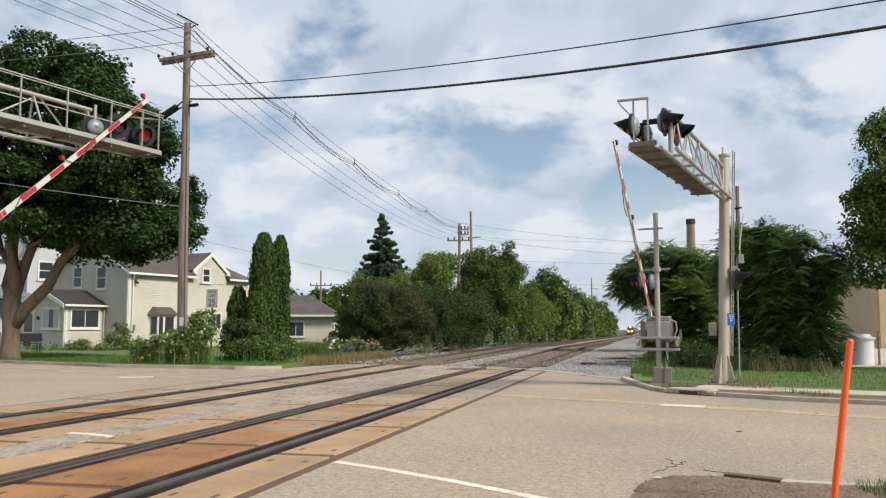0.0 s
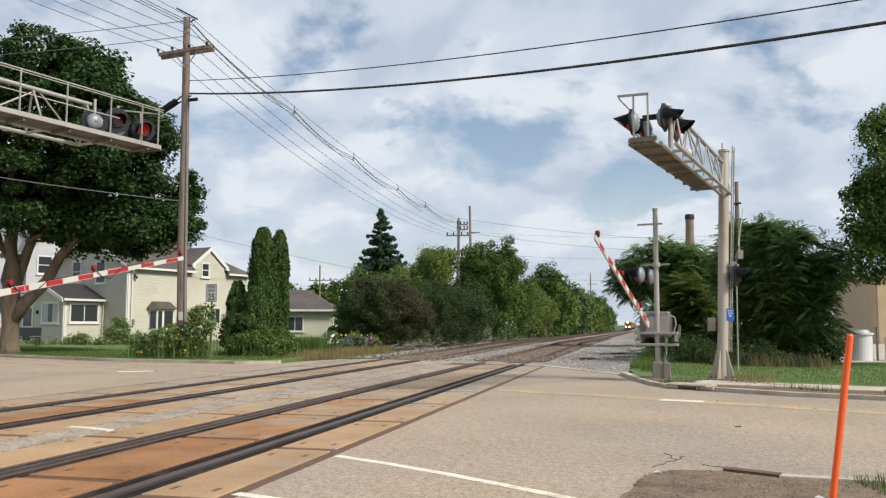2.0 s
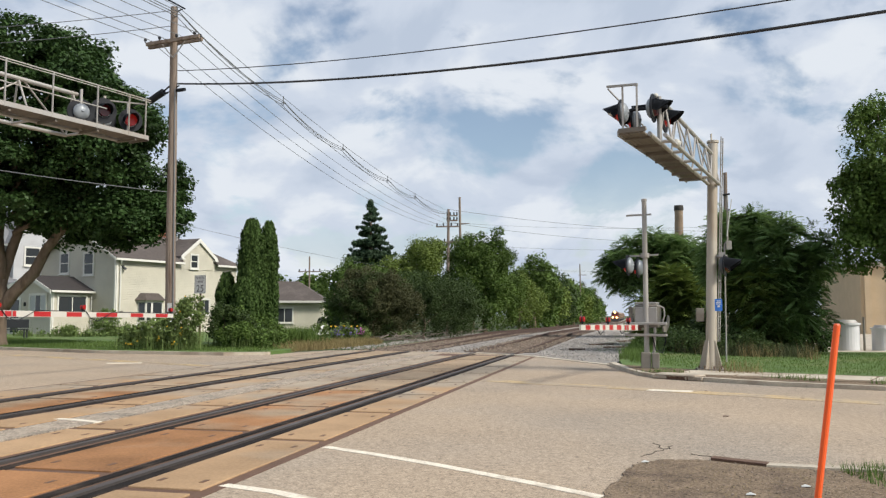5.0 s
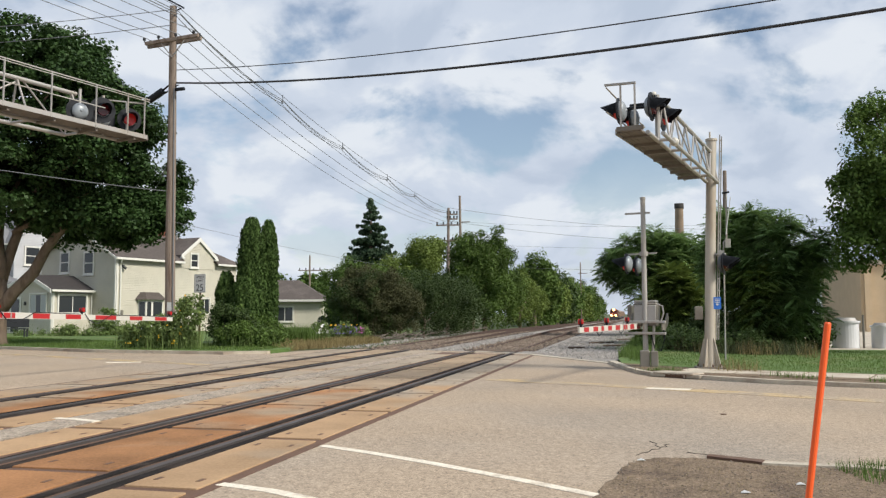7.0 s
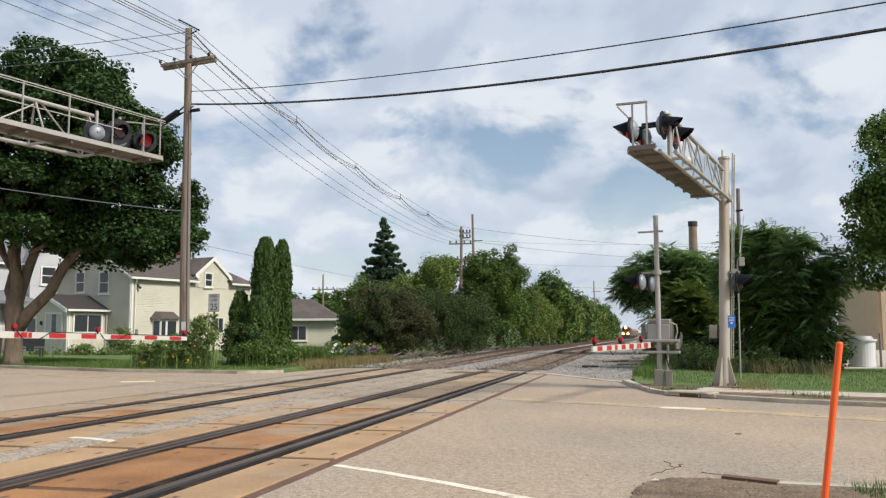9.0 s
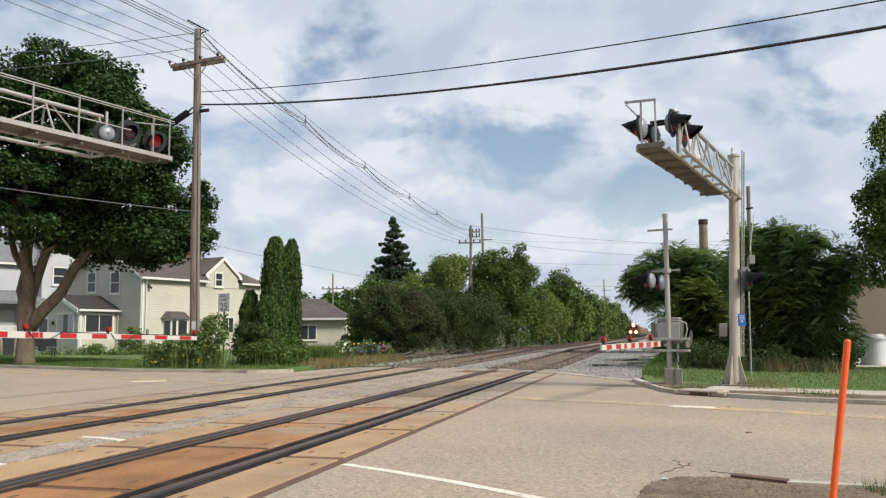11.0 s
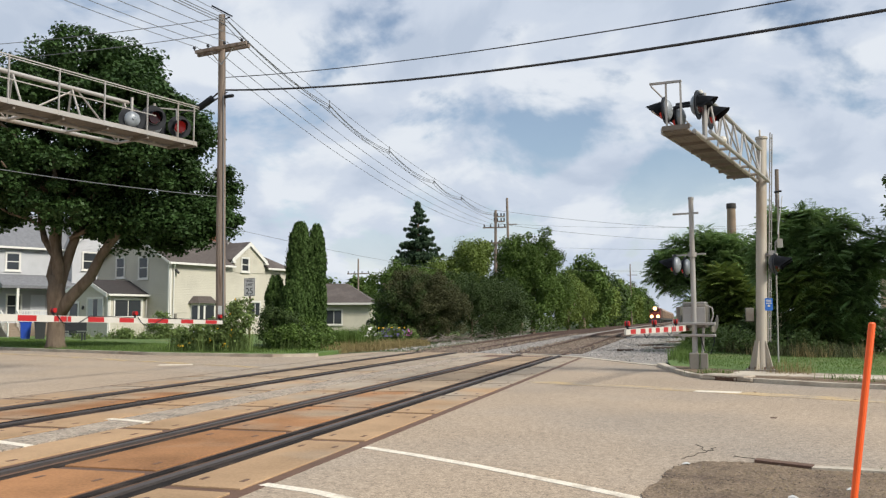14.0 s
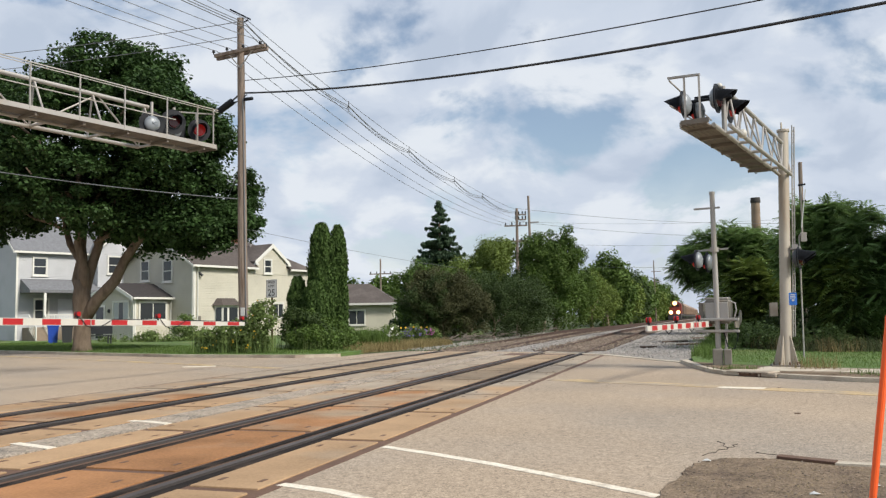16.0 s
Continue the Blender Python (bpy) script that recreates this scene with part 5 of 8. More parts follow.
def build_gate(name, foot, pivot, direction, length, label, reds, lights):
    """Post with mechanism box, arm supports, counterweights, and the arm that swings."""
    th = thing(name, label, "crossing gate")
    foot, pivot, d = Vector(foot), Vector(pivot), Vector(direction).normalized()
    e = d.cross(Z).normalized()
    bm = bmesh.new()
    tube(bm, foot, foot + Z * 3.95, 0.062, 0.055, seg=18)
    part("post", bm, M["galv"], th)
    bm = bmesh.new()
    tube(bm, foot + Z * 3.93, foot + Z * 3.99, 0.064, seg=18)
    part("post_cap", bm, M["galv"], th)
    bm = bmesh.new()
    box(bm, foot + Z * 0.02, (0.55, 0.55, 0.06), bevel=0.02)
    part("base_plate", bm, M["concrete"], th)
    bm = bmesh.new()
    box(bm, foot + Vector((-0.02, -0.05, 0.24)), (0.22, 0.22, 0.42), bevel=0.02)
    box(bm, foot + Vector((0.19, -0.06, 0.25)), (0.17, 0.24, 0.38), bevel=0.02)
    part("junction_box", bm, M["box"], th)
    bm = bmesh.new()
    tube(bm, foot + Vector((0.16, 0.02, 0.4)), foot + Vector((0.2, 0.02, 1.1)), 0.03, seg=8)
    part("conduit", bm, M["galv"], th)
    # mechanism
    m = Matrix(((e.x, d.x, 0), (e.y, d.y, 0), (0, 0, 1)))
    c = Vector((foot.x, foot.y, pivot.z))
    bm = bmesh.new()
    box(bm, c + d * -0.22 + Z * 0.27, (0.54, 0.40, 0.54), m, 0.03)
    part("mechanism_case", bm, M["box"], th)
    bm = bmesh.new()
    box(bm, c + d * -0.24 + e * 0.02 + Z * 0.57, (0.5, 0.34, 0.05), m, 0.01)
    part("case_lid", bm, M["galv"], th)
    for s_ in (-0.15, 0.15):
        bm = bmesh.new()
        box(bm, c + d * 0.0 + e * s_ + Z * 0.3, (0.2, 0.04, 0.36), m, 0.01)
        part("case_door", bm, M["galv"], th)
    bm = bmesh.new()
    polytube(bm, [c - e * 0.36 + Z * 0.1, c - e * 0.42 + Z * 0.3, c - e * 0.40 + Z * 0.46, c - e * 0.30 + Z * 0.5], 0.018, 6)
    part("guard_loop", bm, M["galv"], th)
    for z in (0.10, -0.16):
        bm = bmesh.new()
        box(bm, c + Z * z + d * 0.05, (0.95, 0.10, 0.06), m, 0.01)
        part("support_bar", bm, M["galv"], th)
    for s in (-1, 1):
        bm = bmesh.new()
        mm = Matrix.Translation(c + e * (0.40 * s) + Z * 0.0) @ m.to_4x4() @ Matrix.Rotation(math.pi / 2, 4, "Z")
        extrude(bm, [(-0.5, 0.05), (-0.15, -0.10), (0.2, -0.08), (0.22, 0.05), (-0.1, 0.06), (-0.48, 0.30), (-0.58, 0.22)], 0.03, mm)
        part("side_arm", bm, M["box"], th)
    bm = bmesh.new()
    box(bm, c - d * 0.55 + e * 0.45 + Z * 0.28, (0.09, 0.30, 0.42), m, 0.01)
    part("counterweight", bm, M["box"], th)
    bm = bmesh.new()
    polytube(bm, [c + Vector((0.12, -0.1, -0.15)), c + Vector((0.2, -0.12, -0.5)), c + Vector((0.34, -0.1, -0.56)), c + Vector((0.42, -0.1, -0.3)), c + Vector((0.40, -0.1, 0.0))], 0.014, 6)
    part("cable", bm, M["black"], th)
    # cross arms and lamps
    bm = bmesh.new()
    bar(bm, foot + Z * 3.62 - ROAD_U * 0.42, foot + Z * 3.62 + ROAD_U * 0.16, 0.05, 0.04)
    part("cross_arm", bm, M["galv"], th)
    bm = bmesh.new()
    bar(bm, foot + Z * 2.66 - ROAD_U * 0.45, foot + Z * 2.68 + ROAD_U * 0.30, 0.04)
    tube(bm, foot + Z * 2.62, foot + Z * 2.72, 0.1, seg=14)
    part("lamp_arm", bm, M["galv"], th)
    flasher(th, foot + Z * 2.44 - ROAD_U * 0.36 - ROAD_V * 0.18, -ROAD_U, visor=0.36, radius=0.24)
    flasher(th, foot + Z * 2.42 - ROAD_U * 0.30 + ROAD_V * 0.5, -ROAD_U, visor=0.36, radius=0.24)
    arm = gate_arm(th, length, reds, lights)
    return th, arm


PIVOT_R, DIR_R, LEN_R = Vector((0.22, 20.7, 1.0)), Vector((-0.2124, -0.9772, 0)), 5.56
PIVOT_L, DIR_L, LEN_L = Vector((-11.81, 10.55, 1.35)), Vector((0.0387, 0.99925, 0)), 8.83
build_right_cantilever()
build_left_cantilever()
gate_r, arm_r = build_gate("crossing_gate", (0.25, 19.95, 0.0), PIVOT_R, DIR_R, LEN_R, "grey crossing gate post with mechanism and striped arm",
                           [(0.48, 0.81), (1.13, 1.51), (1.79, 2.17), (2.48, 2.87), (3.19, 3.50), (3.83, 4.03), (4.28, 4.62), (4.94, 5.27)], (5.41, 3.53, 1.71))
gate_l, arm_l = build_gate("crossing_gate", (-11.75, 10.2, 0.0), PIVOT_L, DIR_L, LEN_L, "crossing gate with long red and white striped arm",
                           [(0.38, 0.83), (1.27, 1.71), (2.15, 2.60), (3.04, 3.49), (3.96, 4.43), (4.90, 5.37), (5.85, 6.57), (7.07, 7.56), (8.07, 8.57)], (8.73, 5.43, 3.04))

# ---------------------------------------------------------------- poles and wires


def build_big_pole():
    th = thing("utility_pole", "tall weathered wooden utility pole with double crossarm", "utility pole")
    b, t = Vector((-16.2, 27.25, 0.05)), Vector((-15.75, 26.2, 12.2))
    bm = bmesh.new()
    polytube(bm, [b, b.lerp(t, 0.3) + Vector((-0.03, 0, 0)), b.lerp(t, 0.65), t], [0.185, 0.17, 0.145, 0.12], 14)
    part("pole", bm, M["pole"], th)
    ax = Vector((0.99, -0.14, 0)).normalized()
    c = t - Z * 1.29
    for s in (-1, 1):
        off = Vector((0.14, 0.99, 0)) * 0.16 * s
        bm = bmesh.new()
        bar(bm, c - ax * (1.12 + 0.08 * s) + off, c + ax * (1.16 - 0.06 * s) + off + Z * 0.04, 0.10, 0.115)
        part("crossarm", bm, M["pole"], th)
    for s in (-1, 1):
        bm = bmesh.new()
        bar(bm, c + ax * 0.5 * s, c - Z * 0.55, 0.03)
        part("arm_brace", bm, M["galv"], th)
    for s in (-1.1, -0.48, 0.26, 1.02):
        for o in (-0.16, 0.16):
            bm = bmesh.new()
            p = c + ax * s + Vector((0.14, 0.99, 0)) * o + Z * 0.06
            tube(bm, p, p + Z * 0.1, 0.02, seg=8)
            tube(bm, p + Z * 0.08, p + Z * 0.17, 0.06, 0.04, seg=10)
            part("insulator", bm, M["black"], th)
    bm = bmesh.new()
    bar(bm, t + Vector((0.42, 0.0, -0.10)), t + Vector((-0.36, -0.1, 0.34)), 0.05)
    bar(bm, t + Vector((0.0, 0, -0.22)), t + Vector((0.32, 0, -0.10)), 0.035)
    part("top_bracket", bm, M["black"], th)
    bm = bmesh.new()
    tube(bm, b.lerp(t, 0.755) - ax * 1.02 - Z * 0.26, b.lerp(t, 0.765) - ax * 0.42 - Z * 0.10, 0.125, seg=12)
    polytube(bm, [b.lerp(t, 0.765) - ax * 0.45 - Z * 0.1, b.lerp(t, 0.77) - ax * 0.2, b.lerp(t, 0.772) + ax * 0.1], 0.03, 6)
    polytube(bm, [b.lerp(t, 0.765) - ax * 0.45 - Z * 0.16, b.lerp(t, 0.765) - ax * 0.15 - Z * 0.12, b.lerp(t, 0.77) + ax * 0.25], 0.02, 6)
    part("splice_case", bm, M["black"], th)
    bm = bmesh.new()
    tube(bm, b.lerp(t, 0.757) + ax * 0.15, b.lerp(t, 0.757) + ax * 0.5, 0.065, seg=10)
    part("cable_clamp", bm, M["black"], th)
    bm = bmesh.new()
    box(bm, b.lerp(t, 0.125) + Vector((0.07, -0.2, 0)), (0.16, 0.02, 0.3))
    part("pole_tag", bm, M["sign_white"], th)
    bm = bmesh.new()
    polytube(bm, [b.lerp(t, 0.02) + Vector((0.16, -0.12, 0)), b.lerp(t, 0.4) + Vector((0.15, -0.11, 0)), b.lerp(t, 0.76) + Vector((0.12, -0.1, 0))], 0.02, 6)
    part("ground_wire", bm, M["wire_grey"], th)
    return c, ax, t


def wire(name, a, b, sag, r, material, label, n=22):
    a, b = Vector(a), Vector(b)
    pts = [a.lerp(b, i / n) - Z * sag * 4 * (i / n) * (1 - i / n) for i in range(n + 1)]
    bm = bmesh.new()
    polytube(bm, pts, r, 5)
    return tagged(part(name, bm, material), label, "overhead wire")


def build_far_pole(base, top, r, arms, label, ax=Vector((1, 0.1, 0)), material="pole", insul=True):
    th = thing("utility_pole", label, "utility pole")
    base, top = Vector(base), Vector(top)
    bm = bmesh.new()
    tube(bm, base, top, r, r * 0.65, seg=10)
    part("pole", bm, M[material], th)
    for z, half, off in arms:
        p = Vector((top.x, top.y, top.z - z)) + ax * off
        bm = bmesh.new()
        bar(bm, p - ax * half, p + ax * half, 0.10, 0.11)
        part("crossarm", bm, M["pole"], th)
        if insul:
            for s in (-0.9, -0.35, 0.35, 0.9):
                bm = bmesh.new()
                tube(bm, p + ax * half * s + Z * 0.06, p + ax * half * s + Z * 0.28, 0.06, seg=6)
                part("insulator", bm, M["black"], th)
    return th


c_arm, ax_arm, top_big = build_big_pole()
FAR_TOP = Vector((-15.0, 67.9, 10.1))
build_far_pole((-15.2, 68.4, -0.2), FAR_TOP, 0.16, [(0.55, 0.45, 0.3), (0.95, 0.45, 0.3), (1.45, 0.95, -0.1), (2.75, 0.95, 0.0)], "wooden utility pole with crossarms beside the railway")
build_far_pole((-18.9, 92.4, -0.4), (-19.1, 92.3, 14.6), 0.2, [(3.0, 0.5, 0.6), (5.4, 0.5, 0.6), (7.8, 0.5, 0.6)], "tall slim pole with side insulators", insul=False)
build_far_pole((-35.7, 88.9, -0.3), (-35.7, 88.9, 7.9), 0.13, [(1.7, 1.3, 0.0)], "distant utility pole beyond the low house")
build_far_pole((-34.0, 92.5, -0.3), (-34.0, 92.5, 6.2), 0.13, [(0.1, 1.8, 0.0)], "distant wooden pole with braced crossarm")
build_far_pole((-10.6, 172, -0.8), (-10.7, 172, 11.6), 0.16, [(2.2, 0.9, 0.4), (4.2, 0.9, 0.4)], "distant slim pole by the railway", insul=False)
# line wires, from behind the camera's left to the far pole
for k, s in enumerate((-1.1, -0.48, 0.26, 1.02)):
    p = c_arm + ax_arm * s + Z * 0.24
    wire("line_wire", p, FAR_TOP + Vector((-1.3 + 0.85 * k, 0, -1.35)), 1.05, 0.012, M["wire_grey"], "thin overhead line wire")
    wire("line_wire", p, p + Vector((-0.8, -42.0, 0.0)), 1.25, 0.012, M["wire_grey"], "thin overhead line wire")
MESSENGER = (Vector((-15.54, 26.2, 12.15)), Vector((-15.15, 67.9, 10.02)), 0.75)


def hung(u, drop=0.0):
    """A place on the straight carrier wire between the poles."""
    return MESSENGER[0].lerp(MESSENGER[1], u) - Z * (MESSENGER[2] * 4 * u * (1 - u) + drop)


wire("carrier_wire", *MESSENGER, 0.012, M["wire_grey"], "straight carrier wire between the poles", 40)
wire("carrier_wire", MESSENGER[0], MESSENGER[0] + Vector((-0.8, -42.0, 0.5)), 0.8, 0.012, M["wire_grey"], "straight carrier wire over the road")
STOPS = (0.0, 0.213, 0.402, 0.60, 0.76, 1.0)
for k, (dx, dz) in enumerate(((0.0, 0.16), (-0.10, 0.30), (0.10, 0.30))):
    pts = []
    for a, b in zip(STOPS, STOPS[1:]):
        for i in range(10):
            f = i / 10
            pts.append(hung(a + (b - a) * f, dz + 0.26 * 4 * f * (1 - f)) + Vector((dx, 0, 0)))
    pts.append(hung(1.0, dz) + Vector((dx, 0, 0)))
    bm = bmesh.new()
    polytube(bm, pts, 0.015, 5)
    tagged(part("line_wire", bm, M["wire_grey"]), "bundled overhead power wire with spacers", "overhead wire")
    wire("line_wire", pts[0], pts[0] + Vector((-0.8 - 2.2 * dx, -42.0, 0.3)), 1.0, 0.016, M["wire_grey"], "bundled overhead power wire")
for u in STOPS[1:-1]:
    q = hung(u)
    bm = bmesh.new()
    bar(bm, q + Z * 0.06, q - Z * 0.36, 0.03)
    for dx, dz in ((-0.10, 0.30), (0.10, 0.30)):
        bar(bm, q - Z * 0.18, q + Vector((dx, 0, -dz)), 0.03)
    tagged(part("wire_spacer", bm, M["wire_grey"]), "small diamond spacer holding the power wires", "wire spacer", group="wire spacers")
# heavy cable and the thinner one above it, over the road towards the camera's right
wire("phone_cable", Vector((-15.82, 26.52, 9.52)), Vector((9.8, 11.46, 5.90)), 0.60, 0.032, M["wire"], "thick black telephone cable over the road", 40)
wire("service_wire", Vector((-15.82, 26.5, 9.98)), Vector((9.8, 11.40, 6.20)), 0.45, 0.015, M["wire"], "thin black service wire over the road", 40)
wire("phone_cable", Vector((-16.1, 26.5, 9.2)), Vector((-34, 36, 9.9)), 0.4, 0.028, M["wire"], "black telephone cable towards the houses")
wire("service_wire", Vector((-16.0, 26.7, 5.65)), Vector((-30, 20.2, 7.9)), 0.25, 0.016, M["wire_grey"], "grey service wire past the tree")
wire("service_wire", Vector((-16.0, 26.7, 6.9)), Vector((-32, 47.5, 5.2)), 0.25, 0.012, M["wire_grey"], "grey service wire to the house")
for z in (-0.12, -0.68):
    wire("service_wire", top_big + Vector((0, 0, z)), Vector((-38, 25, 12.55 + z * 1.25)), 0.35, 0.014, M["wire_grey"], "thin side wire from the pole")
for z, y in ((10.1, 67.9), (9.0, 67.9)):
    wire("line_wire", (-15, y, z), (22, 80, z - 0.8), 1.2, 0.014, M["wire_grey"], "thin wire crossing the railway")
for k in range(3):
    wire("line_wire", (-19.1 + 0.5, 92.3, 11.6 - 2.4 * k), (40, 92, 12.8 - 2.2 * k), 1.6, 0.011, M["wire_grey"], "far thin wire across the sky")
wire("service_wire", (-16.0, 26.6, 4.6), (-19, 92, 6.0), 0.5, 0.008, M["wire_grey"], "thin far wire towards the spruce")

# ---------------------------------------------------------------- small signs and stakes


def text_mesh(body, size, material, parent, m, name="lettering"):
    cu = bpy.data.curves.new(name, "FONT")
    cu.body, cu.size, cu.align_x, cu.align_y, cu.extrude = body, size, "CENTER", "CENTER", 0.002
    tmp = bpy.data.objects.new(name, cu)
    scene.collection.objects.link(tmp)
    bpy.context.view_layer.update()
    me = bpy.data.meshes.new_from_object(tmp.evaluated_get(bpy.context.evaluated_depsgraph_get()))
    bpy.data.objects.remove(tmp)
    me.materials.clear()
    me.materials.append(material)
    ob = new(name, me)
    ob.parent = parent
    ob.matrix_basis = m
    return ob


def build_speed_sign():
    p = Vector((-15.05, 27.2, 0.1))
    th = thing("speed_limit_sign", "white speed limit 25 sign on a dark steel post", "road sign", Matrix.Translation(p) @ Matrix.Rotation(radians(-10), 4, "Z"))
    bm = bmesh.new()
    bar(bm, (0, 0.03, 0), (0, 0.03, 2.5), 0.06, 0.035)
    part("post", bm, M["iron"], th)
    bm = bmesh.new()
    box(bm, (0, 0, 2.29), (0.50, 0.012, 0.65), bevel=0.003)
    face = part("sign_face", bm, M["sign_white"], th)
    for s, c in (((0.46, 0.004, 0.01), (0, -0.008, 2.595)), ((0.46, 0.004, 0.01), (0, -0.008, 1.985)), ((0.01, 0.004, 0.61), (-0.23, -0.008, 2.29)), ((0.01, 0.004, 0.61), (0.23, -0.008, 2.29))):
        bm = bmesh.new()
        box(bm, c, s)
        part("border", bm, M["ink"], face)
    up = Matrix.Rotation(math.pi / 2, 4, "X")
    text_mesh("SPEED", 0.125, M["ink"], face, Matrix.Translation((0, -0.010, 2.51)) @ up)
    text_mesh("LIMIT", 0.125, M["ink"], face, Matrix.Translation((0, -0.010, 2.375)) @ up)
    text_mesh("25", 0.34, M["ink"], face, Matrix.Translation((0, -0.010, 2.13)) @ up)


def build_stake():
    th = thing("marker_stake", "bright orange plastic marker stake leaning in the dirt", "marker stake")
    b, t = Vector((0.742, 4.24, 0.0)), Vector((0.895, 4.15, 1.255))
    bm = bmesh.new()
    bar(bm, b, t, 0.036, 0.024)
    bmesh.ops.bevel(bm, geom=bm.edges[:], offset=0.006, segments=1, affect="EDGES")
    part("stake", bm, M["orange"], th)


build_speed_sign()
build_stake()

# ---------------------------------------------------------------- houses


def frame_matrix(origin, along):
    """Local x along a wall (seen from outside, left to right), y into the house, z up."""
    a = Vector((along[0], along[1], 0)).normalized()
    inw = Vector((-a.y, a.x, 0))
    return Matrix(((a.x, inw.x, 0, origin[0]), (a.y, inw.y, 0, origin[1]), (0, 0, 1, origin[2]), (0, 0, 0, 1)))


def lap_boards(house, m, width, eave, peak=None, x0=0.0, z0=0.05, material=None, board=0.115):
    """Overlapping siding boards on the wall plane y = 0 of m: the lower edge of each stands proud of the one below."""
    bm = bmesh.new()
    z = z0
    top = peak or eave
    while z < top - 0.02:
        h = min(board, top - z)
        a, b = x0, x0 + width
        if z > eave:
            k = (z - eave) / (top - eave) * width / 2
            a, b = a + k, b - k
        if b - a > 0.1:
            v = [bm.verts.new(m @ Vector(p)) for p in ((a, -0.026, z), (b, -0.026, z), (b, -0.004, z + h), (a, -0.004, z + h), (a, 0.0, z), (b, 0.0, z))]
            bm.faces.new((v[0], v[1], v[2], v[3]))
            bm.faces.new((v[4], v[5], v[1], v[0]))
        z += board
    return part("siding", bm, material or M["cream"], house)


def window(house, m, x, z, w, h, panes=2, curtain=False, split="h"):
    """A framed window on the wall whose plane is y = 0 of m, with sill and panes."""
    bm = bmesh.new()
    t = 0.10
    for c, s in (((x, -0.035, z + h / 2 + t / 2), (w + 2 * t, 0.09, t)), ((x, -0.035, z - h / 2 - t / 2), (w + 2 * t, 0.09, t)),
                 ((x - w / 2 - t / 2, -0.035, z), (t, 0.09, h)), ((x + w / 2 + t / 2, -0.035, z), (t, 0.09, h))):
        box(bm, c, s)
    bm.transform(m)
    fr = part("window", bm, M["trim"], house)
    n = panes
    for i in range(n):
        bm = bmesh.new()
        if split == "h":
            box(bm, (x, -0.042, z - h / 2 + h * (i + 0.5) / n), (w - 0.06, 0.02, h / n - 0.06))
        else:
            box(bm, (x - w / 2 + w * (i + 0.5) / n, -0.042, z), (w / n - 0.06, 0.02, h - 0.06))
        bm.transform(m)
        part("pane", bm, M["curtain"] if curtain and i % 2 == 0 else M["glass"], fr)
    bm = bmesh.new()
    box(bm, (x, -0.032, z), (w, 0.02, h))
    bm.transform(m)
    part("sash", bm, M["trim"], fr)
    bm = bmesh.new()
    box(bm, (x, -0.05, z - h / 2 - t - 0.02), (w + 0.34, 0.13, 0.05))
    bm.transform(m)
    part("sill", bm, M["trim"], fr)
    return fr


def gable_block(house, m, w, d, eave, ridge, wall_mat, roof_mat, over=0.35, along_x=False, wall="wall", z0=0.0, hip=0.0, gap=None):
    """A block with a pitched roof on the frame m: width w (x), depth d (y). The ridge runs along y, or along x."""
    bm = bmesh.new()
    if along_x:
        mm = m @ Matrix(((0, 1, 0, 0), (1, 0, 0, 0), (0, 0, 1, 0), (0, 0, 0, 1)))
        ww, dd = d, w
    else:
        mm, ww, dd = m, w, d
    extrude(bm, [(0, z0), (ww, z0), (ww, eave), (ww / 2, ridge - 0.05), (0, eave)], dd, mm)
    if hip:
        for v in bm.verts:
            q = mm.inverted() @ v.co
            if q.y > dd * 0.7 and q.z > eave + 0.1:
                v.co = mm @ Vector((q.x, q.y - hip, q.z))
    part(wall, bm, wall_mat, house)
    slope = (ridge - eave) / (ww / 2)
    if hip:
        bm = bmesh.new()
        zo = eave - slope * over
        v = [bm.verts.new(mm @ Vector(p)) for p in ((-over, dd + over * 0.8, zo + 0.14), (ww + over, dd + over * 0.8, zo + 0.14), (ww / 2, dd + over * 0.8 - hip, ridge + 0.14),
                                                   (-over, dd + over * 0.8, zo), (ww + over, dd + over * 0.8, zo))]
        for f in ((0, 1, 2), (3, 4, 1, 0)):
            bm.faces.new([v[i] for i in f])
        part("roof", bm, roof_mat, house)
    far = dd + over * 0.8
    for s in (0, 1):
        xo = -over if s == 0 else ww + over
        zo = eave - slope * over
        spans = [(-over * 0.8, far, xo)]
        if gap and s == 1:
            spans = [(-over * 0.8, gap[0], xo), (gap[0], gap[1], ww - 0.1), (gap[1], far, xo)]
        for y0, y1, xe in spans:
            bm = bmesh.new()
            ze = ridge - slope * abs(xe - ww / 2)
            extrude(bm, [(xe, ze), (ww / 2, ridge), (ww / 2, ridge + 0.14), (xe, ze + 0.14)], y1 - y0, mm @ Matrix.Translation((0, y0, 0)))
            if hip:
                for v in bm.verts:
                    q = mm.inverted() @ v.co
                    if abs(q.x - ww / 2) < 0.01:
                        v.co = mm @ Vector((q.x, min(q.y, far - hip), q.z))
            part("roof", bm, roof_mat, house)
        bm = bmesh.new()
        pts = [(xo, zo - 0.06), (ww / 2, ridge - 0.06), (ww / 2, ridge + 0.10), (xo, zo + 0.10)]
        extrude(bm, pts, 0.04, mm @ Matrix.Translation((0, -over * 0.8 - 0.05, 0)))
        part("bargeboard", bm, M["trim"], house)
        runs = [(-over * 0.8, dd + over * 0.8)]
        if gap and s == 1:
            runs = [(runs[0][0], gap[0]), (gap[1], runs[0][1])]
        for a, b in runs:
            bm = bmesh.new()
            box(bm, (xo, (a + b) / 2, zo + 0.04), (0.08, b - a, 0.14))
            bm.transform(mm)
            part("gutter", bm, M["trim"], house)


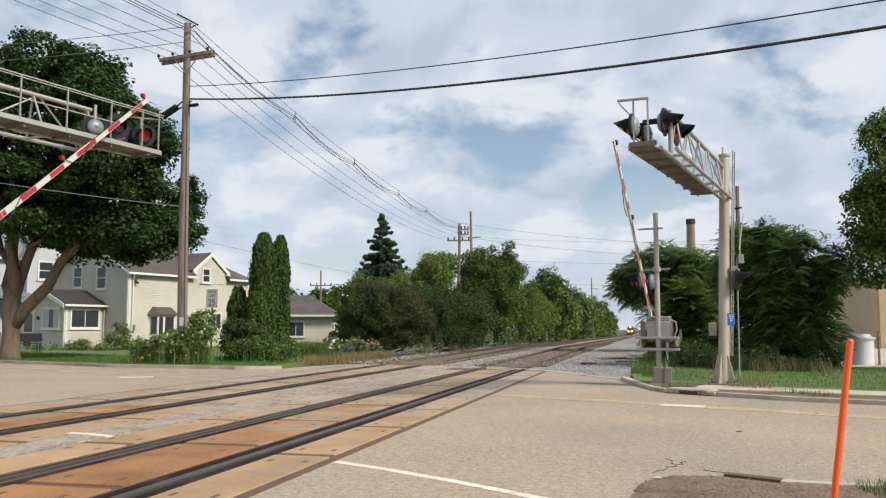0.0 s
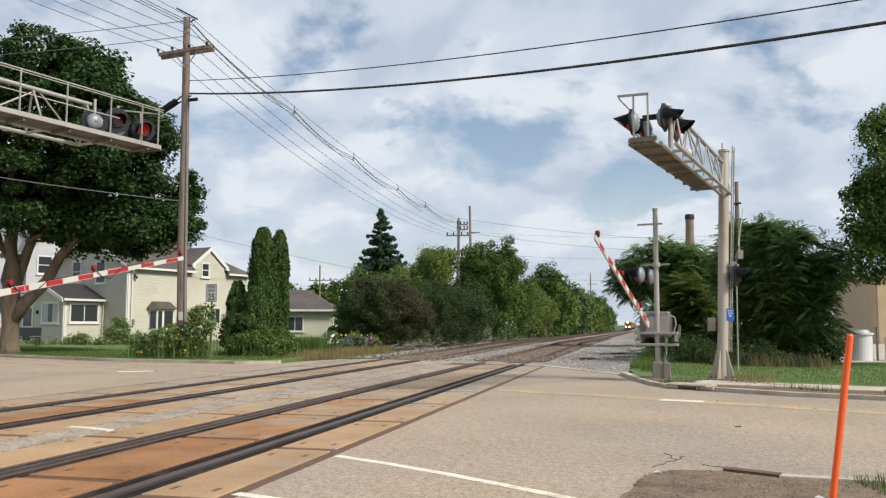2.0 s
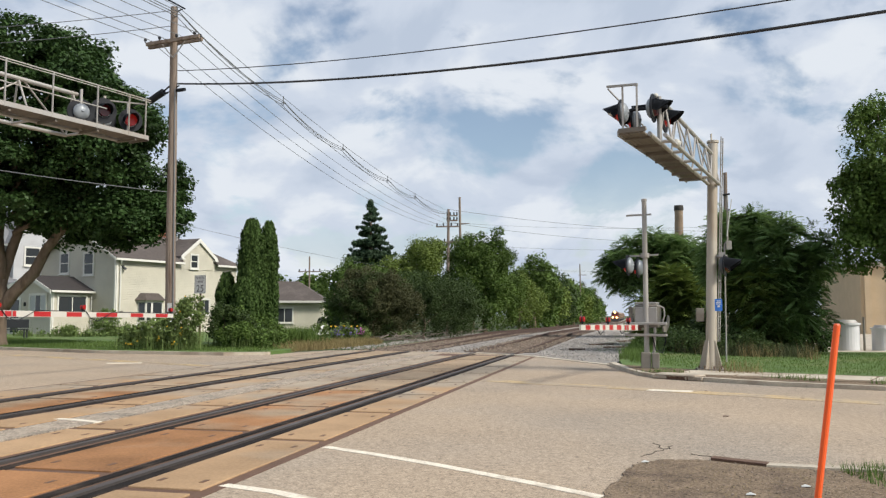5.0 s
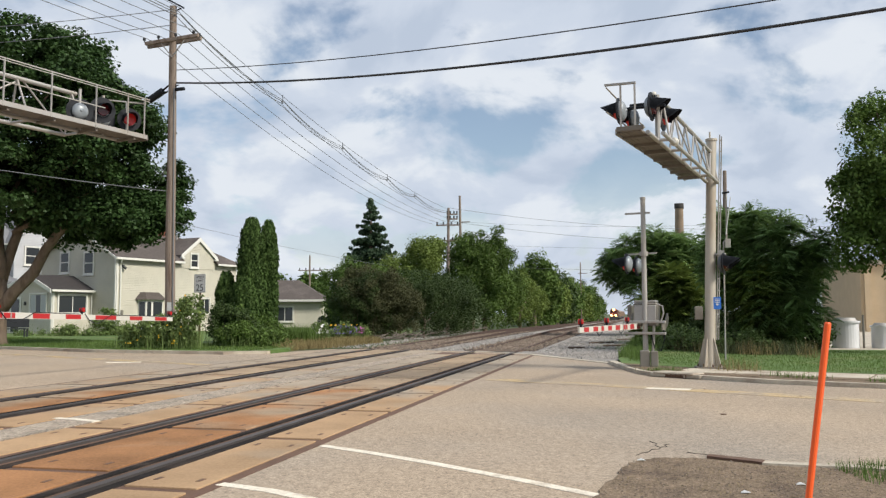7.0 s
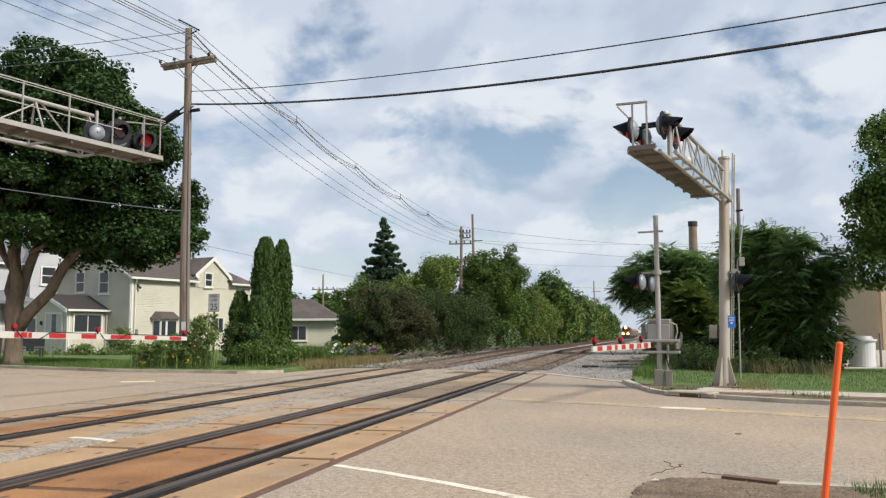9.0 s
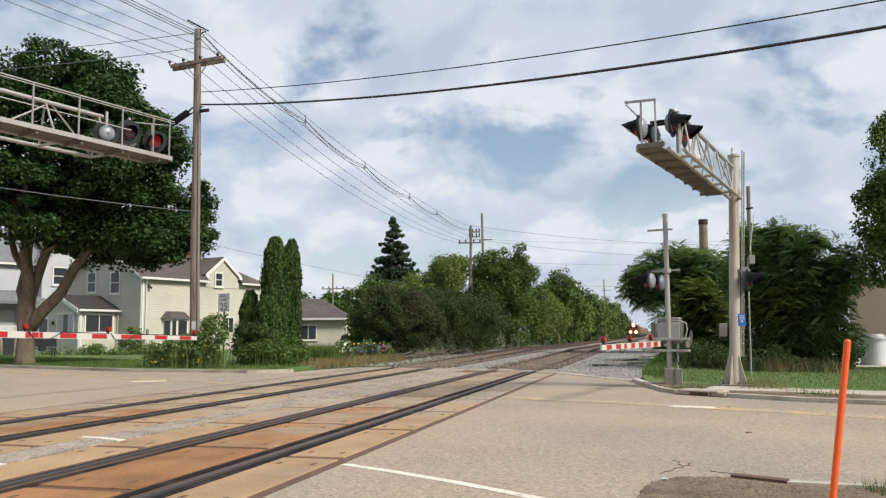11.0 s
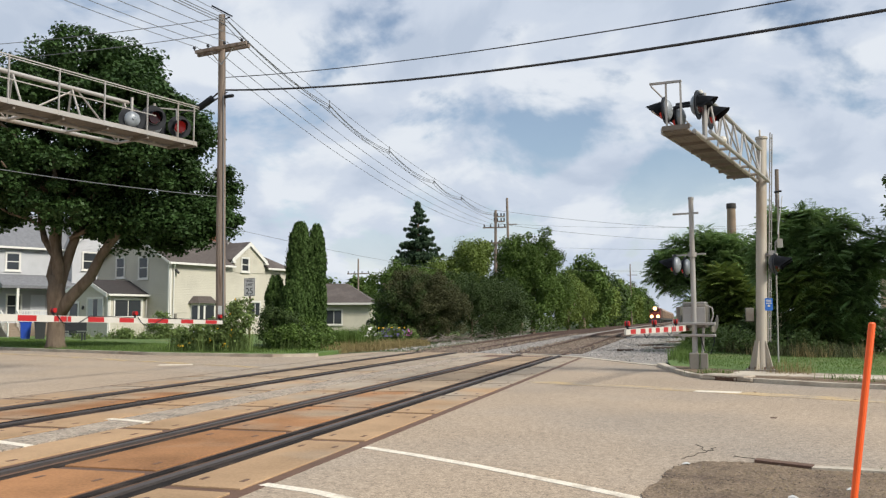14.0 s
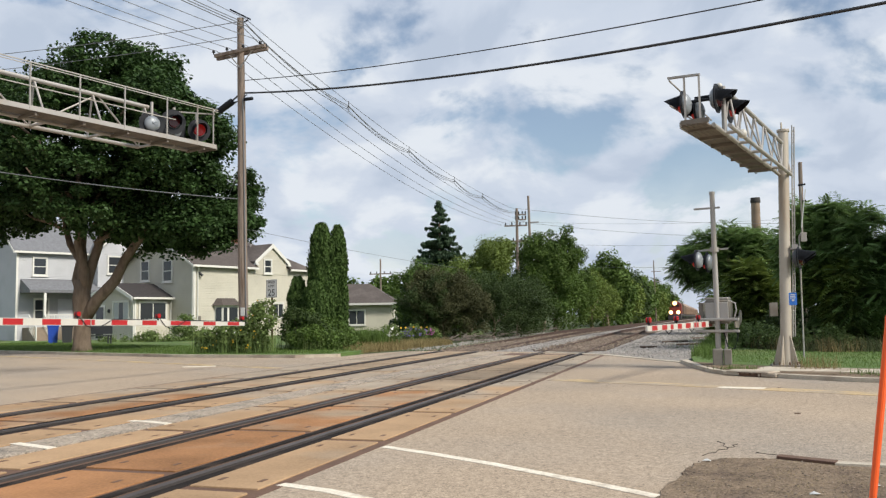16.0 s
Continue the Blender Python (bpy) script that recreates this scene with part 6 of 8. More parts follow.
def build_cream_house():
    th = thing("house", "cream clapboard two-storey house with brown shingle roof and enclosed porch", "house")
    C0 = Vector((-32.45, 47.9, 0.05))
    side_dir = Vector((0.2817, 0.9595, 0))          # along the sunlit side, away from the road
    front_dir = Vector((0.9595, -0.2817, 0))
    W, D = 7.6, 11.0
    m = frame_matrix(C0 - front_dir * W, front_dir)
    ms = frame_matrix(C0, side_dir)
    gable_block(th, m, W, D, 5.0, 7.1, M["cream"], M["roof"], over=0.35, hip=3.2, gap=(5.5, 8.7))
    lap_boards(th, m, W, 5.0, 7.05)
    lap_boards(th, ms, D, 4.95)
    for mm, x in ((m, W - 0.06), (m, 0.06), (ms, 0.06), (ms, D - 0.06)):
        bm = bmesh.new()
        box(bm, (x, -0.03, 2.5), (0.12, 0.06, 5.0))
        bm.transform(mm)
        part("corner_board", bm, M["trim"], th)
    bm = bmesh.new()
    polytube(bm, [ms @ Vector(p) for p in ((0.1, -0.38, 4.8), (0.22, -0.2, 4.55), (0.28, -0.08, 4.4), (0.28, -0.08, 0.3), (0.28, -0.3, 0.12))], 0.045, 8)
    part("downspout", bm, M["trim"], th)
    # front windows upstairs
    window(th, m, W - 5.05, 4.72, 0.80, 1.30)
    window(th, m, W - 2.62, 4.62, 0.85, 1.36)
    # cross gable on the sunlit side, flush with the wall below
    gm = ms @ Matrix.Translation((5.62, -0.03, 0))
    bm = bmesh.new()
    extrude(bm, [(0, 4.5), (2.9, 4.5), (2.9, 5.42), (1.45, 6.55), (0, 5.42)], 3.4, gm)
    part("cross_gable_wall", bm, M["cream"], th)
    for x0, x1 in ((-0.30, 1.45), (3.20, 1.45)):
        bm = bmesh.new()
        extrude(bm, [(x0, 5.24), (x1, 6.60), (x1, 6.74), (x0, 5.38)], 3.9, gm @ Matrix.Translation((0, -0.10, 0)))
        part("cross_gable_roof", bm, M["roof"], th)
        bm = bmesh.new()
        extrude(bm, [(x0, 5.10), (x1, 6.44), (x1, 6.73), (x0, 5.39)], 0.05, gm @ Matrix.Translation((0, -0.155, 0)))
        part("bargeboard", bm, M["trim"], th)
        bm = bmesh.new()
        xi = x0 + (0.28 if x0 < 0 else -0.28)
        box(bm, ((x0 + xi) / 2, -0.10, 5.19), (0.28, 0.26, 0.12))
        bm.transform(gm)
        part("eave_return", bm, M["trim"], th)
    lap_boards(th, gm, 2.9, 5.42, 6.5, z0=4.5)
    window(th, gm, 1.02, 5.05, 0.62, 0.90, 2, False)
    # bay window below
    bm = bmesh.new()
    slab(bm, [(1.75, 0.0), (2.05, -0.5), (3.45, -0.5), (3.8, 0.0)], 0.5, 2.25)
    bm.transform(ms)
    b = part("bay_window", bm, M["trim"], th)
    bm = bmesh.new()
    lo = [bm.verts.new(ms @ Vector((x, y, 2.22))) for x, y in [(1.5, 0.0), (1.9, -0.7), (3.6, -0.7), (4.05, 0.0)]]
    hi = [bm.verts.new(ms @ Vector((x, y, 2.72))) for x, y in [(1.95, 0.0), (2.2, -0.2), (3.3, -0.2), (3.55, 0.0)]]
    for i in range(4):
        j = (i + 1) % 4
        bm.faces.new((lo[i], lo[j], hi[j], hi[i]))
    bm.faces.new(hi)
    bm.faces.new(lo[::-1])
    part("bay_roof", bm, M["roof"], b)
    for x0, y0, x1, y1 in ((1.80, -0.10, 2.01, -0.44), (2.12, -0.51, 2.45, -0.51), (2.62, -0.51, 3.38, -0.51)):
        bm = bmesh.new()
        q = math.atan2(y1 - y0, x1 - x0)
        box(bm, ((x0 + x1) / 2 - 0.01, (y0 + y1) / 2 - 0.01, 1.5), (math.hypot(x1 - x0, y1 - y0) * 0.95, 0.03, 1.15), Matrix.Rotation(q, 3, "Z"))
        bm.transform(ms)
        part("pane", bm, M["glass"], b)
    window(th, ms, 7.7, 1.85, 0.95, 1.0, 2, False, "v")
    bm = bmesh.new()
    box(bm, (0.42, -0.10, 4.40), (0.16, 0.14, 0.12))
    tube(bm, (0.42, -0.1, 4.36), (0.55, -0.26, 4.20), 0.07, 0.09, seg=10)
    bm.transform(ms)
    part("wall_lamp", bm, M["bin_black"], th)
    bm = bmesh.new()
    box(bm, (0.45, -0.08, 1.35), (0.18, 0.12, 0.36), bevel=0.02)
    bm.transform(ms)
    part("meter_box", bm, M["box"], th)
    # brick chimney and vent
    bm = bmesh.new()
    box(bm, (W * 0.5 + 0.15, 6.75, 7.2), (0.70, 0.70, 2.2))
    box(bm, (W * 0.5 + 0.15, 6.75, 8.3), (0.80, 0.80, 0.18))
    bm.transform(m)
    part("chimney", bm, M["brick"], th)
    bm = bmesh.new()
    tube(bm, (W * 0.72, 7.0, 6.0), (W * 0.72, 7.0, 6.9), 0.07)
    tube(bm, (W * 0.72, 7.0, 6.9), (W * 0.72, 7.0, 6.98), 0.12)
    bm.transform(m)
    part("roof_vent", bm, M["galv"], th)
    # enclosed porch towards the road, its gable to the road
    pw, pd = 4.85, 2.9
    pm = m @ Matrix.Translation((W - 2.25 - pw, -pd, 0))
    bm = bmesh.new()
    extrude(bm, [(0, 0), (pw, 0), (pw, 2.72), (pw * 0.6, 3.62), (0, 2.72)], pd - 0.03, pm)
    part("porch_wall", bm, M["cream"], th)
    lap_boards(th, pm, pw, 2.6)
    apex = pw * 0.62
    for x0 in (-0.35, pw + 0.30):
        bm = bmesh.new()
        extrude(bm, [(x0, 2.68), (apex, 3.66), (apex, 3.80), (x0, 2.82)], pd + 0.3, pm @ Matrix.Translation((0, -0.34, 0)))
        part("porch_roof", bm, M["roof_dark"], th)
        bm = bmesh.new()
        extrude(bm, [(x0, 2.58), (apex, 3.54), (apex, 3.79), (x0, 2.83)], 0.05, pm @ Matrix.Translation((0, -0.395, 0)))
        part("bargeboard", bm, M["trim"], th)
    bm = bmesh.new()
    box(bm, (pw + 0.34, pd / 2 - 0.1, 2.74), (0.09, pd + 0.4, 0.13))
    bm.transform(pm)
    part("gutter", bm, M["trim"], th)
    bm = bmesh.new()
    polytube(bm, [pm @ Vector(p) for p in ((pw + 0.33, pd - 0.15, 2.68), (pw + 0.12, pd - 0.12, 2.45), (pw + 0.08, pd - 0.12, 0.1))], 0.04, 8)
    part("downspout", bm, M["trim"], th)
    window(th, pm, 3.52, 1.92, 1.55, 1.20, 3, True, "v")
    psm = frame_matrix((pm @ Vector((pw, 0, 0))), side_dir)
    lap_boards(th, psm, pd - 0.03, 2.68)
    window(th, psm, 1.42, 1.90, 2.0, 1.10, 2, False, "v")
    for mm, x in ((pm, pw - 0.05), (psm, 0.05)):
        bm = bmesh.new()
        box(bm, (x, -0.03, 1.35), (0.10, 0.06, 2.7))
        bm.transform(mm)
        part("corner_board", bm, M["trim"], th)
    bm = bmesh.new()
    box(bm, (1.25, -0.03, 1.2), (1.15, 0.07, 2.35))
    bm.transform(pm)
    d = part("door", bm, M["trim"], th, "white framed storm door with dark glass")
    for z, h in ((0.55, 0.8), (1.65, 1.15)):
        bm = bmesh.new()
        box(bm, (1.25, -0.075, z), (0.80, 0.03, h))
        bm.transform(pm)
        part("pane", bm, M["glass"], d)
    bm = bmesh.new()
    box(bm, (2.25, -0.08, 1.95), (0.12, 0.14, 0.24), bevel=0.03)
    bm.transform(pm)
    part("wall_lamp", bm, M["bin_black"], th)


def build_low_house():
    th = thing("house", "low cream bungalow with brown hipped shingle roof behind flowers", "house")
    o = Vector((-32.8, 70.0, 0.0))
    along = Vector((0.96, 0.28, 0))
    m = frame_matrix(o - along.normalized() * 3.0, along)
    W, D = 8.6, 8.0
    bm = bmesh.new()
    extrude(bm, [(0, -0.2), (W, -0.2), (W, 2.55), (0, 2.55)], D, m)
    part("wall", bm, M["cream"], th)
    bm = bmesh.new()
    lo = [(-0.5, -0.5, 2.5), (W + 0.5, -0.5, 2.5), (W + 0.5, D + 0.5, 2.5), (-0.5, D + 0.5, 2.5)]
    hi = [(0.5, D / 2, 4.5), (W - 2.6, D / 2, 4.5)]
    v = [bm.verts.new(m @ Vector(p)) for p in lo + hi]
    bm.faces.new((v[0], v[1], v[5], v[4]))
    bm.faces.new((v[1], v[2], v[5]))
    bm.faces.new((v[2], v[3], v[4], v[5]))
    bm.faces.new((v[3], v[0], v[4]))
    bm.faces.new((v[3], v[2], v[1], v[0]))
    part("roof", bm, M["roof"], th)
    bm = bmesh.new()
    box(bm, (W / 2, -0.52, 2.5), (W + 1.1, 0.08, 0.18))
    bm.transform(m)
    part("gutter", bm, M["trim"], th)
    window(th, m, 5.2, 1.3, 1.4, 1.25, 2, False, "v")


def build_white_house():
    th = thing("house", "white clapboard house with grey roof, small porch and steps", "house")
    front = Vector((0.42, 0.908, 0)).normalized()
    o = Vector((-46.0, 46.7, 0.0))
    m = frame_matrix(o, front)
    # wing towards the road with its eave along the front
    gable_block(th, m, 5.6, 6.5, 6.5, 8.9, M["white_siding"], M["roof_grey"], over=0.35, along_x=True)
    # taller gable block to the rear
    m2 = m @ Matrix.Translation((5.3, -1.1, 0))
    gable_block(th, m2, 4.8, 8.5, 6.6, 9.1, M["white_siding"], M["roof_grey"], over=0.35)
    lap_boards(th, m, 5.3, 6.4, material=M["white_siding"])
    lap_boards(th, m2, 4.8, 6.5, 9.0, material=M["white_siding"])
    window(th, m2, 1.3, 5.5, 1.0, 1.2)
    window(th, m, 1.6, 5.3, 0.85, 1.15)
    for x in (0.06, 5.1):
        bm = bmesh.new()
        box(bm, (x, -0.03, 3.25), (0.14, 0.06, 6.5))
        bm.transform(m)
        part("corner_board", bm, M["trim"], th)
    # porch
    bm = bmesh.new()
    v = [bm.verts.new(m @ Vector(p)) for p in ((0.3, -1.7, 3.6), (5.5, -1.7, 3.6), (5.5, 0, 4.4), (0.3, 0, 4.4), (0.3, -1.7, 3.4), (5.5, -1.7, 3.4), (5.5, 0, 3.4), (0.3, 0, 3.4))]
    for f in ((0, 1, 2, 3), (4, 5, 1, 0), (5, 6, 2, 1), (7, 4, 0, 3), (7, 6, 5, 4)):
        bm.faces.new([v[i] for i in f])
    part("porch_roof", bm, M["roof_grey"], th)
    bm = bmesh.new()
    box(bm, (2.95, -0.85, 0.5), (4.9, 1.7, 1.0))
    bm.transform(m)
    part("porch_deck", bm, M["step"], th)
    for x in (1.35, 5.3):
        bm = bmesh.new()
        box(bm, (x, -1.6, 2.2), (0.16, 0.16, 2.4))
        bm.transform(m)
        part("porch_column", bm, M["trim"], th)
    bm = bmesh.new()
    box(bm, (3.32, -1.6, 1.85), (3.95, 0.07, 0.07))
    box(bm, (3.32, -1.6, 1.15), (3.95, 0.07, 0.06))
    for k in range(22):
        box(bm, (1.5 + k * 0.175, -1.6, 1.5), (0.04, 0.04, 0.7))
    bm.transform(m)
    part("railing", bm, M["trim"], th)
    for k in range(5):
        bm = bmesh.new()
        box(bm, (0.75, -1.85 - 0.28 * k, (0.85 - 0.17 * k) / 2), (0.95, 0.27, 0.85 - 0.17 * k))
        bm.transform(m)
        part("step", bm, M["step"], th)
    for x in (0.25, 1.3):
        bm = bmesh.new()
        bar(bm, (x, -1.7, 1.85), (x, -3.0, 0.95), 0.06)
        bar(bm, (x, -3.0, 0.0), (x, -3.0, 1.0), 0.07)
        for k in range(6):
            bar(bm, (x, -1.85 - 0.2 * k, 0.75 - 0.12 * k), (x, -1.85 - 0.2 * k, 1.74 - 0.138 * k), 0.03)
        bm.transform(m)
        part("stair_rail", bm, M["trim"], th)
    bm = bmesh.new()
    box(bm, (3.4, -0.02, 2.0), (1.0, 0.06, 2.0))
    bm.transform(m)
    d = part("door", bm, M["grey_siding"], th, "grey front door")
    window(th, m, 1.75, 2.2, 0.9, 1.5)
    # lower house further along
    for nm, x, z, c in (("wheeled_bin", -36.2, 0.55, "bin_blue"), ("wheeled_bin", -35.2, 0.5, "bin_black")):
        b = thing(nm, "blue plastic wheeled bin on the lawn" if c == "bin_blue" else "dark plastic wheeled bin beside the tree", "bin", Matrix.Translation((x, 39.6, 0.1)))
        bm = bmesh.new()
        tube(bm, (0, 0, 0.0), (0, 0, 0.95), 0.32, 0.40, seg=4)
        part("body", bm, M[c], b)
        bm = bmesh.new()
        box(bm, (0, 0, 1.0), (0.66, 0.62, 0.1), Matrix.Rotation(math.pi / 4, 3, "Z"), 0.03)
        part("lid", bm, M[c], b)


# the bench shape is made up and stands in for dark garden furniture
def build_garden_furniture():
    th = thing("garden_bench", "dark garden furniture by the porch, simplified to a bench shape", "bench", Matrix.Translation((-31.9, 38.3, 0.1)) @ Matrix.Rotation(radians(20), 4, "Z"))
    bm = bmesh.new()
    box(bm, (0, 0, 0.45), (1.3, 0.5, 0.06))
    part("seat", bm, M["bin_black"], th)
    bm = bmesh.new()
    box(bm, (0, 0.24, 0.75), (1.3, 0.05, 0.45))
    part("backrest", bm, M["bin_black"], th)
    for x in (-0.58, 0.58):
        for y in (-0.2, 0.2):
            bm = bmesh.new()
            box(bm, (x, y, 0.22), (0.07, 0.07, 0.44))
            part("leg", bm, M["bin_black"], th)


build_cream_house()
build_low_house()
build_white_house()
build_garden_furniture()


def build_works():
    th = thing("works_building", "tan brick works building with columns behind the trees", "building")
    bm = bmesh.new()
    box(bm, (23.5, 66, 2.2), (18, 12, 4.6))
    part("wall", bm, M["tanwall"], th)
    bm = bmesh.new()
    box(bm, (23.5, 66, 4.6), (18.4, 12.4, 0.3))
    part("roof", bm, M["concrete"], th)
    for k in range(6):
        bm = bmesh.new()
        box(bm, (14.9 + 2.1 * k, 59.9, 2.1), (0.4, 0.25, 4.3))
        part("pilaster", bm, M["tanwall"], th)
    for x, r, h in ((7.25, 0.44, 1.25), (8.45, 0.36, 1.05)):
        t = thing("storage_tank", "white painted storage tank on a concrete pad", "tank", Matrix.Translation((x, 32.2, -0.02)))
        bm = bmesh.new()
        tube(bm, (0, 0, 0.0), (0, 0, h * 0.78), r, seg=28)
        part("shell", bm, M["tank"], t)
        bm = bmesh.new()
        tube(bm, (0, 0, h * 0.78), (0, 0, h * 0.83), r * 1.12, seg=28)
        part("lid", bm, M["tank"], t)
        bm = bmesh.new()
        tube(bm, (0, 0, h * 0.83), (0, 0, h * 0.92), r * 0.9, r * 0.7, seg=28)
        part("vent_cap", bm, M["galv"], t)
        bm = bmesh.new()
        tube(bm, (r + 0.1, -0.2, 0), (r + 0.1, -0.2, h), 0.04, seg=8)
        part("pipe", bm, M["box"], t)
    c = thing("smokestack", "tall tan brick smokestack with sooty top", "chimney")
    bm = bmesh.new()
    tube(bm, (7.8, 156, -0.9), (8.0, 155.3, 20.3), 0.95, 0.72, seg=24)
    part("shaft", bm, M["chimney"], c)
    bm = bmesh.new()
    tube(bm, (8.0, 155.3, 20.0), (8.0, 155.3, 20.3), 0.80, 0.86, seg=24)
    tube(bm, (8.0, 155.3, 20.3), (8.0, 155.3, 20.9), 0.82, 0.80, seg=24)
    part("crown", bm, M["soot"], c)
    p = thing("utility_pole", "slim dark wooden pole standing behind the trees", "utility pole")
    bm = bmesh.new()
    tube(bm, (3.30, 32.9, 0), (3.42, 33.0, 6.66), 0.085, 0.07, seg=10)
    part("pole", bm, M["pole"], p)
    for z in (4.6, 5.2, 5.8):
        bm = bmesh.new()
        tube(bm, (3.30, 32.9, z), (3.55, 32.88, z + 0.03), 0.035, seg=8)
        part("insulator", bm, M["black"], p)
    p = thing("sign_post", "slim grey post with a small box and narrow blade", "post")
    bm = bmesh.new()
    polytube(bm, [(2.35, 23.6, 0.0), (2.38, 23.6, 3.2), (2.46, 23.6, 3.3), (2.48, 23.6, 4.5)], 0.022, 6)
    part("post", bm, M["galv"], p)
    bm = bmesh.new()
    box(bm, (2.48, 23.56, 3.16), (0.14, 0.1, 0.24), bevel=0.01)
    part("box", bm, M["galv"], p)
    bm = bmesh.new()
    bar(bm, (2.44, 23.55, 3.4), (2.58, 23.55, 4.4), 0.05, 0.02)
    part("blade", bm, M["sign_white"], p, "narrow white sign blade seen edge-on")


build_works()

# ---------------------------------------------------------------- trees and plants


def limb(bm, a, b, r0, r1, bend, seed, seg=7):
    rr = random.Random(seed)
    a, b = Vector(a), Vector(b)
    pts, rad = [], []
    for i in range(6):
        t = i / 5
        p = a.lerp(b, t)
        w = math.sin(t * math.pi) * bend
        pts.append(p + Vector((rr.uniform(-w, w), rr.uniform(-w, w), rr.uniform(-w, w) * 0.5)))
        rad.append(r0 * (1 - t) + r1 * t)
    polytube(bm, pts, rad, seg)


def crown_points(rng, lobes, n, hollow=0.45):
    """Clump centres spread over the outer part of several lobes (cx, cy, cz, rx, ry, rz)."""
    lobes = np.asarray(lobes, float)
    sat = []
    for lb in lobes:
        for _ in range(7):
            d = rng.normal(size=3)
            d /= np.linalg.norm(d)
            d[2] = abs(d[2]) * 0.9 - 0.15
            k = rng.uniform(0.25, 0.48)
            sat.append([*(lb[:3] + d * lb[3:] * 0.92), *(lb[3:] * k)])
    lobes = np.concatenate([lobes, np.array(sat)])
    vol = np.prod(lobes[:, 3:], 1) ** 0.60
    pick = rng.choice(len(lobes), n, p=vol / vol.sum())
    d = rng.normal(size=(n, 3))
    d /= np.linalg.norm(d, axis=1)[:, None]
    r = rng.uniform(hollow, 1.0, (n, 1)) ** 0.7
    return lobes[pick, :3] + d * r * lobes[pick, 3:] * rng.uniform(0.9, 1.08, (n, 1))


def tree(name, label, base, lobes, clumps, per, clump_r, leaf, material, seed, trunk_r=0.2, parts_extra=None, flat=0.6, category="tree", group="", hollow=0.45, droop=0.0, frond=0.0):
    r = np.random.default_rng(seed)
    th = thing(name, label, category, group=group)
    z0 = base[2]
    bm = bmesh.new()
    top = Vector((lobes[0][0], lobes[0][1], lobes[0][2]))
    limb(bm, (base[0], base[1], z0 - 0.1), top, trunk_r, trunk_r * 0.3, trunk_r * 0.6, seed, 8)
    for i, lb in enumerate(lobes):
        limb(bm, Vector(base).lerp(top, 0.35 + 0.06 * (i % 4)), (lb[0], lb[1], lb[2] + lb[5] * 0.4), trunk_r * 0.45, trunk_r * 0.1, trunk_r, seed + i, 6)
    part("trunk", bm, M["bark"], th)
    c = crown_points(r, lobes, clumps, hollow)
    c = c[c[:, 2] > z0 + 0.05]
    if frond:
        fronds_mesh("crown", c, clump_r * r.uniform(0.6, 1.3, len(c)), per, frond, material, r, th)
    else:
        leaves_mesh("crown", c, clump_r * r.uniform(0.6, 1.3, len(c)), per, leaf, material, r, th, flat, droop=droop)
    return th


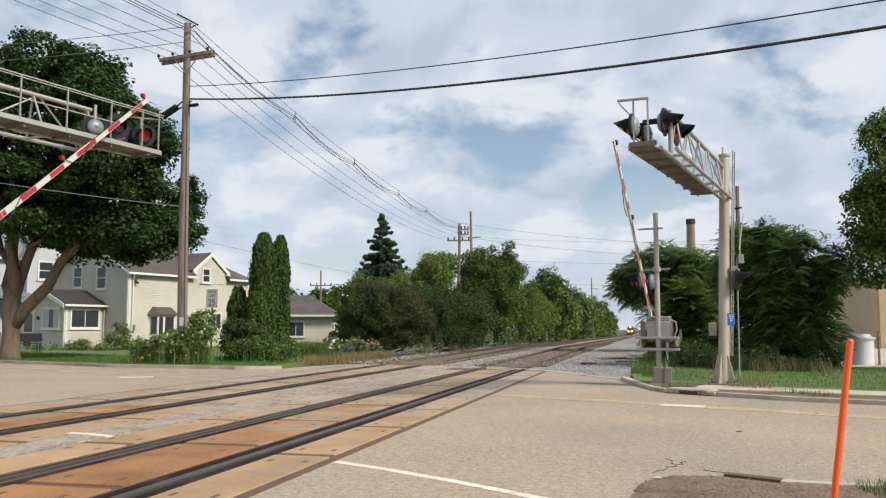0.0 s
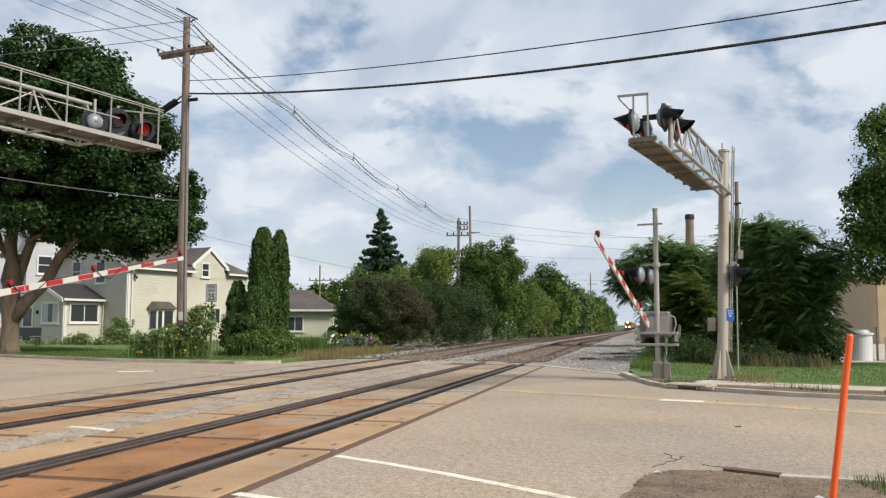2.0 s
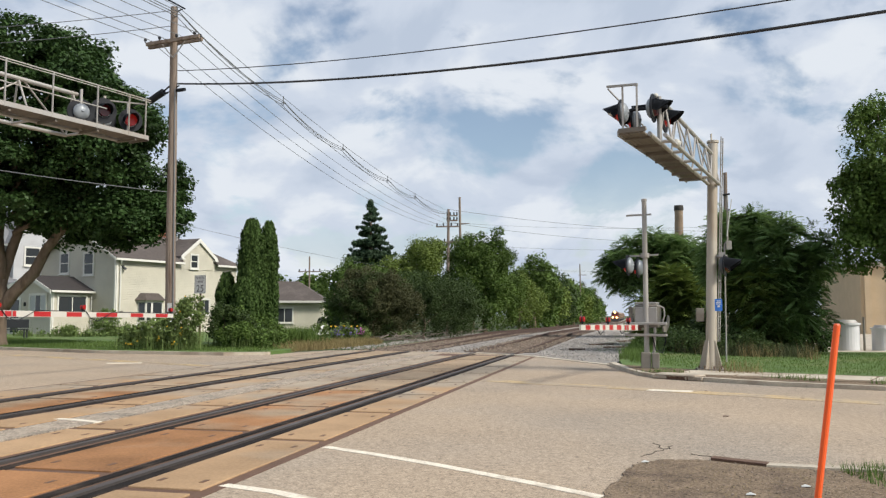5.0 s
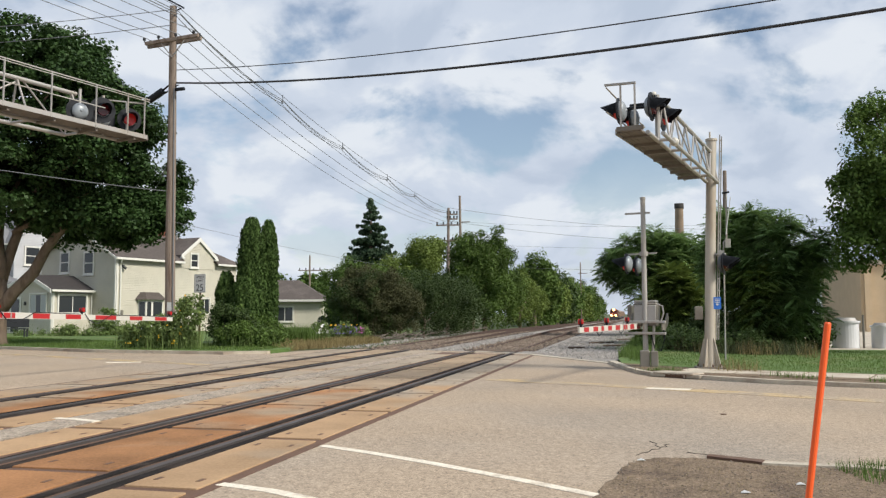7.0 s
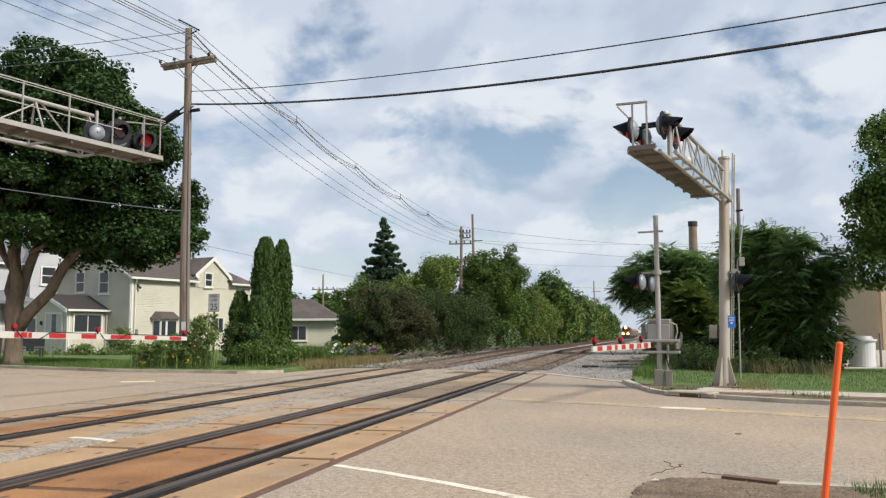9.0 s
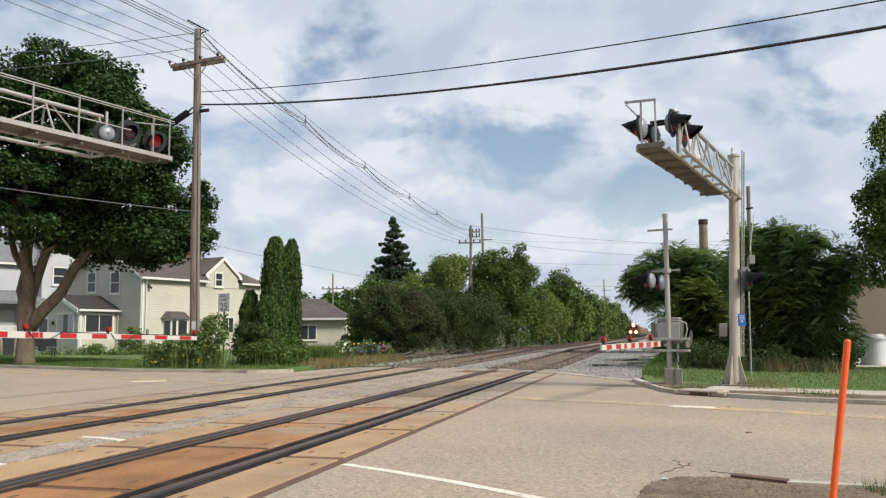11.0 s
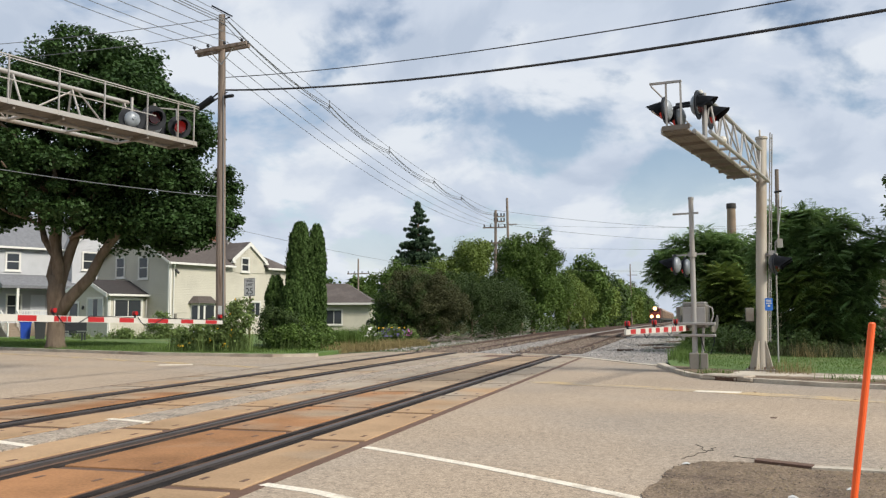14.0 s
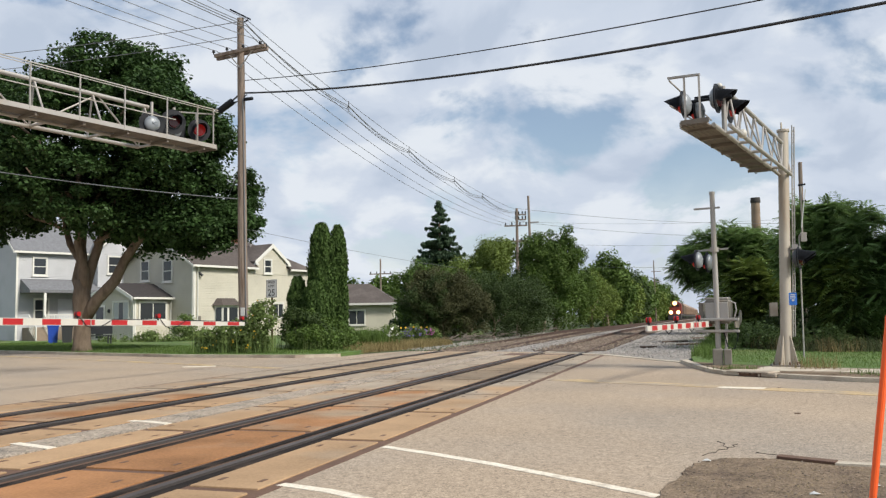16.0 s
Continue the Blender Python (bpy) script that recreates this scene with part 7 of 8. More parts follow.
def build_maple():
    r = np.random.default_rng(11)
    th = thing("maple_tree", "large spreading dark green maple with forked grey-brown trunk", "tree")
    bm = bmesh.new()
    b = Vector((-24.66, 28.67, 0.05))
    polytube(bm, [b + Vector((0, 0, -0.1)), b + Vector((0, 0, 0.25)), b + Vector((0, 0, 1.2)), b + Vector((-0.05, 0, 2.2)), b + Vector((-0.05, 0, 3.0))], [0.50, 0.36, 0.32, 0.36, 0.28], 14)
    fork = b + Vector((0, 0, 1.5))
    for e, r0, r1, s in (((3.4, 0.3, 5.6), 0.27, 0.15, 1), ((0.9, 0.8, 7.0), 0.24, 0.12, 2), ((-0.5, 0.4, 7.8), 0.26, 0.13, 3), ((-1.9, 1.0, 6.2), 0.19, 0.10, 4), ((0.3, -0.7, 7.8), 0.21, 0.1, 5)):
        limb(bm, fork + (Vector((0, 0, -0.25)) if s == 1 else Vector((0, 0, 0.7))), b + Vector(e), r0, r1, 0.18, s, 10)
    for i in range(16):
        a = i * 0.39 * math.pi
        limb(bm, b + Vector((1.4 * math.cos(a) * 0.4, 1.4 * math.sin(a) * 0.4, 4.5 + 0.15 * i)), b + Vector((4.0 * math.cos(a), 4.0 * math.sin(a), 6.0 + 0.25 * i)), 0.10, 0.03, 0.25, 40 + i, 6)
    part("trunk", bm, M["bark"], th, smooth=True)
    x, y = b.x, b.y
    lobes = [(x, y, 8.6, 5.0, 4.4, 3.0), (x + 0.8, y + 0.4, 10.8, 3.4, 3.2, 2.2), (x - 4.6, y - 0.6, 6.0, 2.2, 2.0, 1.3), (x + 3.6, y + 0.4, 7.6, 2.6, 2.6, 2.6), (x - 3.6, y + 0.6, 7.6, 2.8, 2.8, 2.6), (x + 1.5, y - 2.0, 6.6, 2.6, 2.0, 1.9),
             (x + 4.4, y + 1.0, 5.0, 1.5, 1.5, 1.3), (x + 2.6, y + 0.8, 5.2, 2.0, 1.8, 1.2), (x + 4.9, y + 2.4, 7.2, 1.4, 1.5, 2.2), (x + 4.9, y + 2.9, 5.6, 1.2, 1.4, 1.2), (x + 4.2, y + 1.2, 8.9, 1.5, 1.5, 1.5), (x - 2.5, y - 2.5, 6.7, 2.4, 2.0, 1.6), (x - 0.5, y + 2.5, 7.0, 3.0, 2.2, 2.2), (x - 4.8, y, 10.2, 2.4, 2.4, 2.0), (x + 2.9, y + 0.3, 9.8, 2.2, 2.2, 1.8), (x + 3.8, y + 1.3, 9.8, 1.0, 1.0, 0.9), (x + 4.75, y + 1.6, 8.9, 1.0, 1.0, 1.0), (x + 2.6, y + 1.3, 10.9, 1.0, 1.0, 0.95),
             (-20.24, 30.50, 4.75, 1.0, 0.9, 0.7), (-21.00, 30.00, 5.2, 1.2, 1.1, 0.8), (-22.88, 29.20, 5.45, 1.3, 1.2, 0.9), (-21.93, 29.40, 5.25, 1.1, 1.0, 0.8), (-18.94, 31.00, 5.26, 1.0, 0.9, 0.7)]
    c = crown_points(r, lobes, 1700, 0.50)
    g = 0.46 * r.uniform(0.6, 1.35, len(c))
    leaves_mesh("crown", c, np.c_[g * 1.25, g * 1.25, g * 0.8], 165, 0.122, M["maple"], r, th, 1.0)


def build_conifer(name, label, base, h, rad, material, seed, shape="spruce", n=3000, leaf=0.16):
    r = np.random.default_rng(seed)
    th = thing(name, label, "tree")
    bm = bmesh.new()
    tube(bm, (base[0], base[1], base[2] - 0.1), (base[0], base[1], base[2] + h * 0.95), rad * 0.10 + 0.05, 0.02, seg=8)
    part("trunk", bm, M["bark"], th)
    if shape == "spruce":
        cs, rs = [], []
        tiers = 21
        for k in range(tiers):
            t = k / (tiers - 1)
            z = base[2] + h * (0.10 + 0.88 * t)
            rr = rad * (1 - t) ** 0.92 + 0.10
            m = max(5, int(12 * (1 - t) + 5))
            for i in range(m):
                a = 2 * math.pi * (i + r.uniform(-0.35, 0.35)) / m + 1.3 * k
                reach = rr * r.uniform(0.62, 1.12)
                zb = z + r.uniform(-0.5, 0.5) * h * 0.88 / tiers * 1.4
                steps = max(2, int(reach / 0.28))
                for j in range(steps):
                    q = (j + 1) / steps
                    d = reach * q
                    cs.append((base[0] + d * math.cos(a), base[1] + d * math.sin(a), zb - 0.30 * reach * q + 0.22 * reach * q * q + r.uniform(-0.08, 0.08)))
                    g = 0.17 + 0.12 * reach * (1.1 - q)
                    rs.append((g, g, 0.12 + 0.03 * reach))
        leaves_mesh("crown", cs, rs, max(6, n // len(cs)), leaf, material, r, th, 0.2, droop=0.5, long=2.4)
    else:
        t = r.uniform(0, 1, n) ** 0.85
        a = r.uniform(0, 2 * np.pi, n)
        prof = rad * np.minimum(1.0, (t / 0.10) ** 0.5) * (1 - 0.18 * t) * np.sqrt(np.clip(1.0 - np.clip((t - 0.62) / 0.40, 0, 1) ** 2.2, 0.01, 1))
        d = prof * r.uniform(0.62, 1.05, n) * (1 + 0.12 * np.sin(7 * a + 9 * t))
        cs = np.c_[base[0] + d * np.cos(a), base[1] + d * np.sin(a), base[2] + h * t]
        leaves_mesh("crown", cs, np.tile((0.10, 0.10, 0.17), (n, 1)), 22, leaf, material, r, th, 0.1, droop=-1.6, long=2.2)


build_maple()
build_conifer("cedar_tree", "tall narrow dark green cedar beside the house", (-15.55, 32.3, 0.1), 5.1, 0.54, M["cedar"], 21, "cedar", 2400, 0.06)
build_conifer("cedar_tree", "tall narrow dark green cedar beside the house", (-15.16, 33.1, 0.1), 5.05, 0.40, M["cedar"], 22, "cedar", 1800, 0.06)
build_conifer("cedar_tree", "small pointed young cedar by the house", (-16.6, 32.2, 0.1), 2.85, 0.42, M["cedar"], 23, "cedar", 1000, 0.06)
build_conifer("cedar_tree", "small pointed young cedar by the house", (-15.45, 31.5, 0.1), 2.6, 0.50, M["cedar"], 24, "cedar", 1100, 0.06)
build_conifer("spruce_tree", "tall dark pointed spruce behind the shrubs", (-20.7, 64.6, -0.1), 10.6, 3.9, M["spruce"], 25, "spruce", 95000, 0.11)

# trees and shrubs along the far side of the line
tree("shrub", "dense dull green and brownish wild shrub", (-14.6, 42.8, 0), [(-14.6, 42.8, 1.6, 1.3, 1.5, 1.7), (-14.0, 43.0, 2.0, 1.2, 1.4, 1.6)], 190, 160, 0.36, 0.058, M["leaf_dark"], 31, 0.07, category="shrub")
tree("shrub", "dense brownish wild shrub by the line", (-13.6, 43.0, 0), [(-13.6, 43.0, 1.9, 1.8, 1.6, 2.0), (-12.6, 43.6, 1.8, 1.6, 1.5, 1.9), (-14.5, 43.4, 2.4, 1.3, 1.3, 1.4)], 280, 170, 0.36, 0.055, M["leaf_brown"], 32, 0.07, category="shrub")
tree("shrub", "dense dull green wild shrub by the line", (-11.6, 46.0, 0), [(-11.5, 46.0, 1.8, 1.9, 1.6, 1.9), (-10.4, 47.5, 1.6, 1.5, 1.7, 1.7), (-12.6, 46.6, 2.2, 1.5, 1.5, 1.8)], 270, 160, 0.36, 0.058, M["leaf_dark"], 33, 0.07, category="shrub")
tree("shrub", "dense green thicket between the shrubs and the tall tree", (-11.6, 52.0, 0), [(-11.6, 52, 1.9, 1.5, 1.6, 2.1), (-10.7, 53.5, 1.5, 1.2, 1.6, 1.7), (-12.8, 52.5, 2.4, 1.4, 1.5, 2.0)], 260, 120, 0.42, 0.075, M["leaf_dark"], 30, 0.07, category="shrub")
tree("shrub", "low leafy shrub at the foot of the trees", (-15.8, 49.0, 0), [(-15.8, 49, 2.0, 1.4, 1.5, 2.0), (-15.0, 50, 2.3, 1.3, 1.4, 2.1)], 170, 95, 0.42, 0.08, M["leaf"], 34, 0.07, category="shrub")
tree("tree", "broad green tree behind the shrubs", (-19.3, 60, -0.1), [(-19.0, 60, 3.0, 2.3, 2.2, 2.1), (-21.3, 60, 2.9, 1.9, 2.0, 2.3)], 190, 120, 0.6, 0.115, M["leaf"], 35, 0.2)
tree("tree", "rounded green tree beside the spruce", (-17.0, 60, -0.1), [(-17.0, 60, 3.4, 2.0, 2.2, 2.4), (-15.4, 60.5, 4.8, 1.6, 1.8, 2.2), (-15.6, 62, 5.6, 1.5, 1.6, 1.6)], 240, 120, 0.6, 0.115, M["leaf_light"], 36, 0.2)
tree("tree", "dark green tree behind the wooden pole", (-13.8, 72, -0.1), [(-13.8, 72, 4.8, 2.4, 2.2, 3.4), (-12.0, 73, 4.6, 2.0, 2.0, 3.0)], 200, 120, 0.6, 0.115, M["leaf_dark"], 37, 0.2)
tree("tree", "tall bright green leafy tree by the line", (-10.9, 62, -0.1), [(-10.9, 62, 3.9, 1.9, 1.9, 3.0), (-10.4, 62, 5.6, 1.4, 1.4, 2.2), (-12.2, 62, 4.4, 1.6, 1.6, 2.8), (-9.8, 64, 2.6, 1.5, 1.8, 2.4), (-11.2, 61, 1.6, 1.8, 1.5, 1.8)], 340, 120, 0.55, 0.115, M["leaf"], 38, 0.2)
tree("tree", "green tree beside the railway", (-10.2, 76, -0.1), [(-10.2, 76, 2.6, 1.4, 2.5, 2.6), (-9.9, 82, 2.4, 1.4, 3.0, 2.3)], 150, 120, 0.6, 0.115, M["leaf_light"], 39, 0.15)
tree("tree", "tall rounded tree farther along the line", (-11.6, 100, -0.3), [(-11.6, 100, 4.8, 2.3, 2.4, 3.6), (-10.3, 102, 4.0, 2.0, 2.0, 3.4)], 170, 60, 0.8, 0.24, M["leaf"], 40, 0.2)
for k in range(13):
    y = 104 + 17 * k
    rr = np.random.default_rng(60 + k)
    x = -12.3 + rr.uniform(-0.8, 0.8) - 0.006 * (y - 100)
    h = rr.uniform(3.3, 4.6) + 0.008 * (y - 100)
    z = fall(y)
    tree("tree", "green tree in the row beside the railway", (x, y, z), [(x, y, z + h * 0.9, 2.4, 5, h), (x + 0.9, y + 8, z + h * 0.7, 1.9, 5, h * 0.8), (x - 2.6, y + 5, z + h * 1.1, 2.4, 4, h)], 130, 42, 1.0, 0.36,
         [M["leaf"], M["leaf_light"], M["leaf_dark"]][k % 3], 60 + k, 0.2, group="row of trees along the line")
for k in range(9):
    y = 66 + 32 * k
    rr = np.random.default_rng(90 + k)
    x = 2.6 + 0.008 * y + rr.uniform(-0.4, 0.4)
    z = fall(y)
    if k:
        tree("tree", "green tree in the row across the line", (x + 1.5, y, z), [(x + 1.8, y, z + 3.0, 2.4, 8, 3.0), (x + 2.6, y + 14, z + 3.4, 2.4, 8, 3.2)], 130, 42, 1.0, 0.34, M["leaf"], 90 + k, 0.2, group="row of trees across the line")
# distant wood behind the low house
r_far = np.random.default_rng(50)
far = [(x, 150 + r_far.uniform(-8, 8), 0.6 + r_far.uniform(2, 4.4), 5, 4, r_far.uniform(4.2, 5.6)) for x in np.arange(-150, -38, 5.5)]
wood = thing("distant_wood", "distant belt of green trees", "trees", kind="stuff")
cc = crown_points(r_far, far, 1300, 0.5)
leaves_mesh("crown", cc, 1.5 * r_far.uniform(0.6, 1.3, len(cc)), 26, 0.6, M["leaf"], r_far, wood)

# right-hand side
tree("locust_tree", "feathery locust tree with drooping dark branches", (1.6, 50, 0), [(1.0, 50, 4.7, 1.9, 1.8, 1.5), (-0.6, 50, 3.9, 1.1, 1.4, 1.2), (2.3, 50.5, 4.6, 1.7, 1.6, 1.3), (0.2, 50, 2.9, 1.3, 1.3, 1.0), (3.2, 51, 3.2, 1.5, 1.5, 1.6)], 420, 17, 0.3, 0.105, M["locust"], 41, 0.14, flat=0.9, hollow=0.6, frond=0.52)
tree("shrub", "bright green thicket of sumac and saplings", (1.9, 37.5, 0), [(1.7, 37.5, 1.7, 0.9, 1.2, 1.6), (2.4, 37, 1.3, 0.8, 1.0, 1.3), (1.1, 38, 1.0, 0.7, 1.0, 1.0)], 230, 11, 0.24, 0.095, M["leaf_light"], 42, 0.06, category="shrub", frond=0.62)
tree("shrub", "low green brambles and vines beside the track", (1.5, 31, 0), [(1.0, 31.5, 0.4, 0.6, 1.6, 0.5), (2.0, 29.8, 0.35, 1.0, 1.2, 0.5), (3.2, 28.4, 0.3, 1.0, 1.0, 0.5)], 150, 50, 0.22, 0.07, M["garden"], 43, 0.03, category="shrub")
tree("tree", "dense dark green tree beside the sidewalk", (4.3, 30.2, 0), [(4.2, 30.2, 2.3, 1.2, 1.5, 2.2), (3.3, 30.5, 2.6, 0.75, 1.2, 1.9), (5.2, 30.2, 1.6, 0.9, 1.4, 1.8), (4.8, 29.2, 1.2, 0.9, 0.9, 1.2), (5.6, 30.3, 3.0, 0.65, 1.2, 1.2)], 620, 14, 0.28, 0.078, M["locust"], 44, 0.12, flat=0.5, frond=0.40)
tree("tree", "feathery ash sapling above the thicket", (3.5, 31.3, 0), [(3.2, 31.3, 3.9, 0.6, 0.7, 1.0), (4.15, 31.2, 4.15, 0.55, 0.7, 0.8), (4.95, 31.2, 4.05, 0.6, 0.7, 0.8), (3.0, 31.3, 2.8, 0.5, 0.7, 1.0)], 170, 11, 0.2, 0.085, M["locust"], 45, 0.08, flat=0.8, frond=0.44)
tree("tree", "tall dark leafy tree at the roadside", (8.0, 28.2, 0), [(7.7, 28.2, 5.6, 1.3, 1.6, 2.0), (6.75, 28.0, 4.6, 0.75, 1.2, 1.5), (7.1, 28.0, 3.5, 0.95, 1.2, 1.05), (8.7, 28.4, 4.5, 1.7, 1.8, 2.2), (7.5, 28.2, 7.2, 0.9, 1.0, 0.9)], 460, 115, 0.36, 0.08, M["leaf"], 46, 0.16, flat=0.6)


WHITE_BED, LAVENDER_BED, PINK_BED, IRIS_BED = (-14.26, 36.83), (-13.96, 39.35), (-13.59, 41.21), (-14.52, 34.58)


def plant_bed(name, label, base, lobes, clumps, per, clump_r, leaf, material, seed, flowers=None, category="flower bed"):
    r = np.random.default_rng(seed)
    th = thing(name, label, category)
    c = crown_points(r, lobes, clumps, 0.2)
    c[:, 2] = np.maximum(c[:, 2], 0.12)
    leaves_mesh("foliage", c, clump_r * r.uniform(0.6, 1.3, len(c)), per, leaf, material, r, th, 0.4)
    stem = np.c_[c[:, 0], c[:, 1], np.full(len(c), 0.05)]
    blades_mesh("stem", np.repeat(stem, 4, 0) + r.normal(size=(4 * len(stem), 3)) * (0.15, 0.15, 0), max(l[2] for l in lobes) * 0.95, 0.02, M["garden"], r, 0.25, th)
    tagged(th.children[-1], kind="stuff")
    for nm, m, n, size, zlo in flowers or ():
        bm = bmesh.new()
        for k in range(9):
            a = 2 * math.pi * k / 9
            v = [bm.verts.new(p) for p in ((0, 0, 0), (0.55 * size * math.cos(a - 0.28), 0.55 * size * math.sin(a - 0.28), 0.12 * size), (size * math.cos(a), size * math.sin(a), 0.05 * size),
                                           (0.55 * size * math.cos(a + 0.28), 0.55 * size * math.sin(a + 0.28), 0.12 * size))]
            bm.faces.new(v)
        ball(bm, (0, 0, 0.05 * size), 0.3 * size, 1, 1, 0.5, None, 1)
        one = None
        for p in crown_points(r, lobes, n, 0.85):
            q = Matrix.Translation((p[0], p[1] - 0.1, max(p[2], zlo))) @ Euler((r.uniform(0.5, 1.5), r.uniform(-0.5, 0.5), r.uniform(-0.9, 0.9))).to_matrix().to_4x4()
            if one is None:
                one = part(nm, bm, m, th)
                one.matrix_basis = q
            else:
                share(one, nm, q, th)
    return th


plant_bed("sunflower_bed", "tall tangled sunflower and garden plants beside the pole", (-16, 26.6), [(-16.9, 26.6, 0.5, 1.0, 0.5, 0.5), (-15.9, 26.5, 0.65, 0.8, 0.5, 0.65), (-15.15, 26.7, 1.05, 0.55, 0.5, 0.95)], 320, 24, 0.17, 0.085, M["garden"], 71,
          [("yellow_flower", M["petal_yellow"], 38, 0.042, 0.3), ("white_flower", M["petal_white"], 44, 0.035, 0.8)])
plant_bed("shrub_bed", "dense green garden shrubs and vines below the cedars", (-14.3, 28.6), [(-14.2, 28.6, 0.5, 0.8, 0.6, 0.55), (-13.3, 28.8, 0.35, 0.8, 0.6, 0.4), (-14.9, 29.8, 0.85, 0.9, 0.7, 0.75), (-14.1, 30.6, 0.6, 0.7, 0.7, 0.6)], 260, 36, 0.22, 0.075, M["leaf"], 72)
plant_bed("flower_bed", "white garden flowers on leafy stems by the track", (-12.6, 33), [(WHITE_BED[0], WHITE_BED[1], 0.45, 0.45, 0.4, 0.45)], 70, 26, 0.16, 0.07, M["garden"], 73,
          [("white_flower", M["petal_white"], 26, 0.085, 0.45)])
plant_bed("flower_bed", "mound of lavender-blue flower spikes", (-12, 34), [(LAVENDER_BED[0], LAVENDER_BED[1], 0.42, 0.6, 0.5, 0.42)], 90, 26, 0.15, 0.06, M["garden"], 75,
          [("lavender_flower", M["petal_blue"], 110, 0.05, 0.35), ("yellow_flower", M["petal_yellow"], 6, 0.06, 0.75)])
plant_bed("flower_bed", "small clump of pink phlox flowers", (-11.4, 35), [(PINK_BED[0], PINK_BED[1], 0.36, 0.36, 0.35, 0.36)], 45, 26, 0.14, 0.06, M["garden"], 76,
          [("pink_flower", M["petal_pink"], 34, 0.055, 0.35)])
iris = thing("iris_clump", "dense clump of upright green iris blades", "plant")
q_iris = np.array(IRIS_BED) + np.random.default_rng(77).normal(size=(1500, 2)) * (0.55, 0.3)
tagged(blades_mesh("iris_blade", np.c_[q_iris, np.full(1500, 0.03)], 0.75, 0.035, M["blade"], np.random.default_rng(78), 0.35, iris), kind="stuff")
tree("shrub", "tangled dark undergrowth below the trees", (4.2, 31.6, 0), [(4.4, 31.8, 0.5, 1.6, 0.8, 0.8), (3.0, 33.5, 0.6, 1.2, 1.0, 0.9), (5.6, 31.0, 0.4, 0.9, 0.8, 0.6)], 170, 60, 0.3, 0.085, M["leaf_dark"], 47, 0.03, category="shrub")
# added lighter leaves: their colour stands in for sunlit highlights on the dark tree
tree("shrub", "light green leaves standing in for sunlit highlights on the dark tree", (3.9, 29.3, 0), [(3.9, 29.3, 1.9, 0.6, 0.6, 1.1), (4.3, 29.2, 1.3, 0.5, 0.5, 0.9)], 90, 11, 0.2, 0.075, M["leaf_light"], 48, 0.04, category="shrub", flat=0.9, frond=0.46)
tree("shrub", "dense dark green garden shrub below the cedars", (-14.9, 29.3, 0), [(-15.25, 29.3, 0.95, 0.6, 0.5, 0.85), (-14.55, 29.4, 0.8, 0.6, 0.5, 0.75), (-14.1, 29.3, 0.55, 0.5, 0.4, 0.5)], 130, 70, 0.24, 0.06, M["leaf_dark"], 49, 0.04, category="shrub", flat=0.8)
plant_bed("foundation_plants", "low green plants and hostas along the porch", (-30, 42), [(-31.6, 41.6, 0.25, 2.3, 0.5, 0.35), (-28.8, 43.2, 0.35, 1.2, 0.6, 0.45), (-27.6, 45.4, 0.6, 1.0, 1.0, 0.7), (-29.6, 43.0, 0.9, 0.6, 0.6, 0.9)], 230, 30, 0.22, 0.09, M["garden"], 74)

# dead branches beside the line
bm = bmesh.new()
rd = random.Random(5)
for i in range(170):
    x, y = rd.uniform(-11.9, -10.7), rd.uniform(37, 62)
    a = rd.uniform(0, math.pi)
    l = rd.uniform(0.2, 0.9)
    p = Vector((x, y, 0.05 + rd.uniform(0, 0.25)))
    tube(bm, p, p + Vector((l * math.cos(a), l * math.sin(a), rd.uniform(-0.05, 0.25))), 0.018, 0.008, seg=4)
tagged(part("brushwood", bm, M["debris"]), "grey dead branches and debris beside the ballast", "brushwood", kind="stuff")

# ---------------------------------------------------------------- train


def build_wheel(parent, x, y, z, r):
    bm = bmesh.new()
    tube(bm, (x - 0.07, y, z), (x + 0.07, y, z), r, seg=16)
    return part("wheel", bm, M["loco_grey"], parent)


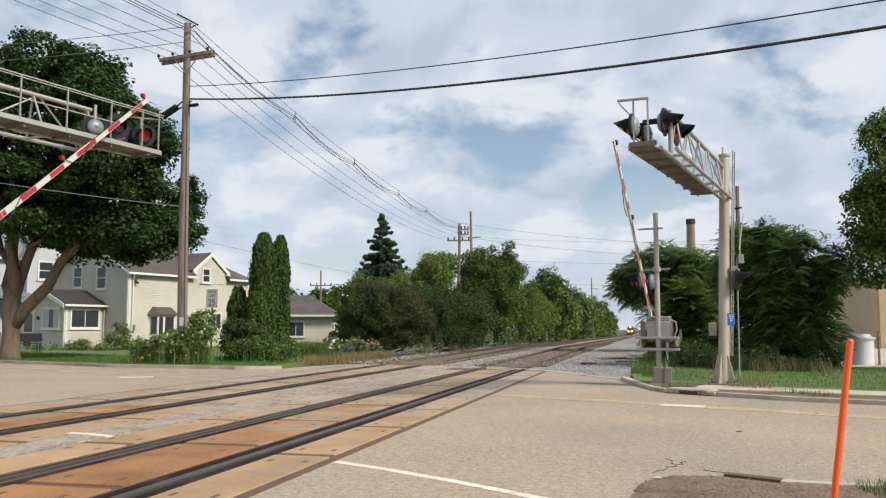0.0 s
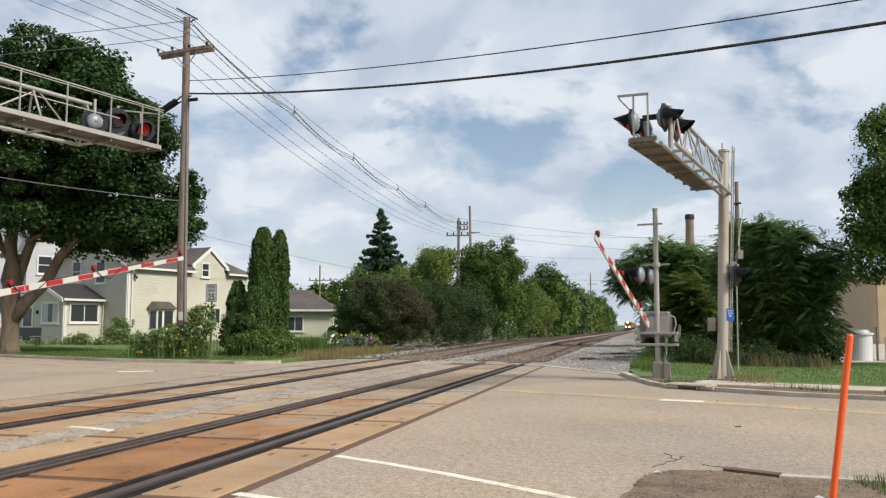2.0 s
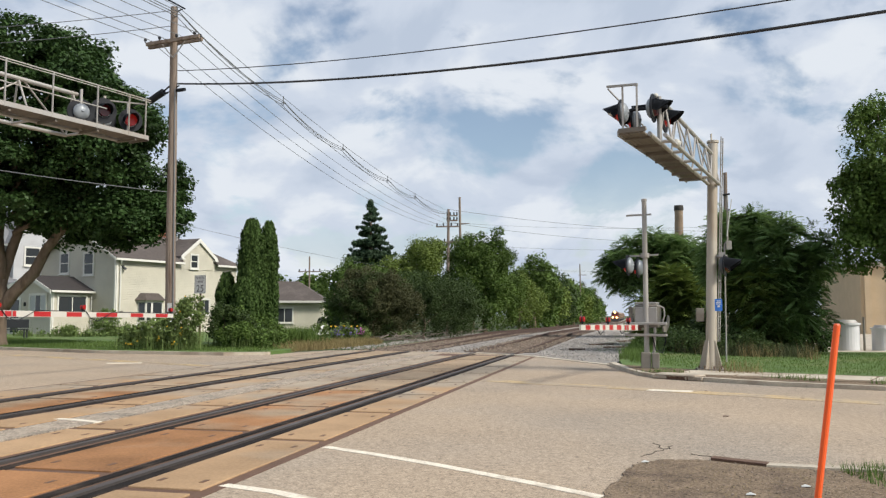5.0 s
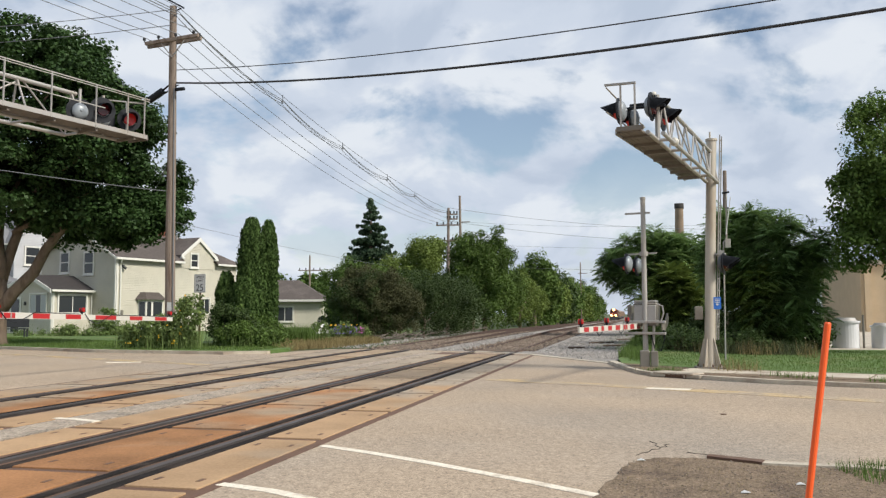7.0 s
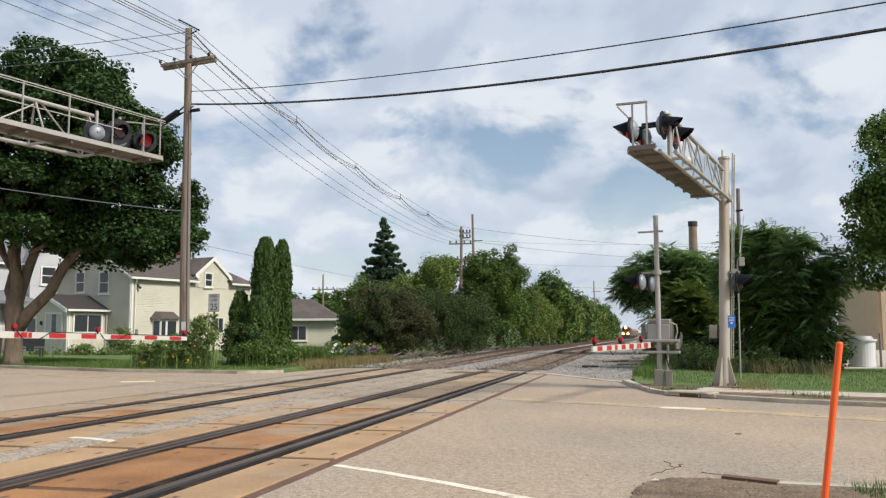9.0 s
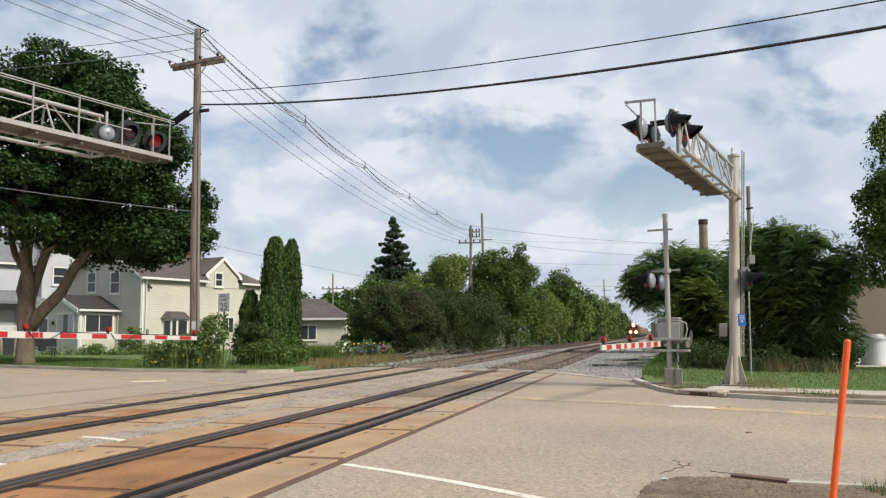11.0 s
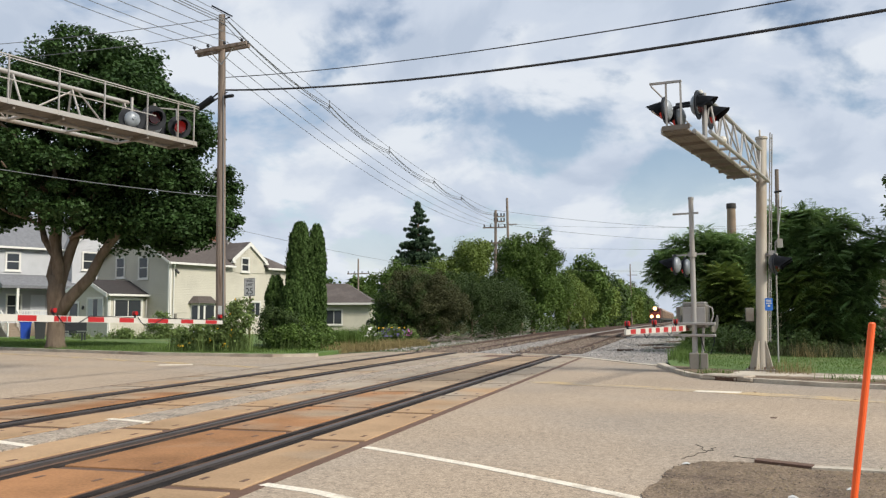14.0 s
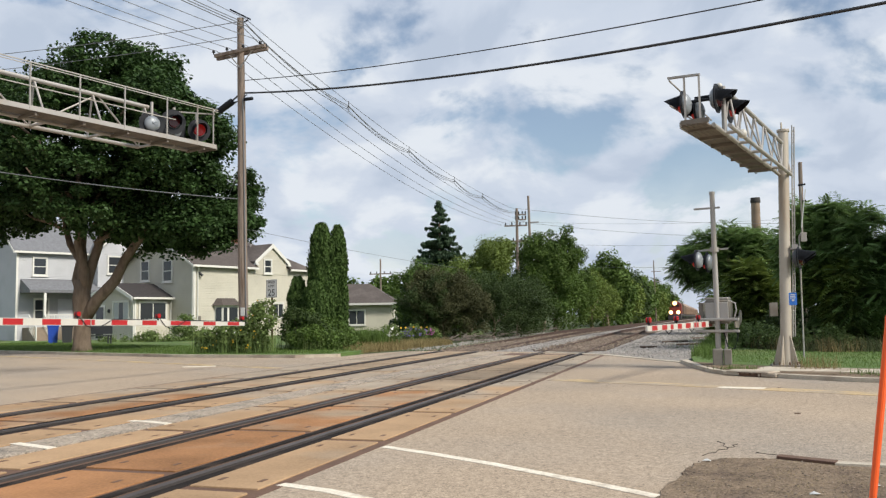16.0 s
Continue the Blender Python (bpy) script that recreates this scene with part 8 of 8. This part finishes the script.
def build_loco():
    """Front at y = 0, body towards +y; rail top at z = 0."""
    th = thing("locomotive", "red and grey diesel locomotive with lit headlights", "locomotive")
    bm = bmesh.new()
    box(bm, (0, 11, 1.25), (3.0, 21.5, 0.35), bevel=0.05)
    part("frame", bm, M["loco_grey"], th)
    bm = bmesh.new()
    extrude(bm, [(-1.25, 1.4), (1.25, 1.4), (1.25, 2.6), (0.9, 2.95), (-0.9, 2.95), (-1.25, 2.6)], 2.2, Matrix.Translation((0, 0.6, 0)))
    part("nose", bm, M["loco_red"], th)
    bm = bmesh.new()
    extrude(bm, [(-1.5, 1.4), (1.5, 1.4), (1.5, 3.7), (0.95, 4.45), (-0.95, 4.45), (-1.5, 3.7)], 2.6, Matrix.Translation((0, 2.8, 0)))
    part("cab", bm, M["loco_red"], th)
    for x in (-0.62, 0.62):
        bm = bmesh.new()
        box(bm, (x, 2.78, 3.5), (0.9, 0.04, 0.6))
        part("windshield", bm, M["glass"], th)
    bm = bmesh.new()
    extrude(bm, [(-1.1, 1.4), (1.1, 1.4), (1.1, 3.9), (0.7, 4.4), (-0.7, 4.4), (-1.1, 3.9)], 15.5, Matrix.Translation((0, 5.4, 0)))
    part("hood", bm, M["loco_red"], th)
    bm = bmesh.new()
    box(bm, (0, 12, 4.5), (1.6, 9, 0.25), bevel=0.05)
    part("roof_fans", bm, M["loco_white"], th)
    bm = bmesh.new()
    extrude(bm, [(-1.5, 0.15), (1.5, 0.15), (1.5, 1.1), (-1.5, 1.1)], 0.25, Matrix.Translation((0, 0.05, 0)))
    part("plow", bm, M["loco_grey"], th)
    # headlight discs are oversized: the extra size stands in for their glow
    for x, z, r in ((0.0, 4.05, 0.48), (-0.85, 1.85, 0.44), (0.85, 1.85, 0.44)):
        bm = bmesh.new()
        y = 0.35 if z < 3 else 2.6
        tube(bm, (x, y, z), (x, y + 0.3, z), r, seg=14)
        part("headlight", bm, M["headlight"], th, "lit warm headlight")
    for y in (3.0, 4.9, 6.8, 15.2, 17.1, 19.0):
        for x in (-0.74, 0.74):
            build_wheel(th, x, y, 0.53, 0.53)
    bm = bmesh.new()
    box(bm, (0, 11, 0.75), (2.4, 5, 0.7), bevel=0.1)
    part("fuel_tank", bm, M["loco_grey"], th)
    return th


def build_car():
    th = thing("freight_car", "dull tan covered hopper freight car", "freight car", group="freight cars")
    bm = bmesh.new()
    extrude(bm, [(-1.5, 1.5), (1.5, 1.5), (1.55, 3.6), (1.1, 4.4), (-1.1, 4.4), (-1.55, 3.6)], 15.6, Matrix.Translation((0, 0.6, 0)))
    part("body", bm, M["car_tan"], th)
    for k in range(9):
        bm = bmesh.new()
        box(bm, (0, 1.2 + 1.8 * k, 2.6), (3.2, 0.1, 2.1))
        part("rib", bm, M["car_tan"], th)
    bm = bmesh.new()
    box(bm, (0, 8.4, 4.48), (1.0, 15, 0.1))
    part("roof_walk", bm, M["loco_white"], th)
    bm = bmesh.new()
    box(bm, (0, 8.4, 1.2), (2.6, 16.4, 0.4))
    part("underframe", bm, M["loco_grey"], th)
    for y in (1.6, 3.2, 13.6, 15.2):
        for x in (-0.74, 0.74):
            build_wheel(th, x, y, 0.45, 0.45)
    return th


loco = build_loco()
cars = [build_car()]
for k in range(1, 12):
    cars.append(copy_thing(cars[0], Matrix.Identity(4)))


def motions():
    """The arms come down, and the train draws near along the far track."""
    def arm_pose(pivot, direction, angle):
        x = (direction * math.cos(radians(angle)) + Z * math.sin(radians(angle))).normalized()
        y = Z.cross(direction).normalized()
        z = x.cross(y)
        return Matrix(((x.x, y.x, z.x, pivot.x), (x.y, y.y, z.y, pivot.y), (x.z, y.z, z.z, pivot.z), (0, 0, 0, 1)))

    walk(arm_r, [(t, arm_pose(PIVOT_R, DIR_R, a)) for t, a in ANGLES_R])
    walk(arm_l, [(t, arm_pose(PIVOT_L, DIR_L, a)) for t, a in ANGLES_L])
    x = (RAILS[2] + RAILS[3]) / 2

    def on_track(y):
        return Matrix.Translation((x, y, fall(y) + 0.16)) @ Matrix.Rotation(-0.0052, 4, "X")

    def front(t):
        return 452 - 15.2 * t

    times = [0.8 * k for k in range(21)]
    walk(loco, [(t, on_track(front(t))) for t in times])
    for k, car in enumerate(cars):
        walk(car, [(t, on_track(front(t) + 22.4 + 17.4 * k)) for t in times])


ANGLES_R = [(0, 47.7), (0.5, 37.9), (1, 30.1), (1.5, 24.7), (2, 20.0), (2.5, 16.2), (3, 12.7), (3.5, 10.0), (4, 6.4), (4.6, 2.2), (5.3, 0.3), (5.9, 0.0), (16, 0.0)]
ANGLES_L = [(0, 37.97), (0.5, 30.21), (1, 22.66), (1.5, 16.21), (2, 10.56), (2.5, 5.69), (3, 4.37), (3.5, 3.09), (4, 1.78), (4.5, 0.5), (5.2, -0.7), (6, -1.15), (16, -1.14)]
motions()
